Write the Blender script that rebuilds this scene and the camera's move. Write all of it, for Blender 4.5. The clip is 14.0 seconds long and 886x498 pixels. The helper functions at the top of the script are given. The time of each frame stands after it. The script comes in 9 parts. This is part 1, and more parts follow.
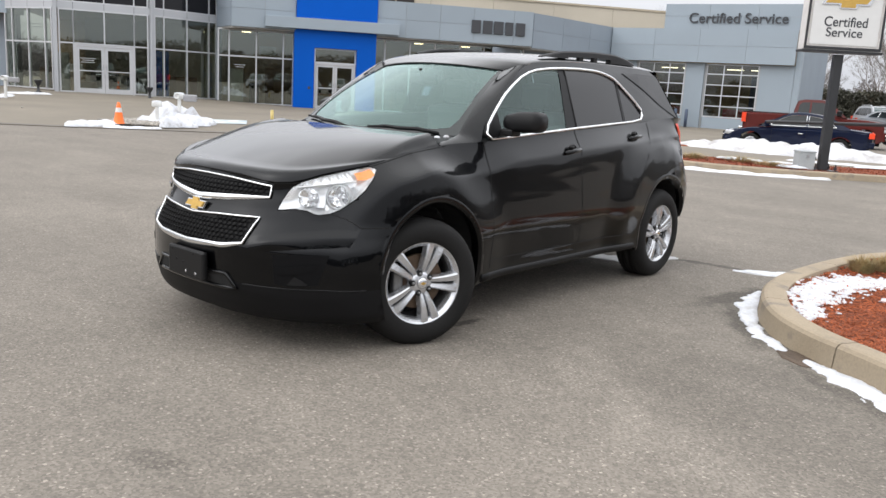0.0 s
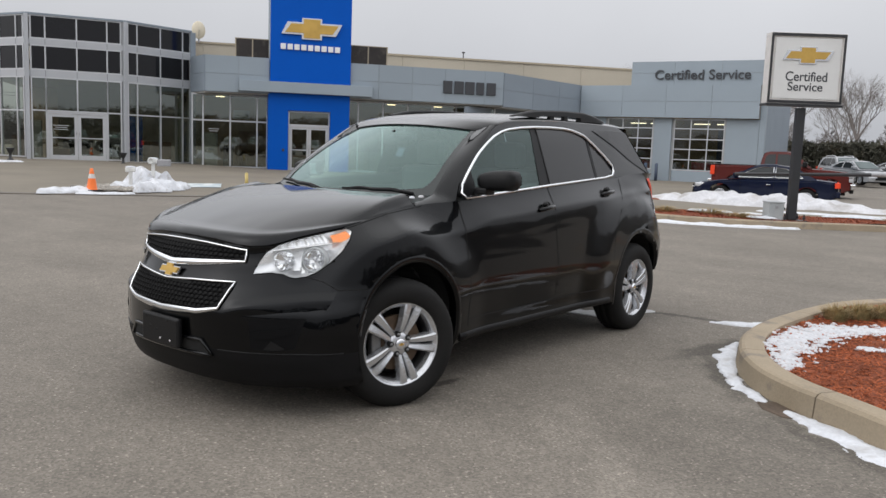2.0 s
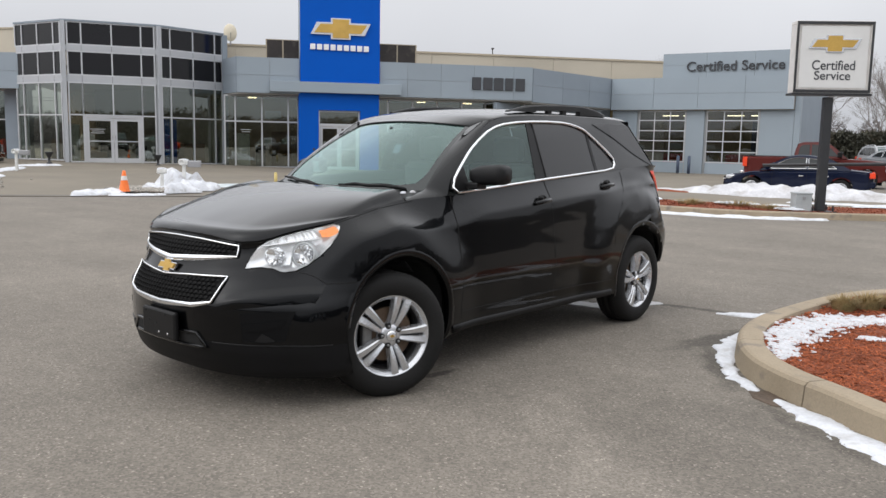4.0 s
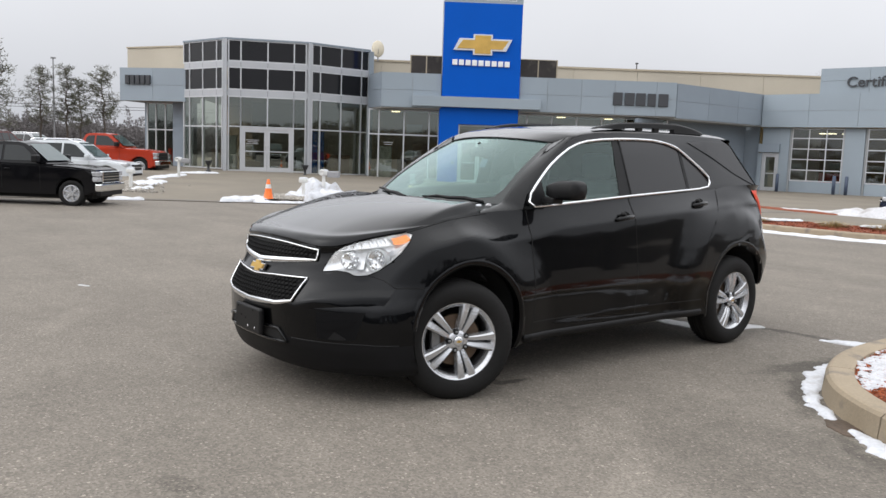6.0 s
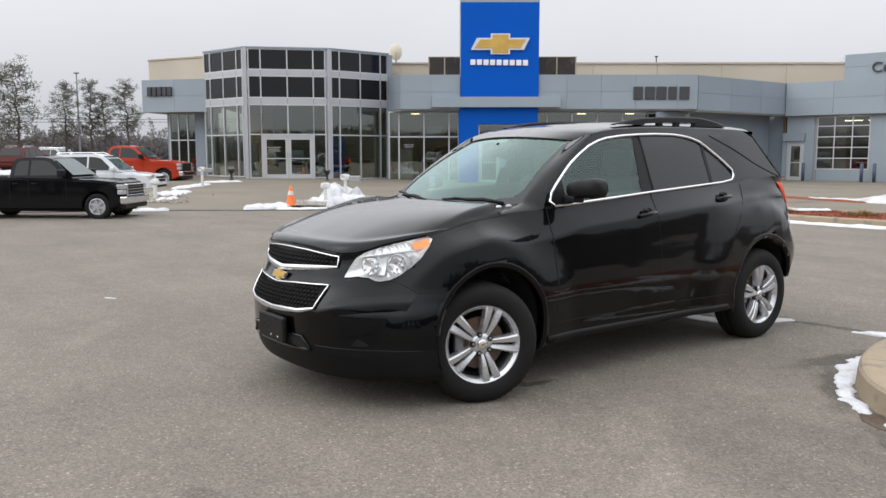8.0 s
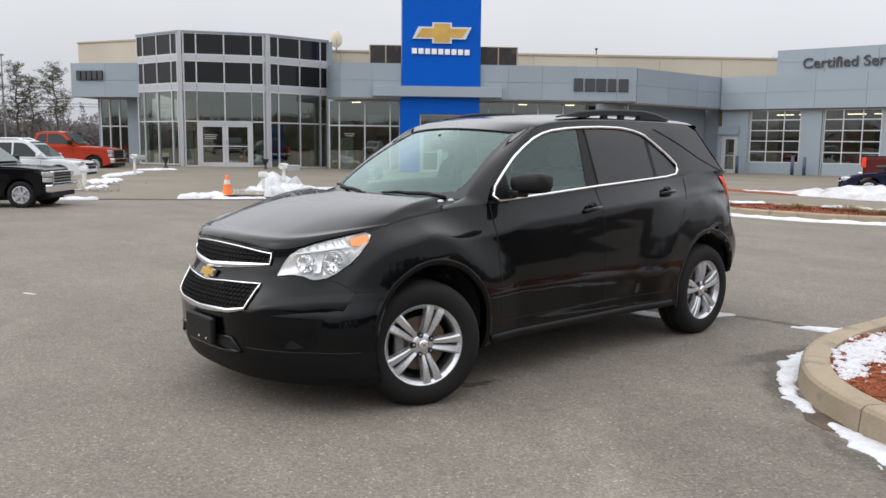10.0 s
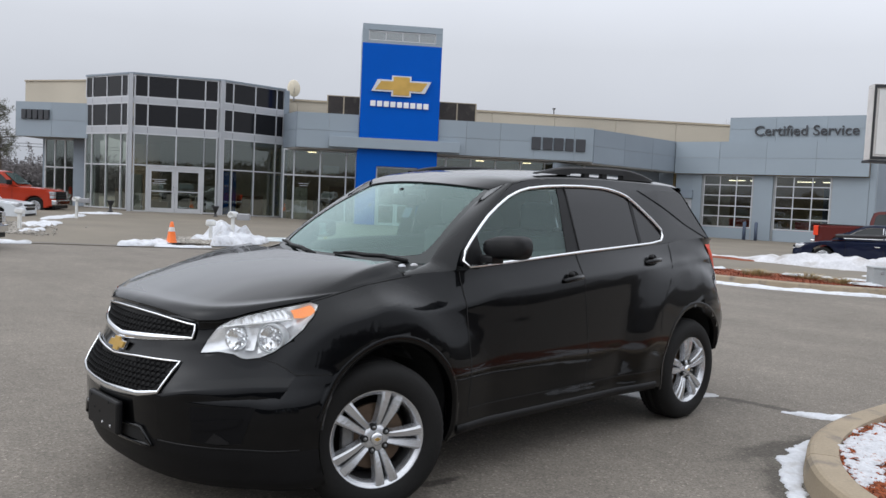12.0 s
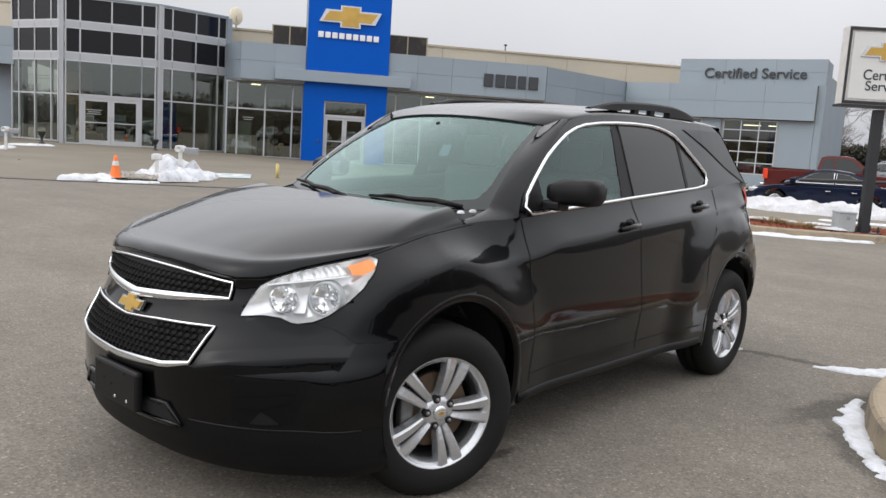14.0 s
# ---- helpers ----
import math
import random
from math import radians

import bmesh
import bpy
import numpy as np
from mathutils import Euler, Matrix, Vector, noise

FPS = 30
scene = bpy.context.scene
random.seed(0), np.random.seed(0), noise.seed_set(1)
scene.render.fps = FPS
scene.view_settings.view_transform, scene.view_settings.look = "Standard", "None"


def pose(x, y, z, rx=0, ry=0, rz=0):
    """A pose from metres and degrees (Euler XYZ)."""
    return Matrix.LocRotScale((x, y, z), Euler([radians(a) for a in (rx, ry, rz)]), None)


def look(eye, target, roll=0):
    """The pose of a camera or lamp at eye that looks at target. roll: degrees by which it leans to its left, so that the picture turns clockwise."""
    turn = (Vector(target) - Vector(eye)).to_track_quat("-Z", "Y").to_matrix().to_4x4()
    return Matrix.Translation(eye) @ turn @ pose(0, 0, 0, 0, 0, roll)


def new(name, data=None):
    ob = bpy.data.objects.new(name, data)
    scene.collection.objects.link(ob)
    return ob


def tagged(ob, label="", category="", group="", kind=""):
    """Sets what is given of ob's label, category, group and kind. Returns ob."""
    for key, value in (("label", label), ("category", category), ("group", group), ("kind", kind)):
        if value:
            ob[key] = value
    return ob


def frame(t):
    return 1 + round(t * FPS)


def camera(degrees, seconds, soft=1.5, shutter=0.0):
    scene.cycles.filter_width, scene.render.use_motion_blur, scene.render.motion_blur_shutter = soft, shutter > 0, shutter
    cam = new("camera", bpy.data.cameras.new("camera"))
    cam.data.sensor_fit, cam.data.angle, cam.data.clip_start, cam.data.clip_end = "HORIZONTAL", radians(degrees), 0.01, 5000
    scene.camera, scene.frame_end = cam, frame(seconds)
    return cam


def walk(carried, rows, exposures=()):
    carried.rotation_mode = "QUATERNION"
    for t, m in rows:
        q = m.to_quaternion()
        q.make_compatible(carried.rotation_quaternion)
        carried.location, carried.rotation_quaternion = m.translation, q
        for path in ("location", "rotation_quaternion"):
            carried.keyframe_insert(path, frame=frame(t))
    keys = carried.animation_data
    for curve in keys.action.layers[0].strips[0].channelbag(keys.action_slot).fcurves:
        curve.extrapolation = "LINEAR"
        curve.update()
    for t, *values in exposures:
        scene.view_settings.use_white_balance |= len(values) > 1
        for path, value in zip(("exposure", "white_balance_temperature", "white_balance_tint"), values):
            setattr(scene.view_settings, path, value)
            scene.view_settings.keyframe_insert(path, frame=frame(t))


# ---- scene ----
cam = camera(56.8, 14.0)
PATH = [
    (0, (3.873, -3.36, 1.432), (2.605, -1.863, 1.045), 3.3),
    (0.5, (3.871, -3.36, 1.44), (2.588, -1.872, 1.067), 3.0),
    (1, (3.872, -3.346, 1.442), (2.618, -1.818, 1.136), 2.4),
    (1.5, (3.874, -3.345, 1.448), (2.645, -1.79, 1.181), 1.1),
    (2, (3.867, -3.356, 1.442), (2.623, -1.809, 1.196), 2.1),
    (2.2, (3.875, -3.354, 1.435), (2.606, -1.829, 1.182), 2.4),
    (4.3, (4.225, -3.257, 1.446), (2.894, -1.786, 1.191), 0.4),
    (4.5, (4.291, -3.257, 1.461), (2.924, -1.818, 1.211), 0.2),
    (5, (4.457, -3.167, 1.464), (3.011, -1.808, 1.215), 1.5),
    (5.5, (4.553, -3.117, 1.451), (3.034, -1.84, 1.198), 2.4),
    (6, (4.581, -3.103, 1.458), (3.029, -1.863, 1.227), 2.0),
    (6.5, (4.59, -3.097, 1.46), (3.024, -1.868, 1.268), 1.9),
    (7, (4.592, -3.08, 1.461), (3.02, -1.857, 1.276), 1.7),
    (7.5, (4.57, -3.078, 1.461), (2.987, -1.871, 1.268), 1.8),
    (8, (4.566, -3.066, 1.468), (2.978, -1.873, 1.238), -0.0),
    (8.5, (4.571, -3.054, 1.465), (3.044, -1.787, 1.212), 0.3),
    (8.7, (4.569, -3.063, 1.463), (3.059, -1.779, 1.198), 0.2),
    (10.8, (4.214, -2.783, 1.492), (2.742, -1.449, 1.261), 1.4),
    (11, (4.161, -2.746, 1.482), (2.714, -1.382, 1.264), 1.6),
    (11.5, (3.984, -2.619, 1.47), (2.601, -1.193, 1.239), 2.8),
    (12, (3.824, -2.489, 1.493), (2.395, -1.095, 1.371), 2.6),
    (12.5, (3.688, -2.469, 1.46), (2.27, -1.076, 1.241), 3.2),
    (13, (3.432, -2.508, 1.509), (2.059, -1.075, 1.256), 0.8),
    (13.5, (3.254, -2.533, 1.471), (1.974, -1.02, 1.199), 2.7),
    (14, (3.016, -2.482, 1.455), (1.712, -0.988, 1.191), 3.6),
]
walk(cam, [(t, look(eye, target, roll)) for t, eye, target, roll in PATH],
     [(0.0, 0.10, 6500, 10), (0.6, 0.02, 6500, 10), (1.0, -0.10, 6500, 10), (1.5, -0.25, 6500, 10), (2.0, -0.42, 6500, 10), (2.2, -0.42, 6500, 10), (4.3, -0.20, 6500, 10), (5.0, -0.15, 6500, 10), (6.5, -0.12, 6500, 10), (8.7, -0.14, 6500, 10), (10.8, -0.16, 6480, 10), (11.5, -0.19, 6380, 10), (12.0, -0.39, 6220, 10), (12.5, -0.27, 6320, 10), (13.0, -0.19, 6500, 10), (13.5, -0.24, 6540, 10), (14.0, -0.21, 6540, 10)])

# ---- light ----
def overcast():
    world = bpy.data.worlds.new("overcast_sky")
    scene.world = world
    world.use_nodes = True
    n, l = world.node_tree.nodes, world.node_tree.links
    n.clear()
    out = n.new("ShaderNodeOutputWorld")
    bg = n.new("ShaderNodeBackground")
    sky = n.new("ShaderNodeTexSky")
    sky.sky_type = "NISHITA"
    sky.sun_disc = False
    sky.sun_elevation = radians(38)
    sky.sun_rotation = radians(200)
    sky.dust_density = 6.0
    grey = n.new("ShaderNodeHueSaturation")
    grey.inputs["Saturation"].default_value = 0.12
    scale = n.new("ShaderNodeVectorMath")
    scale.operation = "SCALE"
    scale.inputs["Scale"].default_value = 0.045
    tc = n.new("ShaderNodeTexCoord")
    sep = n.new("ShaderNodeSeparateXYZ")
    ramp = n.new("ShaderNodeValToRGB")
    ramp.color_ramp.elements[0].position, ramp.color_ramp.elements[0].color = 0.0, (0.60, 0.62, 0.67, 1)
    ramp.color_ramp.elements[1].position, ramp.color_ramp.elements[1].color = 1.0, (1.78, 1.80, 1.84, 1)
    for at, lum in ((0.18, 0.79), (0.42, 1.50)):
        stop = ramp.color_ramp.elements.new(at)
        stop.color = (lum * 0.98, lum, lum * 1.055, 1)
    cloud = n.new("ShaderNodeTexNoise")
    cloud.inputs["Scale"].default_value = 2.6
    cloud.inputs["Detail"].default_value = 5.0
    soft = n.new("ShaderNodeMapRange")
    soft.inputs["From Min"].default_value, soft.inputs["From Max"].default_value = 0.3, 0.7
    soft.inputs["To Min"].default_value, soft.inputs["To Max"].default_value = 0.95, 1.05
    mul = n.new("ShaderNodeVectorMath")
    mul.operation = "SCALE"
    add = n.new("ShaderNodeVectorMath")
    add.operation = "ADD"
    l.new(tc.outputs["Generated"], sep.inputs[0])
    l.new(tc.outputs["Generated"], cloud.inputs["Vector"])
    l.new(sep.outputs["Z"], ramp.inputs[0])
    l.new(cloud.outputs["Fac"], soft.inputs["Value"])
    l.new(ramp.outputs["Color"], mul.inputs[0])
    l.new(soft.outputs[0], mul.inputs["Scale"])
    l.new(sky.outputs[0], grey.inputs["Color"])
    l.new(grey.outputs[0], scale.inputs[0])
    l.new(scale.outputs[0], add.inputs[0])
    l.new(mul.outputs[0], add.inputs[1])
    l.new(add.outputs[0], bg.inputs["Color"])
    bg.inputs["Strength"].default_value = 1.0
    l.new(bg.outputs[0], out.inputs["Surface"])


overcast()
sun = new("sun", bpy.data.lights.new("sun", "SUN"))
sun.data.energy, sun.data.angle, sun.data.color = 0.5, radians(120), (1.0, 0.97, 0.92)
sun.matrix_world = look((0, 0, 30), (4, 7, 0))
scene.view_settings.exposure = 0.0

# ---- materials ----
def surf(name, base, rough=0.6, metal=0.0, grain=(60, 0.12), blotch=(1.2, 0.12), bump=(80, 0.1), coat=0.0, rand=0.0, spec=0.5, coat_rough=0.05,
         second=None, second_scale=3.0, second_range=(0.5, 0.7), stretch=(1, 1, 1), alpha=1.0, coat_ior=1.43, island=0.0):
    """A procedural material: base colour with fine grain, broad blotches, an optional second colour in patches, and relief."""
    m = bpy.data.materials.new(name)
    m.use_nodes = True
    n, l = m.node_tree.nodes, m.node_tree.links
    b = n["Principled BSDF"]
    tc = n.new("ShaderNodeTexCoord")
    mp = n.new("ShaderNodeMapping")
    mp.inputs["Scale"].default_value = stretch
    l.new(tc.outputs["Object"], mp.inputs["Vector"])
    col = n.new("ShaderNodeRGB")
    col.outputs[0].default_value = (*base, 1)
    cur = col.outputs[0]

    def noise_of(scale, detail):
        t = n.new("ShaderNodeTexNoise")
        t.inputs["Scale"].default_value = scale
        t.inputs["Detail"].default_value = detail
        l.new(mp.outputs[0], t.inputs["Vector"])
        return t.outputs["Fac"]

    if second:
        r = n.new("ShaderNodeMapRange")
        r.inputs["From Min"].default_value, r.inputs["From Max"].default_value = second_range
        l.new(noise_of(second_scale, 6), r.inputs["Value"])
        mx = n.new("ShaderNodeMix")
        mx.data_type = "RGBA"
        l.new(r.outputs[0], mx.inputs["Factor"])
        l.new(cur, mx.inputs["A"])
        mx.inputs["B"].default_value = (*second, 1)
        cur = mx.outputs["Result"]
    for scale, amount in (grain, blotch):
        if not amount:
            continue
        r = n.new("ShaderNodeMapRange")
        r.inputs["From Min"].default_value, r.inputs["From Max"].default_value = 0.25, 0.75
        r.inputs["To Min"].default_value, r.inputs["To Max"].default_value = 1 - amount, 1 + amount
        l.new(noise_of(scale, 4), r.inputs["Value"])
        v = n.new("ShaderNodeVectorMath")
        v.operation = "SCALE"
        l.new(cur, v.inputs[0])
        l.new(r.outputs[0], v.inputs["Scale"])
        cur = v.outputs[0]
    if rand:
        o = n.new("ShaderNodeObjectInfo")
        r = n.new("ShaderNodeMapRange")
        r.inputs["To Min"].default_value, r.inputs["To Max"].default_value = 1 - rand, 1 + rand
        l.new(o.outputs["Random"], r.inputs["Value"])
        v = n.new("ShaderNodeVectorMath")
        v.operation = "SCALE"
        l.new(cur, v.inputs[0])
        l.new(r.outputs[0], v.inputs["Scale"])
        cur = v.outputs[0]
    if island:
        o = n.new("ShaderNodeNewGeometry")
        r = n.new("ShaderNodeMapRange")
        r.inputs["To Min"].default_value, r.inputs["To Max"].default_value = 1 - island, 1 + island
        l.new(o.outputs["Random Per Island"], r.inputs["Value"])
        v = n.new("ShaderNodeVectorMath")
        v.operation = "SCALE"
        l.new(cur, v.inputs[0])
        l.new(r.outputs[0], v.inputs["Scale"])
        cur = v.outputs[0]
    l.new(cur, b.inputs["Base Color"])
    b.inputs["Roughness"].default_value = rough
    b.inputs["Metallic"].default_value = metal
    b.inputs["Specular IOR Level"].default_value = spec
    b.inputs["Coat Weight"].default_value = coat
    b.inputs["Coat Roughness"].default_value = coat_rough
    b.inputs["Coat IOR"].default_value = coat_ior
    b.inputs["Alpha"].default_value = alpha
    if bump[1]:
        bp = n.new("ShaderNodeBump")
        bp.inputs["Strength"].default_value = bump[1]
        bp.inputs["Distance"].default_value = 0.01
        l.new(noise_of(bump[0], 0.6 if coat else 4), bp.inputs["Height"])
        l.new(bp.outputs[0], b.inputs["Normal"])
        if coat:
            l.new(bp.outputs[0], b.inputs["Coat Normal"])
    return m


def glass(name, tint, rough=0.0, gloss=0.12, murk=None, murk_amount=0.0, sheen=(0.95, 0.97, 0.97)):
    """Sheet glass: tinted see-through with a mirror coat that grows at grazing angles, and some body colour."""
    m = bpy.data.materials.new(name)
    m.use_nodes = True
    n, l = m.node_tree.nodes, m.node_tree.links
    n.clear()
    out = n.new("ShaderNodeOutputMaterial")
    tr = n.new("ShaderNodeBsdfTransparent")
    tr.inputs[0].default_value = (*tint, 1)
    gl = n.new("ShaderNodeBsdfGlossy")
    gl.inputs["Roughness"].default_value = rough
    gl.inputs[0].default_value = (*sheen, 1)
    tcg = n.new("ShaderNodeTexCoord")
    wav = n.new("ShaderNodeTexNoise")
    wav.inputs["Scale"].default_value = 0.9
    bpn = n.new("ShaderNodeBump")
    bpn.inputs["Strength"].default_value = 0.05
    bpn.inputs["Distance"].default_value = 0.02
    l.new(tcg.outputs["Object"], wav.inputs["Vector"])
    l.new(wav.outputs["Fac"], bpn.inputs["Height"])
    l.new(bpn.outputs[0], gl.inputs["Normal"])
    fr = n.new("ShaderNodeLayerWeight")
    fr.inputs["Blend"].default_value = 0.5
    pw = n.new("ShaderNodeMath")
    pw.operation = "POWER"
    pw.inputs[1].default_value = 4.5
    l.new(fr.outputs["Facing"], pw.inputs[0])
    ad = n.new("ShaderNodeMath")
    ad.inputs[1].default_value = gloss + 0.04
    ad.use_clamp = True
    l.new(pw.outputs[0], ad.inputs[0])
    mix = n.new("ShaderNodeMixShader")
    l.new(ad.outputs[0], mix.inputs[0])
    base = tr.outputs[0]
    if murk:
        df = n.new("ShaderNodeBsdfDiffuse")
        df.inputs[0].default_value = (*murk, 1)
        m2 = n.new("ShaderNodeMixShader")
        m2.inputs[0].default_value = murk_amount
        l.new(base, m2.inputs[1])
        l.new(df.outputs[0], m2.inputs[2])
        base = m2.outputs[0]
    l.new(base, mix.inputs[1])
    l.new(gl.outputs[0], mix.inputs[2])
    l.new(mix.outputs[0], out.inputs[0])
    return m


def lamp_glow(name, colour, strength):
    m = bpy.data.materials.new(name)
    m.use_nodes = True
    b = m.node_tree.nodes["Principled BSDF"]
    b.inputs["Base Color"].default_value = (*colour, 1)
    b.inputs["Emission Color"].default_value = (*colour, 1)
    b.inputs["Emission Strength"].default_value = strength
    return m


def asphalt_material():
    m = bpy.data.materials.new("worn_asphalt")
    m.use_nodes = True
    n, l = m.node_tree.nodes, m.node_tree.links
    b = n["Principled BSDF"]
    tc = n.new("ShaderNodeTexCoord")
    P = tc.outputs["Object"]

    def tex(scale, detail=4, rough=0.55, vec=P):
        t = n.new("ShaderNodeTexNoise")
        t.inputs["Scale"].default_value = scale
        t.inputs["Detail"].default_value = detail
        t.inputs["Roughness"].default_value = rough
        l.new(vec, t.inputs["Vector"])
        return t.outputs["Fac"]

    def rng(v, a, c, lo, hi):
        r = n.new("ShaderNodeMapRange")
        r.inputs["From Min"].default_value, r.inputs["From Max"].default_value = a, c
        r.inputs["To Min"].default_value, r.inputs["To Max"].default_value = lo, hi
        l.new(v, r.inputs["Value"])
        return r.outputs[0]

    def times(a, c):
        t = n.new("ShaderNodeMath")
        t.operation = "MULTIPLY"
        l.new(a, t.inputs[0])
        l.new(c, t.inputs[1])
        return t.outputs[0]

    vo = n.new("ShaderNodeTexVoronoi")
    vo.inputs["Scale"].default_value = 95
    l.new(P, vo.inputs["Vector"])
    sepc = n.new("ShaderNodeSeparateColor")
    l.new(vo.outputs["Color"], sepc.inputs[0])
    stones = rng(sepc.outputs[0], 0.0, 1.0, 0.75, 1.25)
    bright = rng(sepc.outputs[1], 0.93, 0.97, 1.0, 1.55)
    v = times(times(stones, bright), times(rng(tex(0.55, 6), 0.3, 0.7, 0.86, 1.12), rng(tex(6, 5), 0.3, 0.7, 0.93, 1.07)))
    # worn lighter scuffs and darker oily or damp patches
    v = times(v, rng(tex(1.3, 7, 0.65), 0.62, 0.74, 1.0, 1.16))
    mpn = n.new("ShaderNodeMapping")
    mpn.inputs["Location"].default_value = (7.3, 2.1, 0)
    l.new(P, mpn.inputs["Vector"])
    v = times(v, rng(tex(0.9, 7, 0.6, mpn.outputs[0]), 0.66, 0.78, 1.0, 0.72))
    # long faint tyre tracks
    mps = n.new("ShaderNodeMapping")
    mps.inputs["Scale"].default_value = (0.16, 1.7, 1)
    mps.inputs["Rotation"].default_value = (0, 0, radians(-40))
    l.new(P, mps.inputs["Vector"])
    v = times(v, rng(tex(1.0, 3, 0.5, mps.outputs[0]), 0.35, 0.65, 0.95, 1.05))
    # single stains and scuffs, and broad darker ovals under the vehicle and by the island: place, half-length,
    # half-width, turn, darkening
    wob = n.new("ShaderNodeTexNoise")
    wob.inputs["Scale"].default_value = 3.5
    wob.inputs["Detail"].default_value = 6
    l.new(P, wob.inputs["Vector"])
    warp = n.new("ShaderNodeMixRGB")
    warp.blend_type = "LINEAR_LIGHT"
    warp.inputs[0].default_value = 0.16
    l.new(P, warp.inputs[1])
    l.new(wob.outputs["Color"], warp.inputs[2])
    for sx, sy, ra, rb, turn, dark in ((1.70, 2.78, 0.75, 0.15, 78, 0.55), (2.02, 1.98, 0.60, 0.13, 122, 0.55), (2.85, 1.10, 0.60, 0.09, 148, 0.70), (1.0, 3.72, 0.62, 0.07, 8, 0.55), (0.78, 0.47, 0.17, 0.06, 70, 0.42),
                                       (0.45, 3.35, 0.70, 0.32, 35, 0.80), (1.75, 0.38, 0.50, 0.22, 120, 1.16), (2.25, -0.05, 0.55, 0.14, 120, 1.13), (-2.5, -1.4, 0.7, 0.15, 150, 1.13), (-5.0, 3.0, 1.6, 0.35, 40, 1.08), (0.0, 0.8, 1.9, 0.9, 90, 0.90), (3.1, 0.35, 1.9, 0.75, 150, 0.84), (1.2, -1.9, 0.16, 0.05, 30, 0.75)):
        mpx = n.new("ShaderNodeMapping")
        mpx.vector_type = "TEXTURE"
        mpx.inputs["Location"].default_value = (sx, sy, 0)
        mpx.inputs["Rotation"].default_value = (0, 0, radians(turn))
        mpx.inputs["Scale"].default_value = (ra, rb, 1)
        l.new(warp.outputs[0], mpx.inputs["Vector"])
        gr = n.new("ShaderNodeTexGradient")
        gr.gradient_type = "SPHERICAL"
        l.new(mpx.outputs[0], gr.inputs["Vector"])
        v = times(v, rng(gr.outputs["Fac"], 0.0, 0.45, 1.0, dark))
    col = n.new("ShaderNodeVectorMath")
    col.operation = "SCALE"
    col.inputs[0].default_value = (0.175, 0.156, 0.133)
    l.new(v, col.inputs["Scale"])
    l.new(col.outputs[0], b.inputs["Base Color"])
    b.inputs["Roughness"].default_value = 0.85
    b.inputs["Specular IOR Level"].default_value = 0.25
    bp = n.new("ShaderNodeBump")
    bp.inputs["Strength"].default_value = 0.35
    bp.inputs["Distance"].default_value = 0.004
    l.new(vo.outputs["Distance"], bp.inputs["Height"])
    l.new(bp.outputs[0], b.inputs["Normal"])
    return m


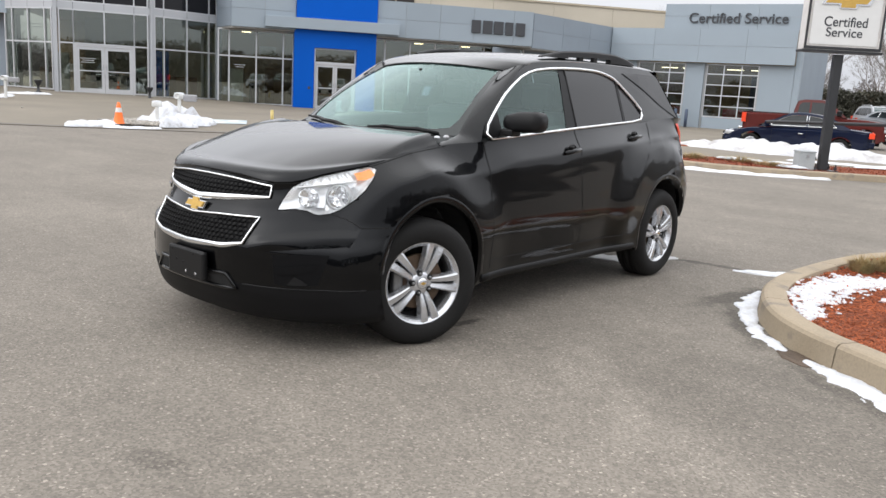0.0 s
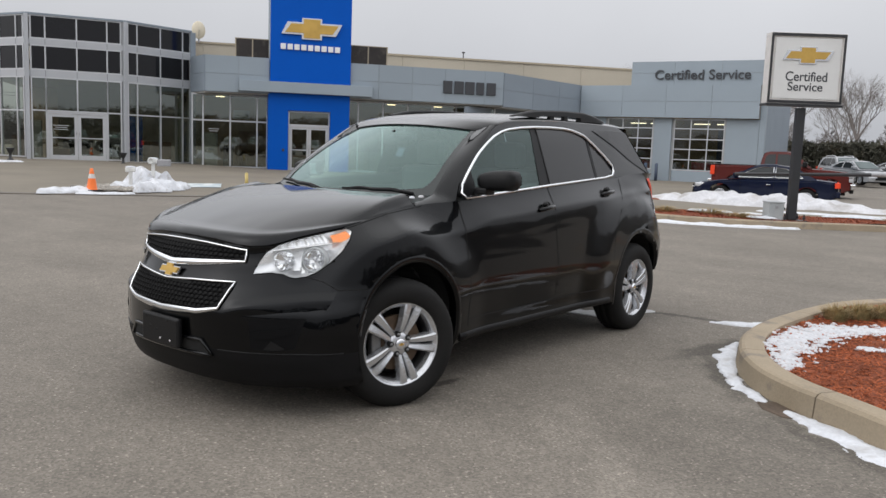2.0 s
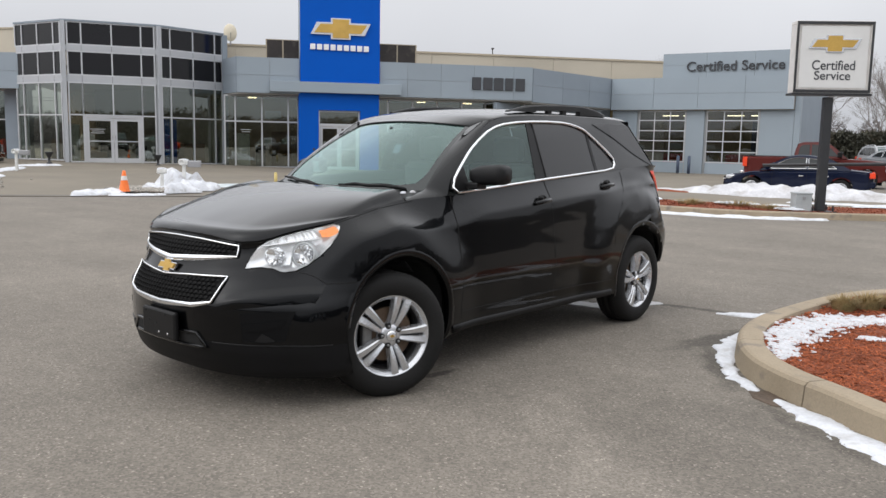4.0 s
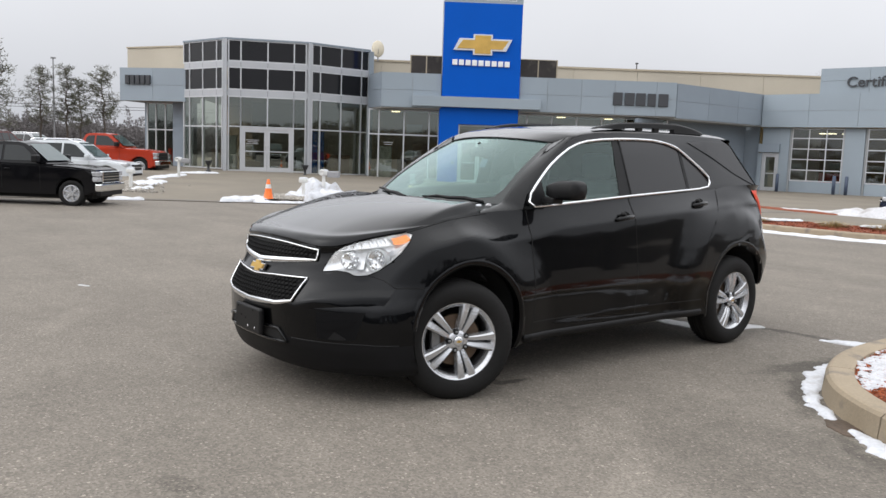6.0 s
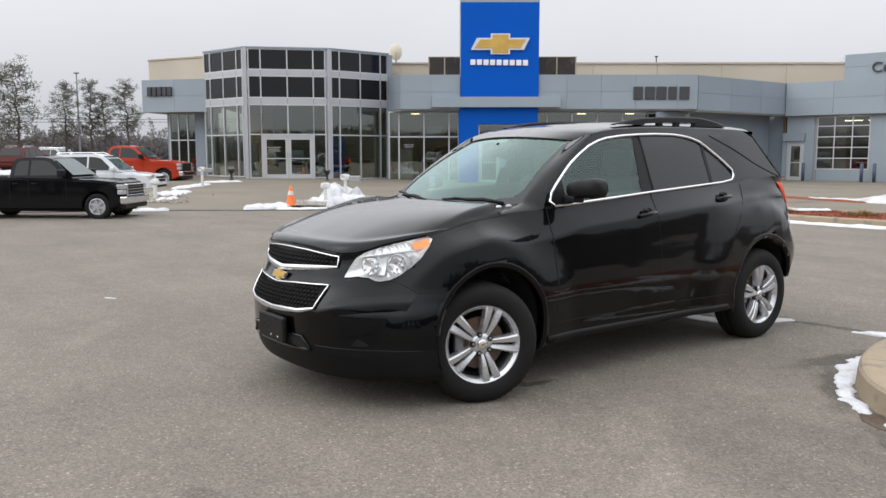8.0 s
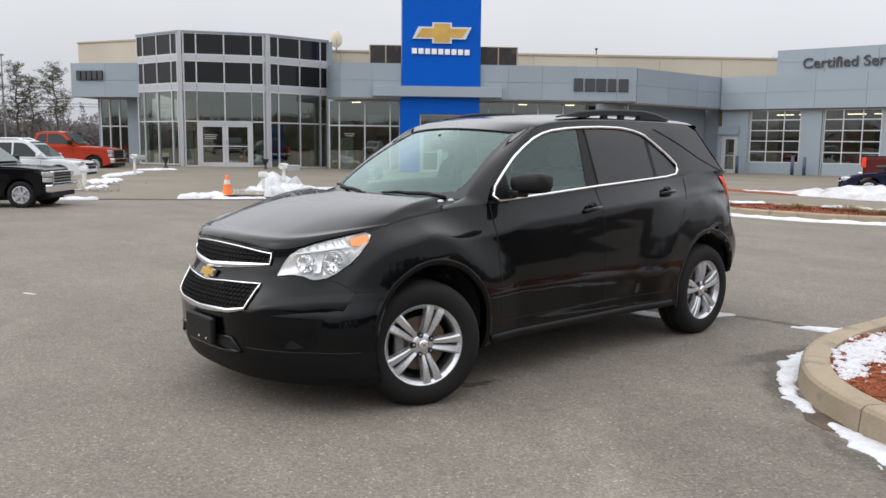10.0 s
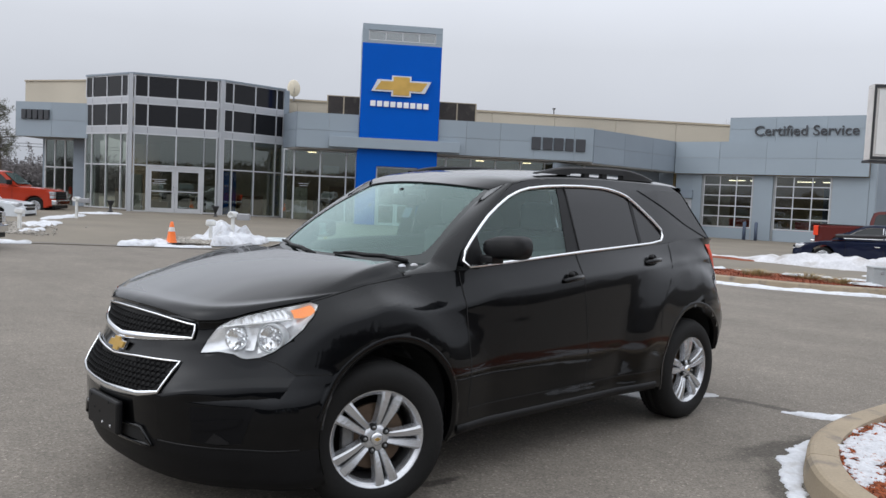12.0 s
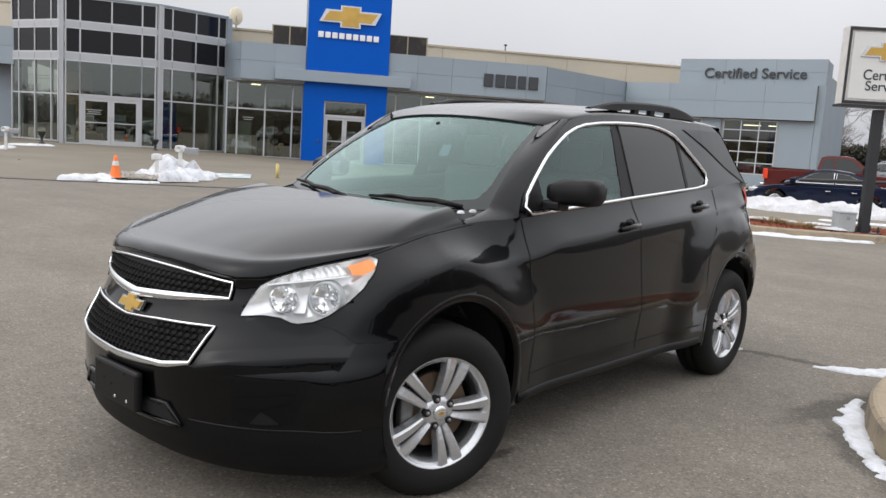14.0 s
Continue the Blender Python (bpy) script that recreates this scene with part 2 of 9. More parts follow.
M = {
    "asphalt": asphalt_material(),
    "concrete": surf("pale_concrete", (0.170, 0.147, 0.114), 0.85, grain=(90, 0.10), blotch=(0.5, 0.14), bump=(120, 0.12)),
    "kerb": surf("kerb_concrete", (0.31, 0.252, 0.178), 0.85, grain=(70, 0.10), blotch=(2.5, 0.14), bump=(90, 0.25), second=(0.17, 0.145, 0.12), second_scale=5.0, second_range=(0.56, 0.74)),
    "mulch_soil": surf("red_mulch_bed", (0.19, 0.046, 0.016), 0.95, grain=(45, 0.5), blotch=(5, 0.3), bump=(45, 0.9)),
    "mulch_dark": surf("dull_mulch_chips", (0.24, 0.062, 0.027), 0.9, grain=(60, 0.35), blotch=(3, 0.25), bump=(60, 0.3)),
    "ice": surf("grey_ice", (0.34, 0.34, 0.345), 0.35, grain=(40, 0.1), blotch=(5, 0.3), bump=(40, 0.2)),
    "mulch": surf("red_mulch_chips", (0.29, 0.074, 0.025), 0.9, island=0.5, grain=(60, 0.35), blotch=(3, 0.25), bump=(60, 0.3)),
    "snow": surf("old_snow", (0.60, 0.615, 0.65), 0.7, grain=(40, 0.10), blotch=(5.0, 0.10), bump=(40, 0.5), second=(0.46, 0.455, 0.46), second_scale=7.0, second_range=(0.52, 0.70)),
    "crust": surf("thin_snow_crust", (0.54, 0.545, 0.57), 0.7, grain=(60, 0.16), blotch=(9.0, 0.14), bump=(60, 0.5), second=(0.36, 0.22, 0.17), second_scale=26.0, second_range=(0.60, 0.68)),
    "dirty_snow": surf("dirty_snow", (0.54, 0.54, 0.56), 0.75, grain=(18, 0.12), blotch=(1.6, 0.18), bump=(16, 0.6), second=(0.36, 0.34, 0.325), second_scale=1.4, second_range=(0.50, 0.70)),
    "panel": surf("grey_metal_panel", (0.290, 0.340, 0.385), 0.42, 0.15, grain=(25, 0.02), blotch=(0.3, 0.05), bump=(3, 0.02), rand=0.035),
    "silver_panel": surf("silver_metal_cladding", (0.445, 0.46, 0.485), 0.40, 0.25, grain=(25, 0.03), blotch=(0.6, 0.06), bump=(3, 0.02), rand=0.03),
    # grey walls, and cladding with the shade of turned faces put into its colour
    "panel_dark": surf("grey_wall_shaded_panel", (0.238, 0.280, 0.325), 0.6, grain=(40, 0.04), blotch=(0.6, 0.06), bump=(60, 0.05), rand=0.03),
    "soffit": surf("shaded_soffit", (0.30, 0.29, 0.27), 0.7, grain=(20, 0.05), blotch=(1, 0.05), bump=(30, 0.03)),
    "alu": surf("silver_mullion", (0.56, 0.57, 0.59), 0.38, 0.55, grain=(40, 0.04), blotch=(1.5, 0.05), bump=(40, 0.02)),
    "spandrel": surf("dark_spandrel_glass", (0.008, 0.008, 0.010), 0.08, grain=(10, 0.05), blotch=(1, 0.1), bump=(1.2, 0.01), spec=0.35, rand=0.1),
    "blue": surf("bright_blue_panel", (0.0, 0.092, 0.50), 0.40, spec=0.12, grain=(15, 0.02), blotch=(0.5, 0.04), bump=(3, 0.015), rand=0.03),
    "blue_low": surf("blue_painted_portal", (0.0, 0.085, 0.45), 0.42, spec=0.12, grain=(15, 0.02), blotch=(0.5, 0.05), bump=(4, 0.015)),
    "gold": surf("gold_emblem", (0.60, 0.38, 0.10), 0.3, 0.55, grain=(30, 0.06), blotch=(2, 0.12), bump=(20, 0.02)),
    "silver": surf("bright_silver_rim", (0.72, 0.73, 0.75), 0.2, 0.9, grain=(30, 0.03), blotch=(3, 0.04), bump=(20, 0.0)),
    "white_letter": surf("white_letter_face", (0.82, 0.83, 0.84), 0.4, grain=(20, 0.02), blotch=(2, 0.03), bump=(20, 0.0)),
    "dark_letter": surf("dark_grey_letter", (0.045, 0.048, 0.055), 0.5, grain=(20, 0.04), blotch=(2, 0.05), bump=(20, 0.0)),
    "tan": surf("tan_precast_wall", (0.50, 0.452, 0.37), 0.85, grain=(30, 0.05), blotch=(0.35, 0.07), bump=(40, 0.08)),
    "tan_cap": surf("tan_parapet_cap", (0.42, 0.36, 0.27), 0.6, grain=(20, 0.05), blotch=(1, 0.05), bump=(20, 0.02)),
    "screen": surf("brown_roof_screen", (0.028, 0.022, 0.020), 0.55, grain=(12, 0.2), blotch=(0.9, 0.35), bump=(6, 0.2), second=(0.10, 0.085, 0.07), second_scale=1.5, second_range=(0.55, 0.75)),
    "floor_in": surf("showroom_tile", (0.22, 0.20, 0.18), 0.35, grain=(20, 0.06), blotch=(0.8, 0.1), bump=(20, 0.0)),
    "wall_in": surf("showroom_wall", (0.38, 0.29, 0.19), 0.7, grain=(10, 0.1), blotch=(0.5, 0.25), bump=(20, 0.0)),
    # the hall's warm lamplight is put into this ochre wall colour
    "hall_wall": surf("lamplit_ochre_hall_wall", (0.30, 0.22, 0.10), 0.7, grain=(10, 0.1), blotch=(0.5, 0.3), bump=(20, 0.0)),
    "door_rail": surf("bay_door_rail", (0.33, 0.345, 0.35), 0.5, 0.1, grain=(10, 0.05), blotch=(1, 0.1), bump=(10, 0.0)),
    "dark_in": surf("dark_furnishing", (0.03, 0.03, 0.032), 0.5, grain=(10, 0.1), blotch=(1, 0.2), bump=(10, 0.0)),
    "brown_in": surf("brown_furnishing", (0.16, 0.085, 0.04), 0.5, grain=(10, 0.1), blotch=(1, 0.2), bump=(10, 0.0)),
    "white_in": surf("pale_panel", (0.48, 0.50, 0.515), 0.5, grain=(10, 0.03), blotch=(1, 0.05), bump=(10, 0.0)),
    "win": glass("shop_window_glass", (0.64, 0.66, 0.60), gloss=0.10, sheen=(0.90, 0.97, 0.95)),
    "bay_glass": glass("bay_door_glass", (0.62, 0.66, 0.66), gloss=0.03),
    "tower_glass": glass("grey_green_glass", (0.30, 0.36, 0.35), gloss=0.25, murk=(0.22, 0.25, 0.25), murk_amount=0.55),
    "bollard": surf("slate_bollard", (0.055, 0.075, 0.12), 0.5, grain=(20, 0.08), blotch=(2, 0.1), bump=(30, 0.03)),
    "yellow": surf("yellow_paint", (0.55, 0.43, 0.16), 0.6, grain=(30, 0.1), blotch=(3, 0.15), bump=(30, 0.05)),
    "orange": surf("orange_cone_plastic", (0.85, 0.17, 0.02), 0.45, grain=(20, 0.04), blotch=(4, 0.08), bump=(30, 0.02)),
    "reflective": surf("grey_white_collar", (0.62, 0.60, 0.58), 0.4, grain=(30, 0.06), blotch=(5, 0.1), bump=(30, 0.02)),
    "black_rubber": surf("black_rubber", (0.010, 0.010, 0.0105), 0.75, grain=(50, 0.15), blotch=(5, 0.15), bump=(120, 0.1)),
    "post_white": surf("white_painted_post", (0.66, 0.66, 0.64), 0.5, grain=(30, 0.06), blotch=(6, 0.12), bump=(40, 0.05)),
    "grey_box": surf("grey_fixture_metal", (0.30, 0.30, 0.31), 0.5, 0.2, grain=(30, 0.06), blotch=(4, 0.1), bump=(30, 0.05)),
    "utility": surf("grey_utility_cabinet", (0.34, 0.36, 0.37), 0.55, grain=(30, 0.05), blotch=(2.5, 0.12), bump=(40, 0.05)),
    "pole_black": surf("black_steel", (0.022, 0.023, 0.026), 0.45, grain=(25, 0.1), blotch=(3, 0.2), bump=(40, 0.05)),
    "sign_face": surf("white_sign_face", (0.66, 0.66, 0.65), 0.35, grain=(10, 0.02), blotch=(1.2, 0.04), bump=(10, 0.0)),
    "red_band": surf("red_barrier_band", (0.50, 0.06, 0.04), 0.5, grain=(20, 0.06), blotch=(3, 0.1), bump=(20, 0.02)),
    "stones": surf("grey_landscape_stones", (0.27, 0.25, 0.22), 0.85, island=0.4, grain=(30, 0.2), blotch=(3, 0.25), bump=(40, 0.4)),
    "dish": surf("cream_dish", (0.60, 0.54, 0.42), 0.5, grain=(20, 0.04), blotch=(2, 0.08), bump=(20, 0.02)),
    "blue_mark": surf("worn_blue_ground_paint", (0.36, 0.42, 0.45), 0.7, grain=(30, 0.15), blotch=(2, 0.15), bump=(60, 0.05), second=(0.55, 0.58, 0.58), second_scale=2.5, second_range=(0.45, 0.6)),
    "gutter": surf("stained_gutter_concrete", (0.135, 0.119, 0.101), 0.85, grain=(30, 0.2), blotch=(0.8, 0.3), bump=(60, 0.1)),
    "soil": surf("brown_wet_soil", (0.085, 0.06, 0.042), 0.8, grain=(40, 0.3), blotch=(4, 0.3), bump=(40, 0.5)),
    "bark": surf("grey_brown_bark", (0.085, 0.068, 0.055), 0.9, grain=(30, 0.25), blotch=(2, 0.2), bump=(25, 0.6), stretch=(1, 1, 0.25)),
    "bare": surf("pale_winter_bark", (0.21, 0.185, 0.17), 0.9, grain=(20, 0.2), blotch=(1, 0.2), bump=(25, 0.3)),
    "needles": surf("pine_needles", (0.105, 0.105, 0.072), 0.8, grain=(8, 0.35), blotch=(0.8, 0.35), bump=(20, 0.0)),
    "cedar": surf("cedar_foliage", (0.050, 0.050, 0.034), 0.85, grain=(6, 0.4), blotch=(0.6, 0.35), bump=(20, 0.0), second=(0.075, 0.058, 0.036), second_scale=0.6, second_range=(0.5, 0.75)),
    "woods": surf("bare_woods", (0.135, 0.124, 0.124), 0.95, grain=(0.8, 0.25), blotch=(0.06, 0.25), bump=(5, 0.0)),
    "east_woods": surf("dark_bare_woods", (0.10, 0.093, 0.083), 0.95, grain=(0.8, 0.25), blotch=(0.06, 0.25), bump=(5, 0.0)),
    "dry_grass": surf("dry_ornamental_grass", (0.38, 0.28, 0.14), 0.85, grain=(20, 0.3), blotch=(4, 0.3), bump=(20, 0.0), second=(0.16, 0.14, 0.06), second_scale=9, second_range=(0.45, 0.65)),
    "paint_black": surf("black_car_paint", (0.0036, 0.0040, 0.0049), 0.36, 0.85, grain=(400, 0.25), blotch=(2, 0.05), bump=(5, 0.26), coat=1.0, spec=0.0, coat_ior=1.335, coat_rough=0.045, stretch=(1, 0.35, 1.6)),
    "trim_black": surf("black_plastic_trim", (0.0042, 0.0042, 0.0048), 0.46, grain=(80, 0.12), blotch=(5, 0.1), bump=(150, 0.06), spec=0.28),
    "bezel": surf("dark_bezel_plastic", (0.0025, 0.0025, 0.003), 0.6, grain=(80, 0.12), blotch=(5, 0.1), bump=(150, 0.06), spec=0.12),
    "lip_plastic": surf("grained_lip_plastic", (0.0045, 0.0045, 0.005), 0.5, grain=(90, 0.15), blotch=(4, 0.2), bump=(200, 0.12), spec=0.15),
    "frit": surf("dark_printed_glass_border", (0.010, 0.014, 0.014), 0.12, grain=(60, 0.1), blotch=(5, 0.1), bump=(20, 0.0), spec=0.5),
    "gap": surf("dark_gap", (0.004, 0.004, 0.004), 0.9, grain=(20, 0.1), blotch=(3, 0.1), bump=(20, 0.0)),
    "chrome": surf("chrome", (0.82, 0.83, 0.84), 0.08, 1.0, grain=(20, 0.02), blotch=(4, 0.03), bump=(20, 0.0)),
    "alloy": surf("machined_alloy", (0.56, 0.57, 0.59), 0.26, 0.75, grain=(60, 0.05), blotch=(6, 0.06), bump=(80, 0.02)),
    "alloy_dark": surf("dull_alloy_barrel", (0.22, 0.22, 0.22), 0.45, 0.7, grain=(40, 0.1), blotch=(6, 0.15), bump=(60, 0.03)),
    "barrel": surf("dusty_grey_barrel", (0.10, 0.10, 0.10), 0.5, 0.5, grain=(40, 0.12), blotch=(6, 0.2), bump=(60, 0.03)),
    "rust": surf("rusty_brake_disc", (0.11, 0.075, 0.05), 0.55, 0.5, grain=(40, 0.15), blotch=(8, 0.2), bump=(60, 0.05)),
    "tyre": surf("tyre_rubber", (0.0085, 0.0083, 0.0081), 0.75, spec=0.25, grain=(60, 0.15), blotch=(5, 0.18), bump=(150, 0.12)),
    "lamp_silver": surf("lamp_reflector", (0.82, 0.835, 0.85), 0.20, 0.55, grain=(30, 0.03), blotch=(9, 0.05), bump=(20, 0.0)),
    "frosted": surf("frosted_grey_collar", (0.40, 0.42, 0.43), 0.4, 0.3, grain=(60, 0.05), blotch=(9, 0.06), bump=(60, 0.02)),
    "lamp_lens": glass("clear_lamp_lens", (0.99, 0.99, 0.99), gloss=0.0),
    "amber": surf("amber_reflector", (0.88, 0.23, 0.012), 0.3, grain=(60, 0.15), blotch=(12, 0.1), bump=(120, 0.1), coat=0.6),
    "tail_red": surf("red_tail_lens", (0.80, 0.065, 0.022), 0.38, grain=(40, 0.1), blotch=(8, 0.12), bump=(80, 0.05), coat=0.06, spec=0.25),
    "car_glass": glass("green_car_glass", (0.66, 0.80, 0.76), gloss=0.03, murk=(0.12, 0.22, 0.20), murk_amount=0.05, sheen=(0.82, 0.97, 0.94)),
    "screen_glass": glass("windscreen_glass", (0.60, 0.80, 0.76), gloss=0.045, murk=(0.20, 0.38, 0.35), murk_amount=0.09, sheen=(0.80, 0.98, 0.95)),
    "privacy": surf("dark_privacy_glass", (0.008, 0.008, 0.009), 0.04, grain=(10, 0.05), blotch=(1, 0.05), bump=(2, 0.0), spec=0.45),
    "cabin": surf("charcoal_cabin_trim", (0.035, 0.036, 0.037), 0.8, grain=(40, 0.1), blotch=(4, 0.1), bump=(60, 0.1)),
    "seat": surf("grey_seat_cloth", (0.075, 0.078, 0.08), 0.9, grain=(80, 0.15), blotch=(5, 0.1), bump=(120, 0.2)),
}


# ---- building helpers ----
def part(name, bm, mat, parent=None, label="", smooth=False):
    """One bmesh as one mesh object under a thing or a part."""
    me = bpy.data.meshes.new(name)
    bm.to_mesh(me)
    bm.free()
    for k in mat if isinstance(mat, (list, tuple)) else [mat]:
        me.materials.append(M[k] if isinstance(k, str) else k)
    if smooth:
        me.polygons.foreach_set("use_smooth", [True] * len(me.polygons))
    ob = new(name, me)
    ob.parent = parent
    if label:
        ob["label"] = label
    return ob


def empty(name, m, label, category, group="", kind=""):
    ob = new(name)
    ob.empty_display_size = 0.2
    ob.matrix_basis = m
    return tagged(ob, label, category, group, kind)


def frame_at(p, d, z=0.0):
    """Local x runs along d on the plan, local y away from the lot, z up."""
    a = math.atan2(d[1], d[0])
    return Matrix.Translation((p[0], p[1], z)) @ Matrix.Rotation(a, 4, "Z")


def box(bm, x0, x1, y0, y1, z0, z1, bevel=0.0, m=None):
    r = bmesh.ops.create_cube(bm, size=1.0)
    vs = r["verts"]
    for v in vs:
        v.co = Vector(((x0 + x1) / 2 + v.co.x * (x1 - x0), (y0 + y1) / 2 + v.co.y * (y1 - y0), (z0 + z1) / 2 + v.co.z * (z1 - z0)))
    if bevel:
        es = list({e for v in vs for e in v.link_edges})
        g = bmesh.ops.bevel(bm, geom=es, offset=bevel, segments=2, affect="EDGES", profile=0.5)
        vs = list({v for f in g["faces"] for v in f.verts} | {v for v in vs if v.is_valid})
    if m is not None:
        bmesh.ops.transform(bm, matrix=m, verts=[v for v in vs if v.is_valid])
    return vs


def boxed(name, x0, x1, y0, y1, z0, z1, mat, parent=None, bevel=0.0, label="", m=None):
    bm = bmesh.new()
    box(bm, x0, x1, y0, y1, z0, z1, bevel, m)
    return part(name, bm, mat, parent, label)


def rod(bm, a, b, r0, r1=None, seg=10, caps=True):
    a, b = Vector(a), Vector(b)
    r1 = r0 if r1 is None else r1
    d = b - a
    q = d.to_track_quat("Z", "Y").to_matrix().to_4x4()
    g = bmesh.ops.create_cone(bm, cap_ends=caps, segments=seg, radius1=r0, radius2=r1, depth=d.length)
    bmesh.ops.transform(bm, matrix=Matrix.Translation((a + b) / 2) @ q, verts=g["verts"])
    return g["verts"]


def lathe(bm, rows, seg=32, axis="Z", closed=False):
    """rows of (radius, height) spun round an axis."""
    rings = []
    for r, h in rows:
        ring = []
        for i in range(seg):
            a = 2 * math.pi * i / seg
            c, s = r * math.cos(a), r * math.sin(a)
            ring.append(bm.verts.new((c, s, h) if axis == "Z" else (h, c, s)))
        rings.append(ring)
    pairs = list(zip(rings, rings[1:])) + ([(rings[-1], rings[0])] if closed else [])
    for a, b in pairs:
        for i in range(seg):
            bm.faces.new((a[i], a[(i + 1) % seg], b[(i + 1) % seg], b[i]))
    return rings


def prism(bm, pts, z0, z1, to=None):
    """A plan polygon raised from z0 to z1; to maps (x, y, z) to a place."""
    to = to or (lambda x, y, z: (x, y, z))
    lo = [bm.verts.new(to(x, y, z0)) for x, y in pts]
    hi = [bm.verts.new(to(x, y, z1)) for x, y in pts]
    n = len(pts)
    bm.faces.new(hi)
    bm.faces.new(lo[::-1])
    for i in range(n):
        bm.faces.new((lo[i], lo[(i + 1) % n], hi[(i + 1) % n], hi[i]))
    bmesh.ops.recalc_face_normals(bm, faces=bm.faces[:])


def grid(bm, rows, wrap=False):
    """Faces over rows of points of equal count."""
    vs = [[bm.verts.new(p) for p in row] for row in rows]
    for a, b in zip(vs, vs[1:]):
        k = len(a)
        for i in range(k if wrap else k - 1):
            j = (i + 1) % k
            if (a[i].co - a[j].co).length + (b[i].co - b[j].co).length > 1e-7:
                bm.faces.new((a[i], a[j], b[j], b[i]))
    return vs


def tube(bm, pts, r, seg=8, flat=1.0, cyc=False):
    """A bent rod along points; flat squeezes it upright."""
    pts = [Vector(p) for p in pts]
    rows = []
    for i, p in enumerate(pts):
        a = pts[i - 1] if i else (pts[-1] if cyc else p)
        b = pts[(i + 1) % len(pts)] if i < len(pts) - 1 or cyc else p
        d = (b - a).normalized()
        side = d.cross(Vector((0, 0, 1)))
        side = side.normalized() if side.length > 1e-4 else Vector((1, 0, 0))
        up = side.cross(d).normalized()
        rr = r[i] if isinstance(r, (list, tuple)) else r
        rows.append([p + side * rr * math.cos(2 * math.pi * k / seg) + up * rr * flat * math.sin(2 * math.pi * k / seg) for k in range(seg)])
    vs = grid(bm, rows, wrap=True)
    if cyc:
        for k in range(seg):
            bm.faces.new((vs[-1][k], vs[-1][(k + 1) % seg], vs[0][(k + 1) % seg], vs[0][k]))
    else:
        bm.faces.new(vs[0][::-1])
        bm.faces.new(vs[-1])


def lettering(name, text, size, mat, parent, m, depth=0.02, width=None):
    """Real letters in the built-in font, turned into a mesh; width stretches them to a true width."""
    cu = bpy.data.curves.new(name, "FONT")
    cu.body, cu.size, cu.extrude, cu.align_x, cu.align_y = text, size, depth, "LEFT", "BOTTOM"
    cu.offset = 0.008 * size
    tmp = bpy.data.objects.new(name, cu)
    scene.collection.objects.link(tmp)
    me = bpy.data.meshes.new_from_object(tmp.evaluated_get(bpy.context.evaluated_depsgraph_get()))
    bpy.data.objects.remove(tmp)
    bpy.data.curves.remove(cu)
    co = np.empty(len(me.vertices) * 3)
    me.vertices.foreach_get("co", co)
    co = co.reshape(-1, 3)
    co[:, :2] -= co[:, :2].min(0)
    if width:
        co[:, 0] *= width / co[:, 0].max()
    co[:, 1] *= size / co[:, 1].max()
    me.vertices.foreach_set("co", co.ravel())
    me.materials.clear()
    me.materials.append(M[mat])
    ob = new(name, me)
    ob.parent = parent
    ob.matrix_basis = m @ pose(0, 0, 0, 90, 0, 0)
    return ob


def emblem(name, parent, m, w, h, deep=0.02, label="gold emblem with a bright silver rim"):
    """A plain slanted bar with a block across its middle: gold on a silver backing."""
    for nm, grow, mat, y in (("emblem_rim", 1.0, "silver", 0.0), ("emblem_face", 0.88, "gold", -deep * 0.6)):
        a, c, bw, bh = w / 2 * grow, w * 0.165 * (1 if grow == 1 else 0.82), h * 0.29 * (1 if grow == 1 else 0.72), h / 2 * grow
        sl = w * 0.10
        pts = [(-a, -bh * 0 - bw), (-c, -bw), (-c, -bh), (c, -bh), (c, -bw), (a - sl, -bw), (a, bw), (c, bw), (c, bh), (-c, bh), (-c, bw), (-a + sl, bw)]
        bm = bmesh.new()
        prism(bm, pts, 0, deep)
        bmesh.ops.transform(bm, matrix=m @ pose(0, y, 0, 90, 0, 0), verts=bm.verts[:])
        part(nm, bm, mat, parent, label if nm == "emblem_rim" else "gold emblem face")

# ---- ground ----
def ground_sheet():
    bm = bmesh.new()
    edges = [-1500, -300, -80, -40, -20, -10, 0, 10, 20, 40, 80, 300, 1500]
    grid(bm, [[(x, y, 0) for x in edges] for y in edges])
    bmesh.ops.recalc_face_normals(bm, faces=bm.faces[:])
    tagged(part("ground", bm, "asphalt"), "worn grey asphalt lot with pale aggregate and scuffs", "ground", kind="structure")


ground_sheet()

TOWER, U = (-27.5, 22.1), (0.605, 0.796)
N = (0.796, -0.605)
SERV, V = (-20.4, 39.3), (0.984, 0.18)


def on_front(s, d=0.0):
    return (TOWER[0] + U[0] * s + N[0] * d, TOWER[1] + U[1] * s + N[1] * d)


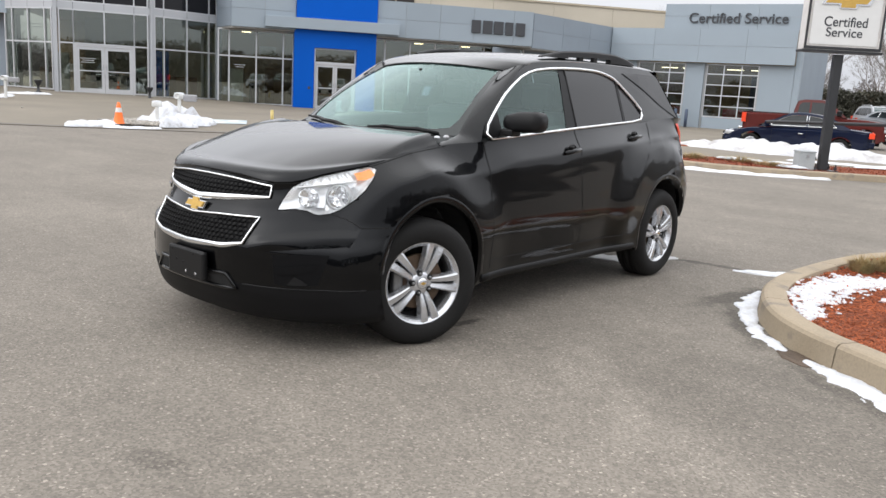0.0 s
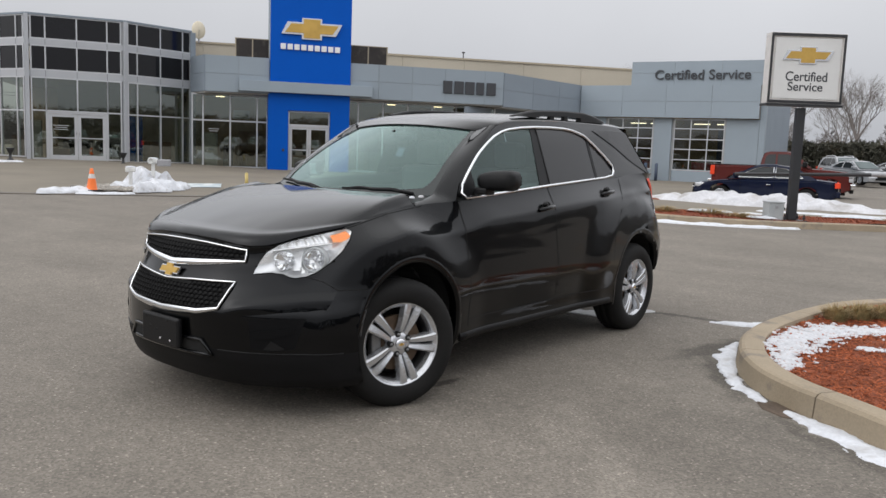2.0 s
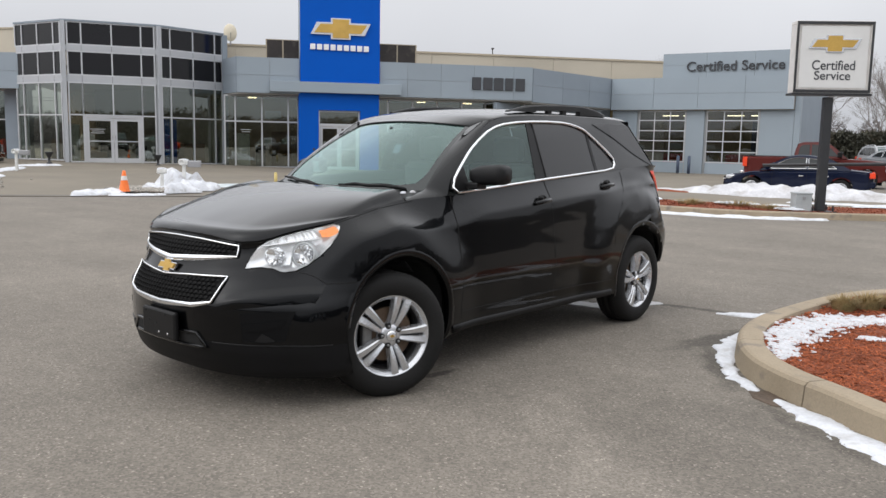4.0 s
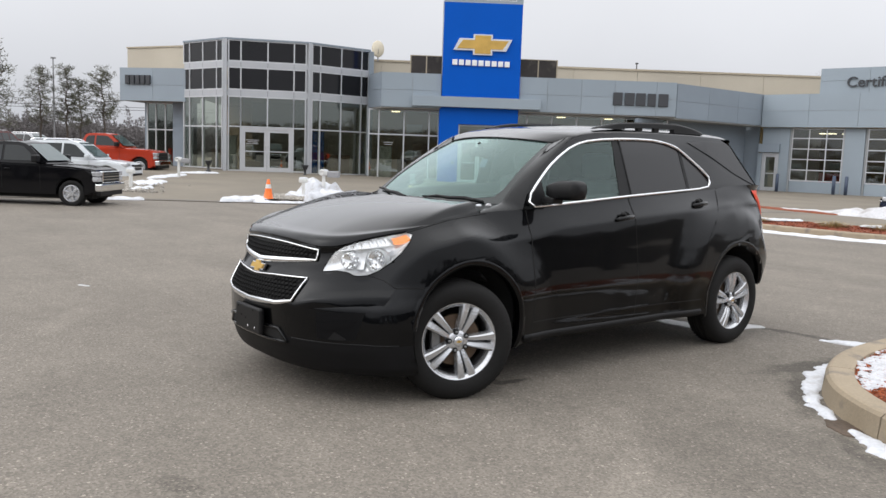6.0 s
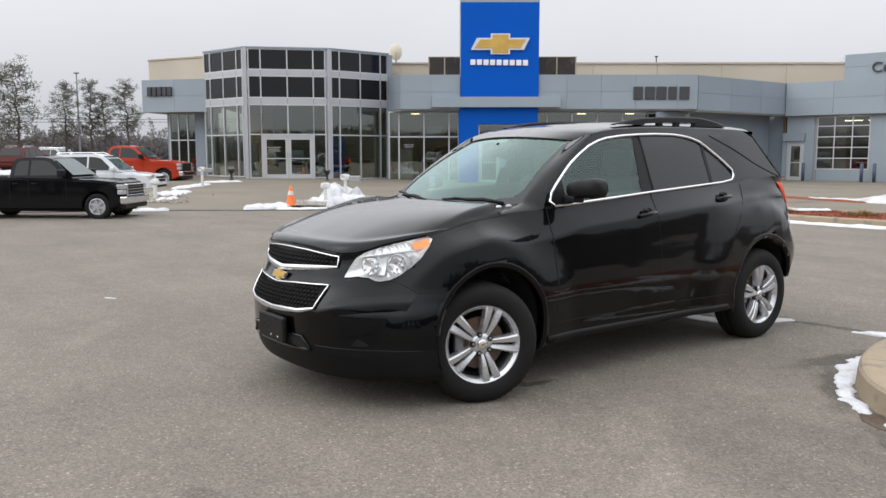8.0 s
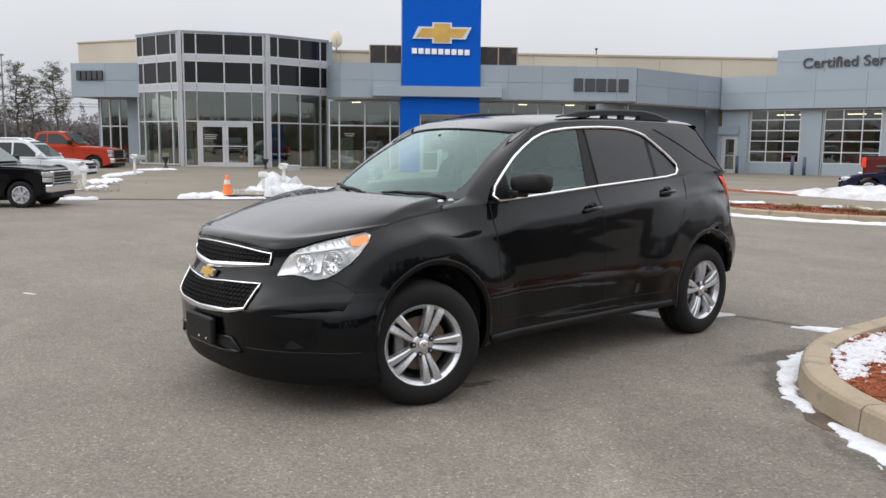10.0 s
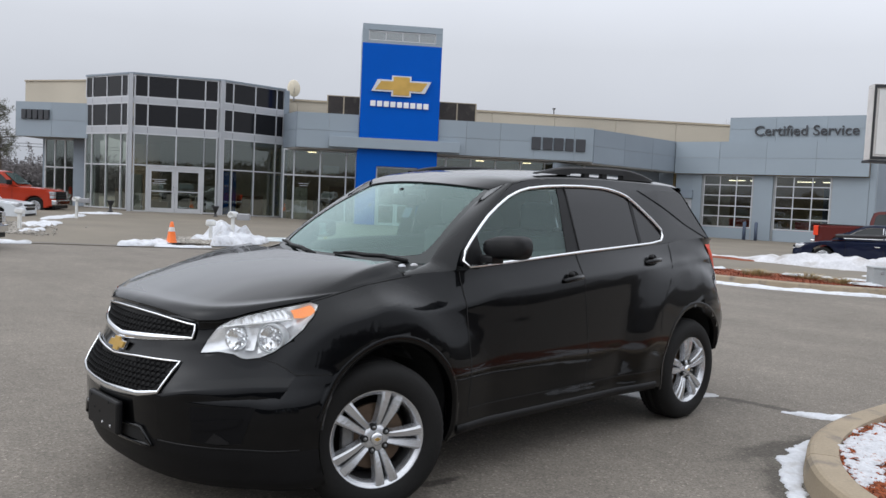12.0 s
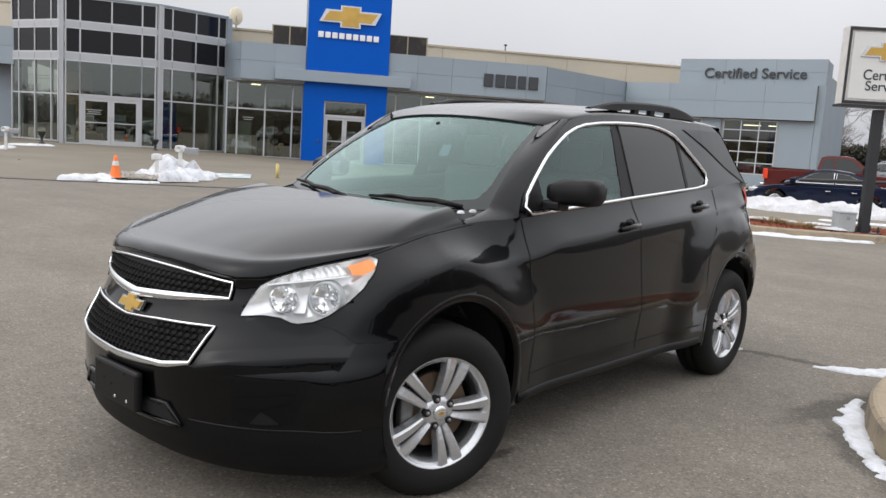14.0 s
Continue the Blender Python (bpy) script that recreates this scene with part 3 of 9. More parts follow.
def apron():
    """Concrete forecourt that climbs from the gutter to the doors, with an edge strip."""
    near = [(-18.6, 0.6), (-17.3, 3.4), (-16.6, 4.6), (-15.4, 6.3), (-14.2, 8.1), (-13.0, 10.0), (-11.6, 13.0), (-10.2, 17.0), (-8.2, 22.5), (-7.6, 29.0), (-7.0, 34.0)]
    far = [(-46.0, 8.0), (-41.0, 10.5), (-38.5, 12.5), (-34.0, 15.0), (-31.5, 19.0), (-29.0, 23.0), (-26.0, 27.0), (-21.5, 33.0), (-20.5, 41.0), (-15.0, 43.0), (-8.0, 44.5)]
    top = [0.30, 0.34, 0.34, 0.32, 0.24, 0.10, 0.06, 0.05, 0.05, 0.05, 0.05]
    bm = bmesh.new()
    rows = []
    for a, b, t in zip(near, far, top):
        row = []
        for k in range(13):
            f = k / 12
            row.append((a[0] + (b[0] - a[0]) * f, a[1] + (b[1] - a[1]) * f, 0.016 + (t - 0.016) * f))
        rows.append(row)
    grid(bm, rows)
    bmesh.ops.recalc_face_normals(bm, faces=bm.faces[:])
    tagged(part("pavement", bm, "concrete"), "tan concrete forecourt sloping up to the glass entrance", "pavement", kind="structure")
    bm = bmesh.new()
    for a, b in zip(near, near[1:]):
        p, q = Vector((*a, 0)), Vector((*b, 0))
        d = (q - p).normalized()
        n = Vector((d.y, -d.x, 0)) * 0.22
        prism(bm, [(p + n)[:2], (q + n)[:2], (q - n)[:2], (p - n)[:2]], 0.0, 0.022)
    tagged(part("gutter_strip", bm, "gutter"), "dark stained concrete gutter along the forecourt edge", "gutter", kind="structure")


apron()

# ---- dealership ----
building = empty("dealership_building", Matrix.Identity(4), "grey panelled car dealership with a bright blue entrance tower", "building")


def window_unit(name, parent, m, xs, zs, depth=0.12, bar=0.07, glassy="win", skip=()):
    """A glazed wall: upright bars at xs, cross bars at zs, one pane for each opening."""
    unit = new(name)
    unit.parent = parent
    unit.matrix_basis = m
    h = bar / 2
    for x in xs:
        boxed("mullion", x - h, x + h, -depth / 2, depth / 2, zs[0] - h, zs[-1] + h, "alu", unit)
    for z in zs:
        for a, b in zip(xs, xs[1:]):
            if (a, z) not in skip:
                boxed("transom", a + h, b - h, -depth / 2 + 0.004, depth / 2 - 0.004, z - h, z + h, "alu", unit)
    for a, b in zip(xs, xs[1:]):
        for c, d in zip(zs, zs[1:]):
            if (a, c, 0) in skip:
                continue
            g = glassy if isinstance(glassy, str) else glassy(a, c)
            p = boxed("pane", a + h - 0.005, b - h + 0.005, -0.012, 0.012, c + h - 0.005, d - h + 0.005, g, unit)
            if g in ("win", "bay_glass"):
                p.visible_shadow = False
    return unit


def swing_door(name, parent, m, w, h, leaves=2, wide=0.10):
    d = new(name)
    d.parent = parent
    d.matrix_basis = m
    boxed("door_frame", 0, 0.07, -0.08, 0.08, 0, h, "alu", d)
    boxed("door_frame", w - 0.07, w, -0.08, 0.08, 0, h, "alu", d)
    boxed("door_frame", 0.07, w - 0.07, -0.08, 0.08, h - 0.07, h, "alu", d)
    lw = (w - 0.14) / leaves
    for i in range(leaves):
        x0, x1 = 0.07 + i * lw + 0.006, 0.07 + (i + 1) * lw - 0.006
        bm = bmesh.new()
        for a, b, c, e in ((x0, x0 + wide, 0.02, h - 0.08), (x1 - wide, x1, 0.02, h - 0.08), (x0 + wide, x1 - wide, h - 0.08 - wide, h - 0.08), (x0 + wide, x1 - wide, 0.02, 0.02 + wide * 1.6), (x0 + wide, x1 - wide, h * 0.46, h * 0.46 + 0.04)):
            box(bm, a, b, -0.045, 0.02, c, e)
        part("door_leaf", bm, "alu", d)
        p = boxed("pane", x0 + wide - 0.004, x1 - wide + 0.004, -0.02, -0.008, 0.02 + wide, h - 0.08 - wide, "win", d)
        p.visible_shadow = False
        hx = x1 - 0.05 if i == 0 else x0 + 0.05
        bm = bmesh.new()
        tube(bm, [(hx, -0.05, 0.95), (hx, -0.11, 0.97), (hx, -0.11, 1.25), (hx, -0.05, 1.27)], 0.013)
        part("handle", bm, "chrome", d)
    return d


def panels(name, parent, m, xs, zs, y0, y1, mat, gap=0.012):
    """Cladding panels, each of its own, over a dark backing."""
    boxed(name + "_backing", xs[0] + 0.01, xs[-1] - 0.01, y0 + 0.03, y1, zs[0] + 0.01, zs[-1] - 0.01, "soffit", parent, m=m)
    for a, b in zip(xs, xs[1:]):
        for c, d in zip(zs, zs[1:]):
            boxed("panel", a + gap / 2, b - gap / 2, y0, y0 + 0.05, c + gap / 2, d - gap / 2, mat, parent, m=m)


def main_front():
    m = frame_at(TOWER, U)
    # fascia over the recessed glass
    zs = [3.66, 4.50, 5.33]
    panels("fascia", building, m, [-2.95, -1.43, -0.02], zs, -0.02, 1.3, "panel")
    panels("fascia", building, m, [3.82, 5.2, 6.88, 8.56, 10.6, 11.6], zs, -0.02, 1.3, "panel")
    boxed("entrance_canopy", -1.42, 4.86, -0.32, 1.3, 3.74, 4.24, "panel", building, 0.01, "light grey canopy band over the entrance", m=m)
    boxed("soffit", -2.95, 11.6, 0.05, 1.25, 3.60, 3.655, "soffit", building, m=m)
    # end face of the fascia that turns back to the glass corner, its shade put into the colour
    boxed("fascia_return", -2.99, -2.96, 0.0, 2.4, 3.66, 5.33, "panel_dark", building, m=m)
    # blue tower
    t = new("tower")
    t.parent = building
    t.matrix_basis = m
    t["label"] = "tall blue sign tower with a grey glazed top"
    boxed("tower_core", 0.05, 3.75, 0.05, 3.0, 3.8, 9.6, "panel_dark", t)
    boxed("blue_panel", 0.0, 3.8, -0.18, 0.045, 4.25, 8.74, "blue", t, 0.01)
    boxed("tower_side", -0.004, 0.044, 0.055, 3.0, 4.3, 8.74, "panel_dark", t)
    for z0, z1 in ((8.745, 8.86), (9.36, 9.65)):
        boxed("cap_band", -0.01, 3.81, -0.16, 3.0, z0, z1, "panel", t)
    for x0, x1 in ((-0.01, 0.28), (3.5, 3.81)):
        boxed("cap_pier", x0, x1, -0.16, 3.0, 8.865, 9.355, "panel", t)
    window_unit("tower_window", t, Matrix.Translation((0, -0.08, 0)), [0.30, 1.1, 1.9, 2.7, 3.48], [8.90, 9.32], 0.08, 0.04, "tower_glass")
    emblem("tower_emblem", t, Matrix.Translation((1.915, -0.19, 6.76)), 2.85, 0.98, 0.09)
    for i in range(9):
        boxed("letter_bar", 0.47 + i * 0.318, 0.47 + i * 0.318 + 0.245, -0.26, -0.18, 5.745 - 0.004 * i + 0.02, 6.03 - 0.004 * i, "white_letter", t, 0.02, "white sign letter drawn as a plain bar")
    # blue portal with the entrance doors
    boxed("portal_side", -0.08, 0.88, -0.02, 1.3, 0.0, 3.735, "blue_low", t)
    boxed("portal_side", 2.88, 3.80, -0.02, 1.3, 0.0, 3.735, "blue_low", t)
    boxed("portal_head", 0.88, 2.88, -0.02, 1.3, 2.93, 3.735, "blue_low", t)
    boxed("push_plate", 0.60, 0.70, -0.05, -0.02, 0.98, 1.10, "dark_letter", t, 0.01)
    window_unit("door_transom", t, Matrix.Translation((0, 0.22, 0)), [0.92, 2.84], [2.26, 2.89], 0.1, 0.06)
    swing_door("entrance_door", t, Matrix.Translation((0.90, 0.22, 0.03)), 1.96, 2.2)
    # name letters as plain dark bars
    for i, (a, b) in enumerate(((8.45, 8.91), (9.02, 9.50), (9.58, 10.06), (10.16, 10.56), (10.70, 11.18))):
        z = 4.125 - 0.0 * i
        boxed("letter_bar", a, b, -0.10, -0.02, z, z + 0.62, "dark_letter", building, 0.02, "dark grey wall letter drawn as a plain bar", m=m)
    # recessed shop windows
    mr = m @ Matrix.Translation((0, 1.2, 0))
    window_unit("shop_window", building, mr, [-3.6, -3.1, -1.83, -0.56, -0.08], [0.12, 2.34, 3.58])
    window_unit("shop_window", building, mr, [3.82, 4.39, 5.65, 6.92, 8.2, 9.46, 10.7, 11.55], [0.08, 2.34, 3.58])
    for k, (x0, x1) in enumerate(((-2.85, -2.35), (-2.80, -2.40))):
        boxed("notice_bar", x0, x1, 1.12, 1.13, 1.92 - 0.10 * k, 1.945 - 0.10 * k, "alu", building, label="line of small white window lettering drawn as a bar", m=m)
    boxed("window_sill", -3.6, -0.1, 1.08, 1.3, 0.0, 0.10, "concrete", building, m=m)
    boxed("window_sill", 3.82, 11.6, 1.08, 1.3, 0.0, 0.06, "concrete", building, m=m)
    # roof deck behind the fascia
    boxed("roof", -3.2, 11.6, 1.35, 7.0, 5.0, 5.12, "soffit", building, m=m)
    # brown roof screens with frames
    for x0, x1, n in ((-1.6, 0.02, 2), (3.98, 5.92, 2)):
        for i in range(n):
            a, b = x0 + (x1 - x0) * i / n, x0 + (x1 - x0) * (i + 1) / n
            boxed("roof_screen", a + 0.03, b - 0.03, 2.0, 2.06, 5.45, 6.38, "screen", building, label="dark brown rooftop screen panel", m=m)
            boxed("screen_post", b - 0.03, b + 0.03, 1.97, 2.09, 5.2, 6.42, "tan_cap", building, m=m)
        boxed("screen_post", x0 - 0.03, x0 + 0.03, 1.97, 2.09, 5.2, 6.42, "tan_cap", building, m=m)
        boxed("screen_rail", x0 + 0.03, x1 - 0.03, 1.98, 2.08, 6.385, 6.42, "tan_cap", building, m=m)
    # tan hall behind
    for i in range(9):
        a, b = -10.5 + i * 3.6, -10.5 + (i + 1) * 3.6
        boxed("hall_panel", a + 0.008, b - 0.008, 6.0, 6.2, 0.0, 6.45, "tan", building, m=m)
    boxed("hall_parapet", -10.5, 21.9, 5.94, 6.22, 6.455, 6.56, "tan_cap", building, m=m)
    boxed("hall_roof", -10.5, 21.9, 6.22, 30, 6.3, 6.4, "soffit", building, m=m)
    bm = bmesh.new()
    rod(bm, (11.05, 6.1, 6.56), (11.05, 6.1, 6.85), 0.03, 0.03)
    box(bm, 10.98, 11.12, 6.03, 6.17, 6.85, 6.92)
    bmesh.ops.transform(bm, matrix=m, verts=bm.verts[:])
    part("roof_vent", bm, "screen", building)


main_front()


def glass_corner():
    """Faceted two-tier glass showroom corner."""
    pts = [(-36.3, 12.6), (-33.1, 13.35), (-31.25, 16.85), (-31.3, 20.35)]
    bays = [[0.0, 0.49, 1.57, 2.67, 3.12], [0.16, 0.73, 1.99, 3.23, 3.80], [0.14, 0.60, 1.80, 3.00, 3.42]]
    base = [0.34, 0.28, 0.20]
    for i, (a, b) in enumerate(zip(pts, pts[1:])):
        d = (b[0] - a[0], b[1] - a[1])
        w = math.hypot(*d)
        m = frame_at(a, d)
        xs, z0 = bays[i], base[i]
        for z in ((3.87, 4.15), (5.24, 5.48)):
            boxed("band", 0.05, w - 0.02, -0.05, 0.1, z[0], z[1], "silver_panel", building, m=m)
            for x in xs[1:-1]:
                boxed("band_joint", x - 0.008, x + 0.008, -0.053, -0.0505, z[0], z[1], "dark_letter", building, m=m)
        boxed("roof_cap", 0.0, w, -0.10, 0.3, 6.50, 6.58, "panel_dark", building, m=m)
        window_unit("spandrel_window", building, m, xs, [4.18, 5.21], 0.10, 0.06, "spandrel")
        window_unit("spandrel_window", building, m, xs, [5.51, 6.48], 0.10, 0.06, "spandrel")
        if i == 1:
            window_unit("showroom_window", building, m, xs[:2], [z0 + 0.04, 2.42, 3.84], 0.12, 0.06)
            window_unit("showroom_window", building, m, xs[3:], [z0 + 0.04, 2.42, 3.84], 0.12, 0.06)
            window_unit("showroom_window", building, m, xs[1:4], [2.42, 3.84], 0.12, 0.06)
            for k, (x0, x1) in enumerate(((0.98, 1.62), (1.06, 1.55), (1.0, 1.58))):
                boxed("notice_bar", x0, x1, -0.062, -0.056, 1.78 - 0.085 * k, 1.805 - 0.085 * k, "alu", building, label="line of small white door lettering drawn as a bar", m=m)
            swing_door("showroom_door", building, m @ Matrix.Translation((0.74, 0, z0 - 0.02)), 2.48, 2.12, wide=0.13)
        else:
            window_unit("showroom_window", building, m, xs, [z0 + 0.04, 2.40, 3.84], 0.12, 0.06)
        boxed("plinth", 0.0, w, -0.06, 0.1, 0.0, z0, "concrete", building, m=m)
        if i:
            boxed("corner_column", -0.09, 0.09, -0.13, 0.10, 0.0, 6.52, "silver_panel", building, 0.01, m=m)
    m = frame_at(pts[3], (1, 0))
    boxed("corner_column", -0.08, 0.10, -0.08, 0.2, 0.0, 6.50, "panel_dark", building, 0.01, m=m)
    # roof and back of the upper tier
    bm = bmesh.new()
    prism(bm, [*pts, (-40.0, 26.0), (-45.0, 19.0)], 6.30, 6.42)
    part("roof", bm, "soffit", building)
    # slanting fascia between the glass corner and the main front, the shade of its angle put into the panel colour
    A, B = Vector((-31.15, 20.25)), Vector(on_front(-2.96))
    m = frame_at(tuple(A), tuple(B - A))
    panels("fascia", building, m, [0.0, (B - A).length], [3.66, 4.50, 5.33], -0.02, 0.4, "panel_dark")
    boxed("soffit", 0.0, (B - A).length, 0.0, 1.2, 3.58, 3.65, "soffit", building, m=m)
    # west wing
    A, B = (-39.0, 10.3), (-36.2, 12.62)
    d = (B[0] - A[0], B[1] - A[1])
    w = math.hypot(*d)
    m = frame_at(A, d)
    panels("fascia", building, m, [0.0, w * 0.5, w], [3.60, 4.4, 5.25], -0.02, 1.5, "panel")
    boxed("fascia_return", -0.03, 0.0, 0.0, 6.0, 3.6, 5.25, "panel_dark", building, m=m)
    for i in range(5):
        boxed("letter_bar", 0.33 + i * 0.29, 0.56 + i * 0.29, -0.14, -0.02, 4.42, 4.88, "dark_letter", building, 0.02, "dark grey wall letter drawn as a plain bar", m=m)
    window_unit("wing_window", building, m @ Matrix.Translation((0, 1.3, 0)), [0.72, 1.22, 1.76, 2.30], [0.3, 2.2, 3.56], 0.1, 0.06)
    boxed("wing_pier", 2.34, 3.5, 1.0, 1.4, 0.0, 3.6, "panel_dark", building, m=m)
    boxed("wing_wall", 0.56, 0.68, 1.3, 6.0, 0.0, 3.6, "panel_dark", building, m=m)
    boxed("wing_roof", 0.0, w, 1.5, 6.0, 5.0, 5.1, "soffit", building, m=m)
    A, B = (-42.6, 11.8), (-38.6, 13.8)
    d = (B[0] - A[0], B[1] - A[1])
    boxed("hall_panel", 0, math.hypot(*d) + 0.5, 0, 0.2, 5.1, 6.62, "tan", building, m=frame_at(A, d))
    boxed("hall_parapet", -0.03, math.hypot(*d) + 0.5, -0.05, 0.25, 6.625, 6.70, "tan_cap", building, m=frame_at(A, d))
    boxed("hall_panel", 0, 12, 0, 0.2, 5.1, 6.62, "tan", building, m=frame_at((-42.6, 12.05), (-0.5, 0.86)))


glass_corner()


def return_and_service():
    CB = on_front(11.6)
    d = (SERV[0] - CB[0], SERV[1] - CB[1])
    w = math.hypot(*d)
    m = frame_at(CB, d)
    # return fascia: the same cladding, darkened in colour for the side it faces
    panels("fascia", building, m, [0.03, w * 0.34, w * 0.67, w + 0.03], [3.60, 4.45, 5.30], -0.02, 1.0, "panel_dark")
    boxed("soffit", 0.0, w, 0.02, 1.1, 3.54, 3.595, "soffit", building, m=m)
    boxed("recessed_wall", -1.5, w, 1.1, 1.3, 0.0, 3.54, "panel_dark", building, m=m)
    m = frame_at(SERV, V)
    # upper sign wall and lower band
    panels("sign_wall", building, m, [2.8, 5.2, 7.7, 10.12], [5.29, 5.95, 6.60], 0.0, 0.35, "panel")
    panels("service_fascia", building, m, [0.0, 2.45, 4.9, 7.35, 9.8], [3.52, 4.4, 5.28], -0.36, 0.0, "panel")
    boxed("service_end", 9.815, 10.12, 0.0, 0.35, 0.0, 5.28, "panel", building, m=m)
    # piers beside the bay doors
    for a, b in ((0.95, 1.46), (4.27, 5.24), (8.14, 9.80)):
        boxed("pier", a, b, 0.0, 0.35, 0.0, 3.5, "panel", building, m=m)
    boxed("door_head", 0.0, 0.95, 0.0, 0.35, 2.14, 3.5, "panel", building, m=m)
    boxed("pier", -0.2, 0.02, 0.0, 0.35, 0.0, 2.13, "panel", building, m=m)
    swing_door("staff_door", building, m @ Matrix.Translation((0.03, 0.12, 0.02)), 0.9, 2.1, 1, 0.13)
    boxed("door_hood", -0.15, 1.0, -0.14, -0.004, 2.16, 2.62, "panel_dark", building, 0.01, m=m)
    for a, b in ((1.48, 4.25), (5.27, 8.12)):
        door = new("bay_door")
        door.parent = building
        door.matrix_basis = m @ Matrix.Translation((0, 0.16, 0))
        door["label"] = "glazed sectional service bay door"
        boxed("bay_frame", a - 0.01, a + 0.06, -0.10, 0.1, 0, 3.5, "door_rail", door)
        boxed("bay_frame", b - 0.06, b + 0.01, -0.10, 0.1, 0, 3.5, "door_rail", door)
        boxed("bottom_panel", a + 0.07, b - 0.07, -0.03, 0.03, 0.03, 0.64, "panel", door, 0.008)
        window_unit("bay_window", door, Matrix.Identity(4), [a + 0.09, a + (b - a) * 0.345, a + (b - a) * 0.665, b - 0.09], [0.68, 1.25, 1.82, 2.38, 2.95, 3.46], 0.06, 0.055, "bay_glass")
    # lettering
    lettering("service_lettering", "Certified Service", 0.53, "dark_letter", building, m @ Matrix.Translation((4.14, -0.06, 5.60)), 0.03, 5.06)
    # building behind and flank
    boxed("link_wall", -1.9, -0.35, 0.40, 0.50, 0.0, 5.0, "panel_dark", building, m=m)
    boxed("flank_wall", 10.02, 10.12, 0.36, 2.2, 0.0, 6.55, "panel_dark", building, m=m)
    boxed("flank_wall", 9.90, 10.0, 2.21, 12.0, 0.0, 5.88, "panel_dark", building, m=m)
    boxed("roof", 2.9, 10.0, 0.36, 12, 5.9, 6.0, "soffit", building, m=m)
    boxed("roof", 0.0, 2.8, 0.36, 6, 5.0, 5.1, "soffit", building, m=m)
    # service hall inside
    boxed("bay_floor", -0.5, 10.0, 0.4, 12, 0.01, 0.05, "floor_in", building, m=m)
    boxed("bay_back_wall", -0.25, 2.85, 7.0, 7.2, 0.05, 4.95, "hall_wall", building, m=m)
    boxed("bay_back_wall", 2.86, 9.88, 7.0, 7.2, 0.05, 5.85, "hall_wall", building, m=m)
    boxed("bay_divider", -0.45, -0.26, 0.55, 7.2, 0.05, 4.95, "hall_wall", building, m=m)
    for x in (2.2, 3.4, 5.9, 7.2):
        bm = bmesh.new()
        box(bm, x, x + 0.9, 2.5, 2.62, 3.28, 3.32, m=m)
        part("bay_light", bm, "hall_lamp", building, "glowing warm strip light")
    for x in (1.9, 5.6):
        boxed("tool_chest", x, x + 1.2, 4.0, 4.6, 0.05, 1.1, "red_band", building, 0.02, m=m)
        boxed("lift_post", x + 1.5, x + 1.75, 3.5, 3.8, 0.05, 3.0, "bollard", building, 0.01, m=m)
        boxed("work_bench", x + 0.1, x + 2.2, 5.8, 6.5, 0.05, 1.0, "white_in", building, 0.02, m=m)
    # steel bollards
    for s, dd in ((1.22, -0.75), (4.12, -0.75), (4.72, -0.75)):
        bm = bmesh.new()
        rod(bm, (0, 0, 0), (0, 0, 0.93), 0.085, 0.085, 16)
        lathe(bm, [(0.085, 0.93), (0.07, 0.965), (0.03, 0.985), (0.001, 0.99)], 16)
        p = part("bollard", bm, "bollard", smooth=True)
        p.matrix_basis = m @ Matrix.Translation((s, dd, 0.03))
        tagged(p, "slate blue steel bollard beside a service bay", "bollard", "bollards at the service bays")


M["hall_lamp"] = lamp_glow("warm_hall_lamp", (1.0, 0.82, 0.54), 7.0)
return_and_service()


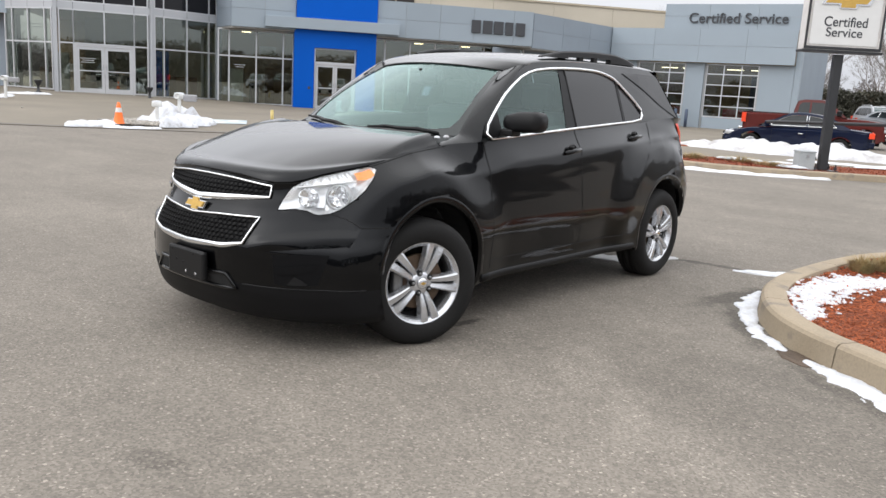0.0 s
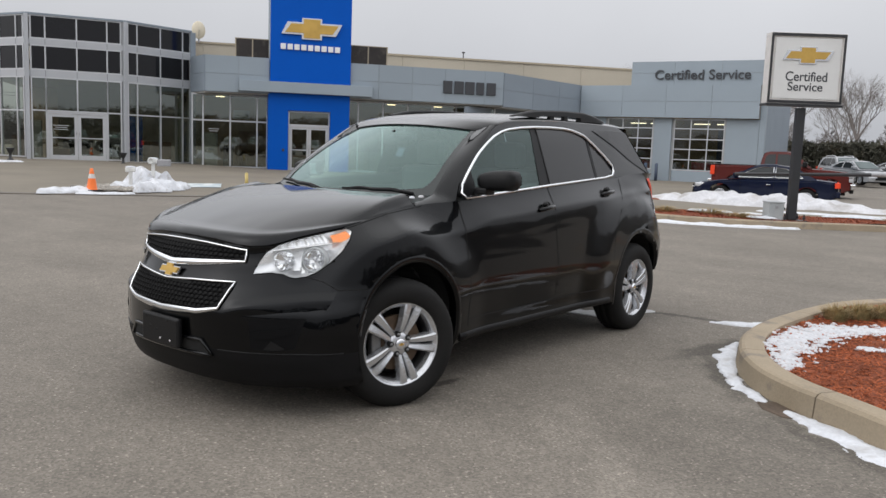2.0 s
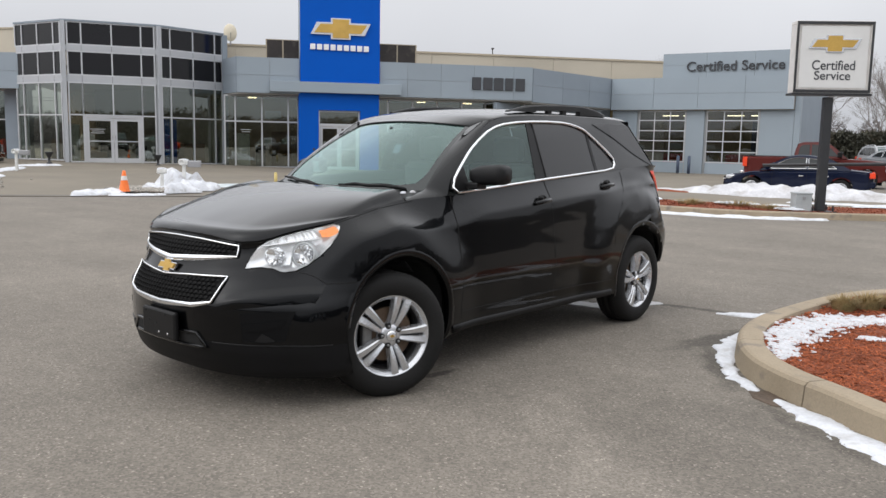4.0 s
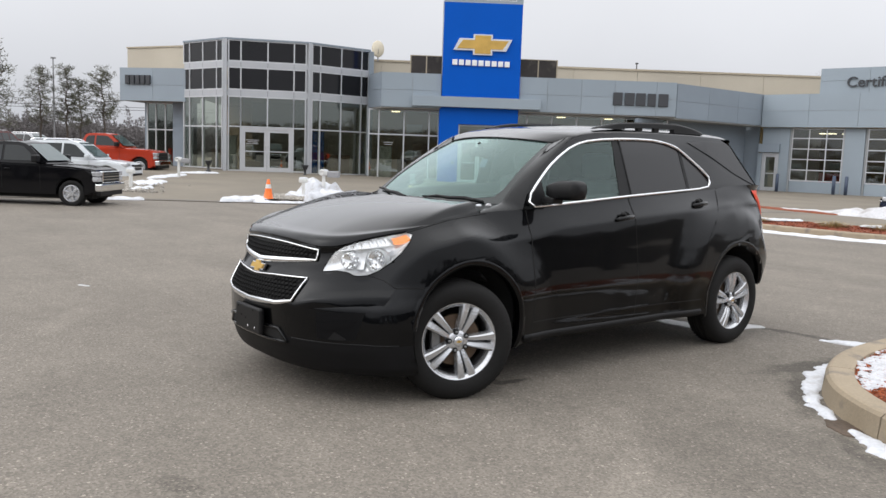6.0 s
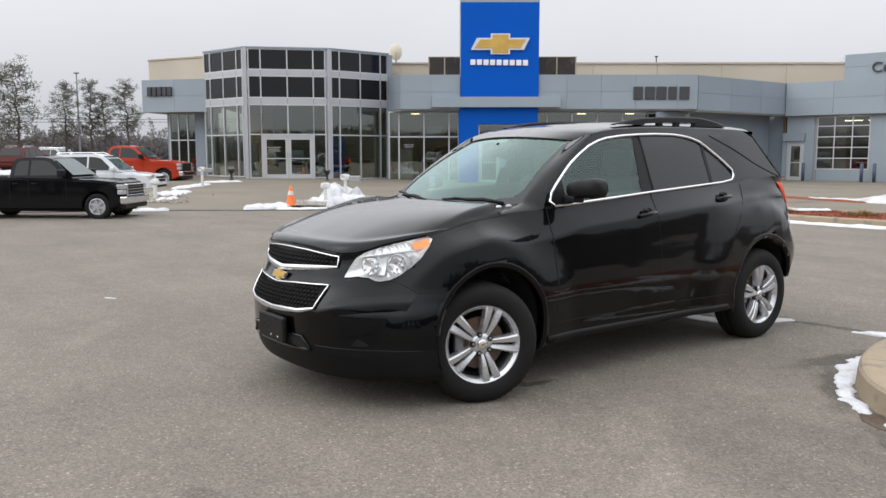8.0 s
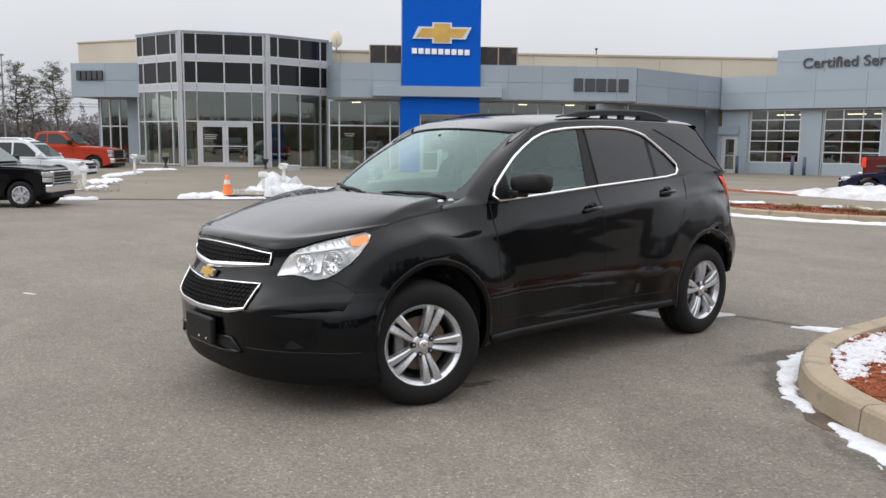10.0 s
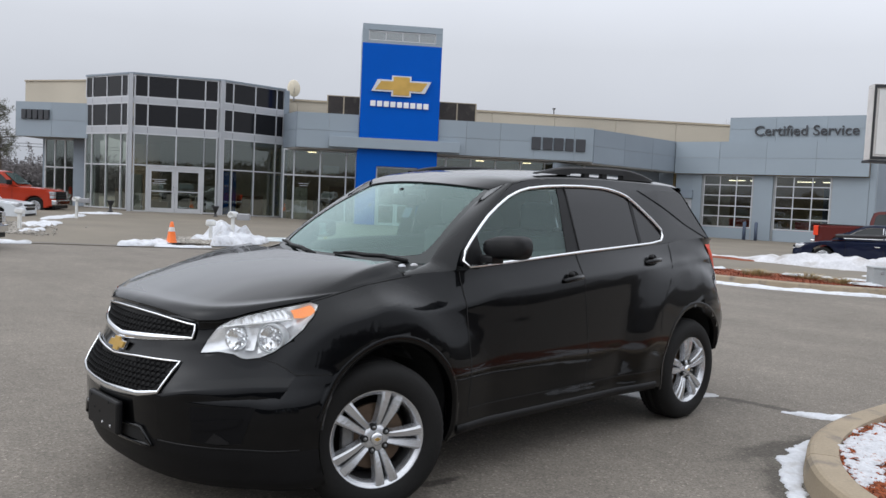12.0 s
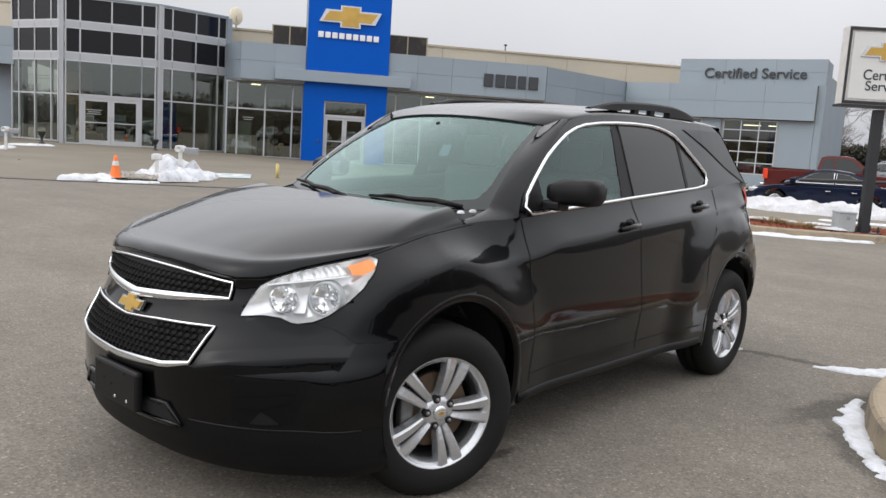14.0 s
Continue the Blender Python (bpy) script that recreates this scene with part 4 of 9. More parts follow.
def showroom_inside():
    """Floor, back wall, ceiling and a few furnishings behind the glass."""
    m = frame_at(TOWER, U)
    boxed("showroom_floor", -3.4, 11.5, 1.3, 5.9, 0.02, 0.06, "floor_in", building, m=m)
    boxed("showroom_back_wall", -3.4, 11.5, 5.75, 5.9, 0.06, 4.9, "wall_in", building, m=m)
    boxed("showroom_ceiling", -3.4, 11.5, 1.35, 5.7, 3.66, 3.72, "white_in", building, m=m)
    bm = bmesh.new()
    prism(bm, [(-36.2, 12.8), (-33.2, 13.5), (-31.45, 16.9), (-31.5, 20.3), (-36, 24), (-44, 18)], 0.06, 0.10)
    part("showroom_floor", bm, "floor_in", building)
    bm = bmesh.new()
    prism(bm, [(-36.2, 12.8), (-33.2, 13.5), (-31.45, 16.9), (-31.5, 20.3), (-36, 24), (-44, 18)], 3.92, 3.98)
    part("showroom_ceiling", bm, "wall_in", building)
    bm = bmesh.new()
    prism(bm, [(-36.0, 24), (-35.9, 24.1), (-44, 18.1), (-44, 18)], 0.1, 3.92)
    part("showroom_back_wall", bm, "wall_in", building)
    for s, y, w, h, mat in ((-3.2, 1.7, 0.75, 1.75, "white_in"), (-1.0, 2.2, 0.6, 1.6, "brown_in"), (0.6, 3.0, 1.6, 1.1, "dark_in"), (5.2, 2.4, 1.4, 1.2, "dark_in"), (8.0, 3.0, 1.8, 1.0, "brown_in")):
        boxed("showroom_counter", s, s + w, y, y + 0.5, 0.06, h, mat, building, 0.03, m=m)
    boxed("hanging_panel", -1.7, -0.9, 2.0, 2.06, 2.5, 2.9, "white_in", building, m=m)
    m2 = frame_at((-33.1, 13.35), (1.85, 3.5))
    boxed("showroom_counter", 0.0, 0.45, 1.2, 1.9, 0.1, 2.0, "white_in", building, 0.03, m=m2)
    boxed("showroom_counter", 1.3, 2.6, 2.6, 3.3, 0.1, 1.15, "dark_in", building, 0.03, m=m2)
    m3 = frame_at((-31.25, 16.85), (-0.05, 3.5))
    boxed("blue_display", 0.8, 1.5, 1.0, 1.25, 0.1, 2.35, "blue_low", building, 0.02, m=m3)
    boxed("showroom_counter", 2.0, 3.2, 1.2, 1.8, 0.1, 1.2, "brown_in", building, 0.03, m=m3)
    for s in (-2.6, 0.9, 3.4, 6.4, 9.0):
        for y in (2.6, 4.2):
            boxed("ceiling_lamp", s, s + 0.45, y, y + 0.14, 3.62, 3.655, "hall_lamp", building, m=m)
    # desks, chairs' backs and a display shelf standing in the glass corner
    for x, y, w, d, h, mat in ((0.7, 1.6, 0.9, 0.5, 0.75, "brown_in"), (2.9, 1.5, 0.5, 0.5, 1.05, "dark_in"), (3.2, 3.4, 1.0, 0.4, 1.6, "white_in"), (-0.9, 3.0, 1.1, 0.5, 1.3, "brown_in")):
        boxed("showroom_counter", x, x + w, y, y + d, 0.1, h, mat, building, 0.03, m=m2)
    for s, y, w, h, mat in ((-2.2, 3.4, 0.5, 1.1, "dark_in"), (-1.4, 4.2, 0.9, 1.9, "brown_in"), (4.3, 3.2, 0.7, 1.5, "white_in"), (6.6, 2.6, 0.9, 1.1, "dark_in"), (9.7, 3.4, 0.6, 1.8, "brown_in")):
        boxed("showroom_counter", s, s + w, y, y + 0.45, 0.06, h, mat, building, 0.03, m=m)


showroom_inside()


def dish():
    c = empty("satellite_dish", frame_at(on_front(-3.52, -5.8), U, 6.45), "cream satellite dish standing on the roof", "satellite dish")
    bm = bmesh.new()
    lathe(bm, [(0.001, 0.10), (0.15, 0.085), (0.30, 0.045), (0.40, 0.0), (0.41, -0.015), (0.39, -0.02), (0.28, 0.03), (0.001, 0.08)], 28)
    bmesh.ops.transform(bm, matrix=pose(0, -0.1, 0.66, 80, 0, 12) @ Matrix.Diagonal((0.85, 1.15, 1, 1)), verts=bm.verts[:])
    part("reflector", bm, "dish", c, smooth=True)
    bm = bmesh.new()
    rod(bm, (0, 0.05, 0), (0, 0.02, 0.62), 0.04)
    rod(bm, (0, -0.1, 0.3), (0.05, -0.55, 0.6), 0.015)
    part("mast", bm, "grey_box", c)


dish()

# ---- the black sport utility vehicle ----
def flow(xs, ys, v):
    """A smooth, never overshooting line through points."""
    if v <= xs[0]:
        return ys[0]
    if v >= xs[-1]:
        return ys[-1]
    i = 0
    while v > xs[i + 1]:
        i += 1
    d = [(ys[k + 1] - ys[k]) / (xs[k + 1] - xs[k]) for k in range(len(xs) - 1)]

    def slope(k):
        if k == 0 or k == len(xs) - 1:
            return d[0] if k == 0 else d[-1]
        return 0.0 if d[k - 1] * d[k] <= 0 else 2 * d[k - 1] * d[k] / (d[k - 1] + d[k])
    h = xs[i + 1] - xs[i]
    t = (v - xs[i]) / h
    return (ys[i] * (1 + 2 * t) * (1 - t) ** 2 + slope(i) * h * t * (1 - t) ** 2 + ys[i + 1] * t * t * (3 - 2 * t) + slope(i + 1) * h * t * t * (t - 1))


def lerp_table(rows, v):
    return flow([r[0] for r in rows], [r[1] for r in rows], v)


NOSE = [(0.17, 0.83), (0.21, 0.865), (0.27, 0.893), (0.34, 0.920), (0.42, 0.931), (0.50, 0.937), (0.56, 0.940), (0.60, 0.936), (0.65, 0.921), (0.70, 0.902), (0.76, 0.877), (0.82, 0.857), (0.88, 0.831), (0.93, 0.785), (1.0, 0.70)]
HALF_F = [(0.17, 0.90), (0.24, 0.935), (0.45, 0.93), (0.60, 0.915), (0.75, 0.91), (0.9, 0.90), (1.0, 0.885), (1.1, 0.855)]
HALF_S = [(0.17, 0.80), (0.26, 0.845), (0.31, 0.872), (0.36, 0.876), (0.40, 0.877), (0.45, 0.882), (0.50, 0.889), (0.55, 0.8965), (0.59, 0.9010), (0.62, 0.9020), (0.66, 0.9005), (0.72, 0.8955), (0.80, 0.888), (0.90, 0.879), (0.98, 0.872), (1.05, 0.862), (1.14, 0.845), (1.28, 0.80)]
HALF_W = [(0.17, 0.86), (0.24, 0.888), (0.45, 0.895), (0.60, 0.894), (0.75, 0.886), (0.9, 0.868), (1.0, 0.852), (1.1, 0.825)]
POWER_F = [(0.17, 2.6), (0.32, 2.5), (0.45, 2.42), (0.56, 2.40), (0.64, 2.2), (0.72, 2.06), (0.95, 2.0)]
TAIL = [(0.25, 0.60), (0.38, 0.70), (0.5, 0.82), (0.62, 0.91), (0.72, 0.94), (0.8, 0.90), (1.0, 0.87), (1.25, 0.72), (1.3, 0.68)]
TOP_F = [(0, 0.0, -0.80, 0.930), (15, 0.24, -0.785, 0.925), (30, 0.456, -0.742, 0.904), (38, 0.555, -0.668, 0.912), (46, 0.625, -0.585, 0.947), (53, 0.676, -0.51, 0.970), (60, 0.715, -0.43, 0.988), (67, 0.738, -0.335, 1.003), (75, 0.752, -0.23, 1.026), (90, 0.757, 0.0, 1.075)]
TOP_S = [(0.0, 0.757, 1.075), (0.21, 0.748, 1.098), (0.33, 0.760, 1.110), (0.45, 0.785, 1.117), (0.57, 0.801, 1.121), (0.75, 0.802, 1.133), (1.145, 0.800, 1.158), (1.63, 0.794, 1.192), (2.1, 0.783, 1.218), (2.6, 0.767, 1.246), (2.857, 0.762, 1.270)]
TOP_R = [(0, 0.762, 2.857, 1.270), (30, 0.765, 3.20, 1.287), (55, 0.72, 3.42, 1.28), (75, 0.45, 3.52, 1.25), (90, 0.0, 3.55, 1.24)]
BASE_W = 2.857


def smooth01(t):
    t = min(1.0, max(0.0, t))
    return t * t * (3 - 2 * t)


def top_at(kind, u):
    if kind == "s":
        return Vector((flow([r[0] for r in TOP_S], [r[1] for r in TOP_S], u), u, flow([r[0] for r in TOP_S], [r[2] for r in TOP_S], u)))
    tab = TOP_F if kind == "f" else TOP_R
    return Vector([flow([r[0] for r in tab], [r[i] for r in tab], u) for i in (1, 2, 3)])


def half_width(y, z):
    # the shoulder crease climbs towards the tail
    climb = 0.10 * smooth01((y - 0.9) / 1.7) - 0.02
    side, front = lerp_table(HALF_S, z - climb * smooth01((z - 0.70) / 0.30)), lerp_table(HALF_W, z)
    f = max(1 - smooth01((y - 0.05) / 0.55), smooth01((y - 2.25) / 0.5))
    w = side + (front - side) * f - 0.010 * min(1.0, ((y - 1.45) / 1.1) ** 2) * (1 - f)
    return w


def flare(y, z):
    """How far the haunches over the wheels stand proud: a level face that rolls in at its crest."""
    f = 0.0
    for cy, cz, level, roll, door in ((0.0, 0.40, 0.560, 0.11, 1), (2.80, 0.42, 0.635, 0.13, -1)):
        d = math.hypot(y - cy, z - cz)
        # the crest is crisp above the wheel and dies out towards the doors
        fade = 0.20 if door > 0 else 0.26
        level -= fade * 0.5 * smooth01(door * (y - cy) / 0.5)
        roll += fade * smooth01(door * (y - cy) / 0.55)
        f = max(f, 0.036 * (1 - smooth01((d - level) / roll)))
    return f


def skin(kind, u, z):
    """A place on the left flank: kind f (round the nose, degrees), s (along the side, metres) or r (round the tail, degrees)."""
    T = top_at(kind, u)
    if kind == "f":
        n, b, a = lerp_table(POWER_F, z), lerp_table(NOSE, z), half_width(0.0, z) if u > 60 else lerp_table(HALF_F, z)
        s, c = math.sin(radians(u)), math.cos(radians(u))
        if u > 60:
            k = smooth01((u - 60) / 30)
            a = lerp_table(HALF_F, z) * (1 - k) + half_width(0.0, z) * k
        p = Vector((a * max(s, 0) ** (2 / n), -b * max(c, 0) ** (2 / n), z))
        lift = flare(p.y, z) * smooth01((u - 38) / 24)
    elif kind == "r":
        n, b, a = 3.0, lerp_table(TAIL, z), half_width(2.857, z)
        s, c = math.sin(radians(u)), math.cos(radians(u))
        p = Vector((a * max(c, 0) ** (2 / n), BASE_W + b * max(s, 0) ** (2 / n), z))
        lift = flare(p.y, z) * (1 - smooth01((u - 15) / 40))
    else:
        p = Vector((half_width(u, z), u, z))
        lift = flare(u, z)
    reach = 0.105 + 0.075 * smooth01(u / 0.40) - 0.04 * smooth01((u - 0.55) / 0.35) if kind == "s" else 0.14 + 0.045 * smooth01((u - 10) / 40)
    k = max(0.0, min(1.0, (z - (T.z - reach)) / reach)) ** 1.1
    if kind == "f":
        side = smooth01((u - 55) / 33)
        reach = 0.11 - 0.005 * side
        k = max(0.0, min(1.0, (z - (T.z - reach)) / reach)) ** (2.4 - 1.3 * side)
    p.x += (T.x - p.x) * k + lift * (1 - k)
    p.y += (T.y - p.y) * k
    # door cuts lean forward towards the roof
    if kind == "s":
        p.y += 0.06 * (0.95 - z) * smooth01((u - 0.45) / 0.25) * smooth01((2.3 - u) / 0.5)
    return p


def skin_off(kind, u, z, off):
    e = 1e-3
    p = skin(kind, u, z)
    du = skin(kind, u + (0.1 if kind != "s" else e), z) - skin(kind, u - (0.1 if kind != "s" else e), z)
    dz = skin(kind, u, z + e) - skin(kind, u, z - e)
    n = du.cross(dz)
    n.normalize()
    if n.x < 0 and kind != "f":
        n = -n
    if kind == "f" and (n.y > 0 and u < 70 or n.x < -0.01):
        n = -n
    return p + n * off


def nose(x, z, off=0.0):
    """A place on the front skin at half-width x (either side) and height z."""
    a, n = lerp_table(HALF_F, z), lerp_table(POWER_F, z)
    u = math.degrees(math.asin(min(0.999, (abs(x) / a) ** (n / 2))))
    p = skin_off("f", max(u, 0.2), z, off)
    return Vector((math.copysign(abs(x) if u < 1 else p.x, x), p.y, p.z))


LAMP = [(33.2, 0.764), (34.4, 0.824), (36.4, 0.878), (40.5, 0.914), (46, 0.940), (52.5, 0.963), (60.5, 0.983), (67, 0.996), (68.2, 0.985), (64.7, 0.945), (61.3, 0.886), (58.2, 0.835), (54.1, 0.783), (50.8, 0.758), (47.3, 0.750), (45.5, 0.753), (43, 0.768), (38.9, 0.774)]
ARCHES = ((0.05, 0.395, 0.428), (2.89, 0.402, 0.425))


def in_lamp(u, z):
    hit = False
    for (x0, y0), (x1, y1) in zip(LAMP, LAMP[1:] + LAMP[:1]):
        if (y0 > z) != (y1 > z) and u < (x1 - x0) * (z - y0) / (y1 - y0) + x0:
            hit = not hit
    return hit


def to_lamp_edge(u, z, deg=0.0125, reach=0.0088):
    """Draw a place close to the headlamp's outline onto it."""
    best = (reach, u, z)
    for (u0, z0), (u1, z1) in zip(LAMP, LAMP[1:] + LAMP[:1]):
        ax, ay, bx, by = (u1 - u0) * deg, z1 - z0, (u - u0) * deg, z - z0
        t = min(1.0, max(0.0, (ax * bx + ay * by) / (ax * ax + ay * ay)))
        d = math.hypot(bx - ax * t, by - ay * t)
        if d < best[0]:
            best = (d, u0 + (u1 - u0) * t, z0 + (z1 - z0) * t)
    return best[1], best[2]


def suv_panels(suv):
    cols = [("f", u) for u in np.linspace(0, 88, 62)]
    cols += [("s", float(y)) for y in np.concatenate([np.linspace(0, 0.40, 12), np.linspace(0.40, 0.57, 9)[1:], np.linspace(0.57, 1.60, 26)[1:], np.linspace(1.60, 2.857, 38)[1:]])]
    cols += [("r", u) for u in np.linspace(4, 90, 20)]
    verts, zb = [], []
    rows = 64
    for kind, u in cols:
        T = top_at(kind, u)
        if kind == "f":
            z0 = 0.19
        elif kind == "s":
            z0 = 0.19 + 0.09 * smooth01((u - 0.2) / 0.4)
        else:
            z0 = 0.40 + 0.13 * smooth01((u - 10) / 45)
        zb.append(z0)
        col = []
        for k in range(rows):
            uu, zz = u, z0 + (T.z - z0) * k / (rows - 1)
            if kind == "f" and 30 < u < 72:
                uu, zz = to_lamp_edge(uu, zz)
            col.append(skin(kind, uu, zz))
        verts.append(col)
    # wheel openings: draw nearby points onto the circle
    for col in verts:
        for p in col:
            for cy, cz, r in ARCHES:
                d = math.hypot(p.y - cy, p.z - cz)
                if abs(d - r) < 0.014 and p.x > 0.5:
                    p.y, p.z = cy + (p.y - cy) * r / d, cz + (p.z - cz) * r / d
    flat = [p for col in verts for p in col]
    faces = []
    for i in range(len(cols) - 1):
        for k in range(rows - 1):
            q = (i * rows + k, (i + 1) * rows + k, (i + 1) * rows + k + 1, i * rows + k + 1)
            c = sum((flat[j] for j in q), Vector()) / 4
            if any(math.hypot(c.y - cy, c.z - cz) < r - 0.002 and c.x > 0.5 for cy, cz, r in ARCHES):
                continue
            kind, u = cols[i]
            if kind == "f" and cols[i + 1][0] == "f" and in_lamp((cols[i][1] + cols[i + 1][1]) / 2, c.z):
                continue
            if kind == "s" and 0.569 <= u < 1.599:
                name = "front_door"
            elif kind == "s" and 1.599 <= u < 2.45:
                name = "rear_door"
            elif kind == "f" or (kind == "s" and u < 0.57):
                name = "front_bumper" if kind == "f" and (c.z < 0.715 or u < 32) else "front_fender"
                if kind == "f" and c.z < 0.372:
                    name = "lower_lip"
            else:
                name = "rear_bumper" if kind == "r" and c.z < 0.72 else ("tailgate" if kind == "r" and u > 58 else "rear_quarter_panel")
            faces.append((name, q))
    bm = bmesh.new()
    vs = [bm.verts.new(p) for p in flat]
    for name, q in faces:
        bm.faces.new([vs[j] for j in q])
    bm.normal_update()
    normals = [v.normal.copy() for v in vs]
    bm.free()
    for side in (1, -1):
        for name in sorted({f[0] for f in faces}):
            if name in ("front_bumper", "lower_lip", "rear_bumper", "tailgate") and side == -1:
                continue
            own, ids = [], {}
            pts, nrm = [], []
            for sd in ((1, -1) if name in ("front_bumper", "lower_lip", "rear_bumper", "tailgate") else (side,)):
                ids = {}
                for nm, q in faces:
                    if nm != name:
                        continue
                    loop = []
                    for j in q:
                        if j not in ids:
                            ids[j] = len(pts)
                            pts.append((flat[j].x * sd, flat[j].y, flat[j].z))
                            nrm.append((normals[j].x * sd, normals[j].y, normals[j].z))
                        loop.append(ids[j])
                    own.append(loop if sd == 1 else loop[::-1])
            me = bpy.data.meshes.new(name)
            me.from_pydata(pts, [], own)
            me.polygons.foreach_set("use_smooth", [True] * len(me.polygons))
            me.materials.append(M["lip_plastic" if name == "lower_lip" else "paint_black"])
            flip = me.polygons[0].normal.dot(Vector(nrm[own[0][0]])) < 0
            me.normals_split_custom_set_from_vertices([(-a, -b, -c) if flip else (a, b, c) for a, b, c in nrm])
            ob = new(name, me)
            ob.parent = suv
            if name == "lower_lip":
                ob["label"] = "matt dark grey plastic lip"


def suv_seams(suv):
    """Dark gaps between the panels."""
    def strip(name, pts, w=0.007):
        bm = bmesh.new()
        for a, b in zip(pts, pts[1:]):
            a, b = Vector(a), Vector(b)
            d = (b - a).normalized()
            n = Vector((1, 0, 0)) if abs(a.x) > 0.72 else Vector((0, -0.5, 0.8))
            s = d.cross(n).normalized() * w / 2
            q = [bm.verts.new(p) for p in (a - s, b - s, b + s, a + s)]
            bm.faces.new(q)
        part(name, bm, "gap", suv)
    for u, z1 in ((0.57, 1.118), (1.60, 1.188)):
        strip("door_gap", [skin_off("s", u, float(z), 0.0015) for z in np.linspace(0.36, z1, 18)])
    arc = [(2.40, 0.60), (2.41, 0.70), (2.43, 0.80), (2.48, 0.90), (2.56, 1.0), (2.64, 1.1), (2.685, 1.18), (2.69, 1.24)]
    strip("door_gap", [skin_off("s", u, z, 0.0015) for u, z in arc])
    strip("door_gap", [skin_off("s", u, 0.405, 0.0015) for u in np.linspace(0.57, 2.40, 24)])
    strip("pillar_gap", [Vector((0.684, 0.505, 1.187)), Vector((0.735, 0.535, 1.163)), Vector((0.803, 0.578, 1.131))], 0.006)
    # bumper to fender
    strip("bumper_gap", [skin_off("f", u, z, 0.0015) for u, z in ((51, 0.757), (55.5, 0.738), (58.5, 0.712), (60.9, 0.691), (65.8, 0.691), (69, 0.690), (71.5, 0.690))], 0.006)
    # bonnet shut line, along the top edge of the flank
    strip("bonnet_gap", [skin_off("f", u, top_at("f", u).z - 0.006, 0.002) for u in np.linspace(28, 88, 30)] + [skin_off("s", y, top_at("s", y).z - 0.008, 0.002) for y in np.linspace(0.02, 0.27, 8)], 0.004)


def bonnet(suv):
    rows = []
    across = [0.0, 0.07, 0.14, 0.21, 0.28, 0.35, 0.42, 0.49, 0.56, 0.63, 0.70, 0.76, 0.82, 0.87, 0.90, 0.92, 0.94, 0.96, 0.98, 1.0]
    for f in [-a for a in across[:0:-1]] + across:
        ax = abs(f)
        T = top_at("f", ax * 75)
        row = []
        R = Vector((0.737 * ax, 0.10 + 0.13 * ax ** 2, 1.165 - 0.010 * ax ** 2))
        flat_in = Vector((R.x - T.x, R.y - T.y, 0))
        flat_in.normalize()
        rise = flow([0.0, 0.4, 0.6, 0.8, 1.0], [0.974, 0.968, 0.986, 1.012, 1.033], ax) - T.z
        for a, h in ((0.0, 0.0), (0.004, 0.24), (0.012, 0.50), (0.022, 0.70), (0.036, 0.86), (0.054, 0.96)):
            p = T + flat_in * a * (0.4 + rise / 0.092)
            row.append((math.copysign(p.x, f), p.y, p.z + rise * h + 0.002))
        start = T + flat_in * 0.075 + Vector((0, 0, rise))
        for i in range(19):
            t = i / 18
            p = start.lerp(R, t)
            # the flat top breaks over a crease into a facet along the shut line
            edge = smooth01((ax - 0.915) / 0.085)
            z = p.z + 0.034 * math.sin(math.pi * t) * (1 - 0.55 * ax ** 4) - 0.050 * edge * smooth01(t / 0.75)
            z += 0.007 * math.exp(-((ax - 0.90) / 0.05) ** 2) * smooth01(t / 0.3)
            row.append((math.copysign(p.x, f), p.y, z + 0.002))
        rows.append(row)
    rows.insert(0, [(x - 0.004, y, z - 0.03) for x, y, z in rows[0]])
    rows.append([(x + 0.004, y, z - 0.03) for x, y, z in rows[-1]])
    bm = bmesh.new()
    grid(bm, rows)
    bmesh.ops.remove_doubles(bm, verts=bm.verts[:], dist=1e-5)
    bmesh.ops.recalc_face_normals(bm, faces=bm.faces[:])
    part("bonnet", bm, "paint_black", suv, smooth=True)
    # rear strip of the bonnet opening: black cowl
    rows = []
    for j in range(17):
        f = -1 + 2 * j / 16
        ax = abs(f)
        rows.append([(0.730 * f, 0.10 + 0.13 * ax ** 2, 1.148 - 0.035 * ax ** 2), (0.728 * f, 0.19 + 0.13 * ax ** 2, 1.120), (0.705 * f, 0.245 + 0.20 * ax ** 2, 1.12 + 0.03 * ax)])
    bm = bmesh.new()
    grid(bm, rows)
    part("cowl", bm, "trim_black", suv, smooth=True)


DLO = [(0.590, 1.135), (0.606, 1.180), (0.637, 1.222), (0.690, 1.276), (0.755, 1.328), (0.812, 1.374), (0.865, 1.412), (0.962, 1.470), (1.065, 1.522), (1.165, 1.556), (1.26, 1.577), (1.42, 1.595), (1.60, 1.606), (1.80, 1.612), (2.00, 1.611), (2.10, 1.603),
       (2.19, 1.589), (2.29, 1.563), (2.365, 1.523), (2.425, 1.488), (2.555, 1.406), (2.625, 1.350), (2.640, 1.325), (2.638, 1.300), (2.618, 1.276), (2.57, 1.258), (2.40, 1.248), (2.10, 1.231), (1.63, 1.204), (1.145, 1.171), (0.75, 1.145)]
ROOF_EDGE = [(0.545, 1.128), (0.576, 1.190), (0.622, 1.235), (0.715, 1.316), (0.835, 1.406), (0.945, 1.480), (1.035, 1.543), (1.13, 1.595), (1.30, 1.630), (1.60, 1.652), (2.00, 1.664), (2.40, 1.664), (2.80, 1.659), (3.02, 1.650), (3.10, 1.56), (3.20, 1.44), (3.345, 1.282)]


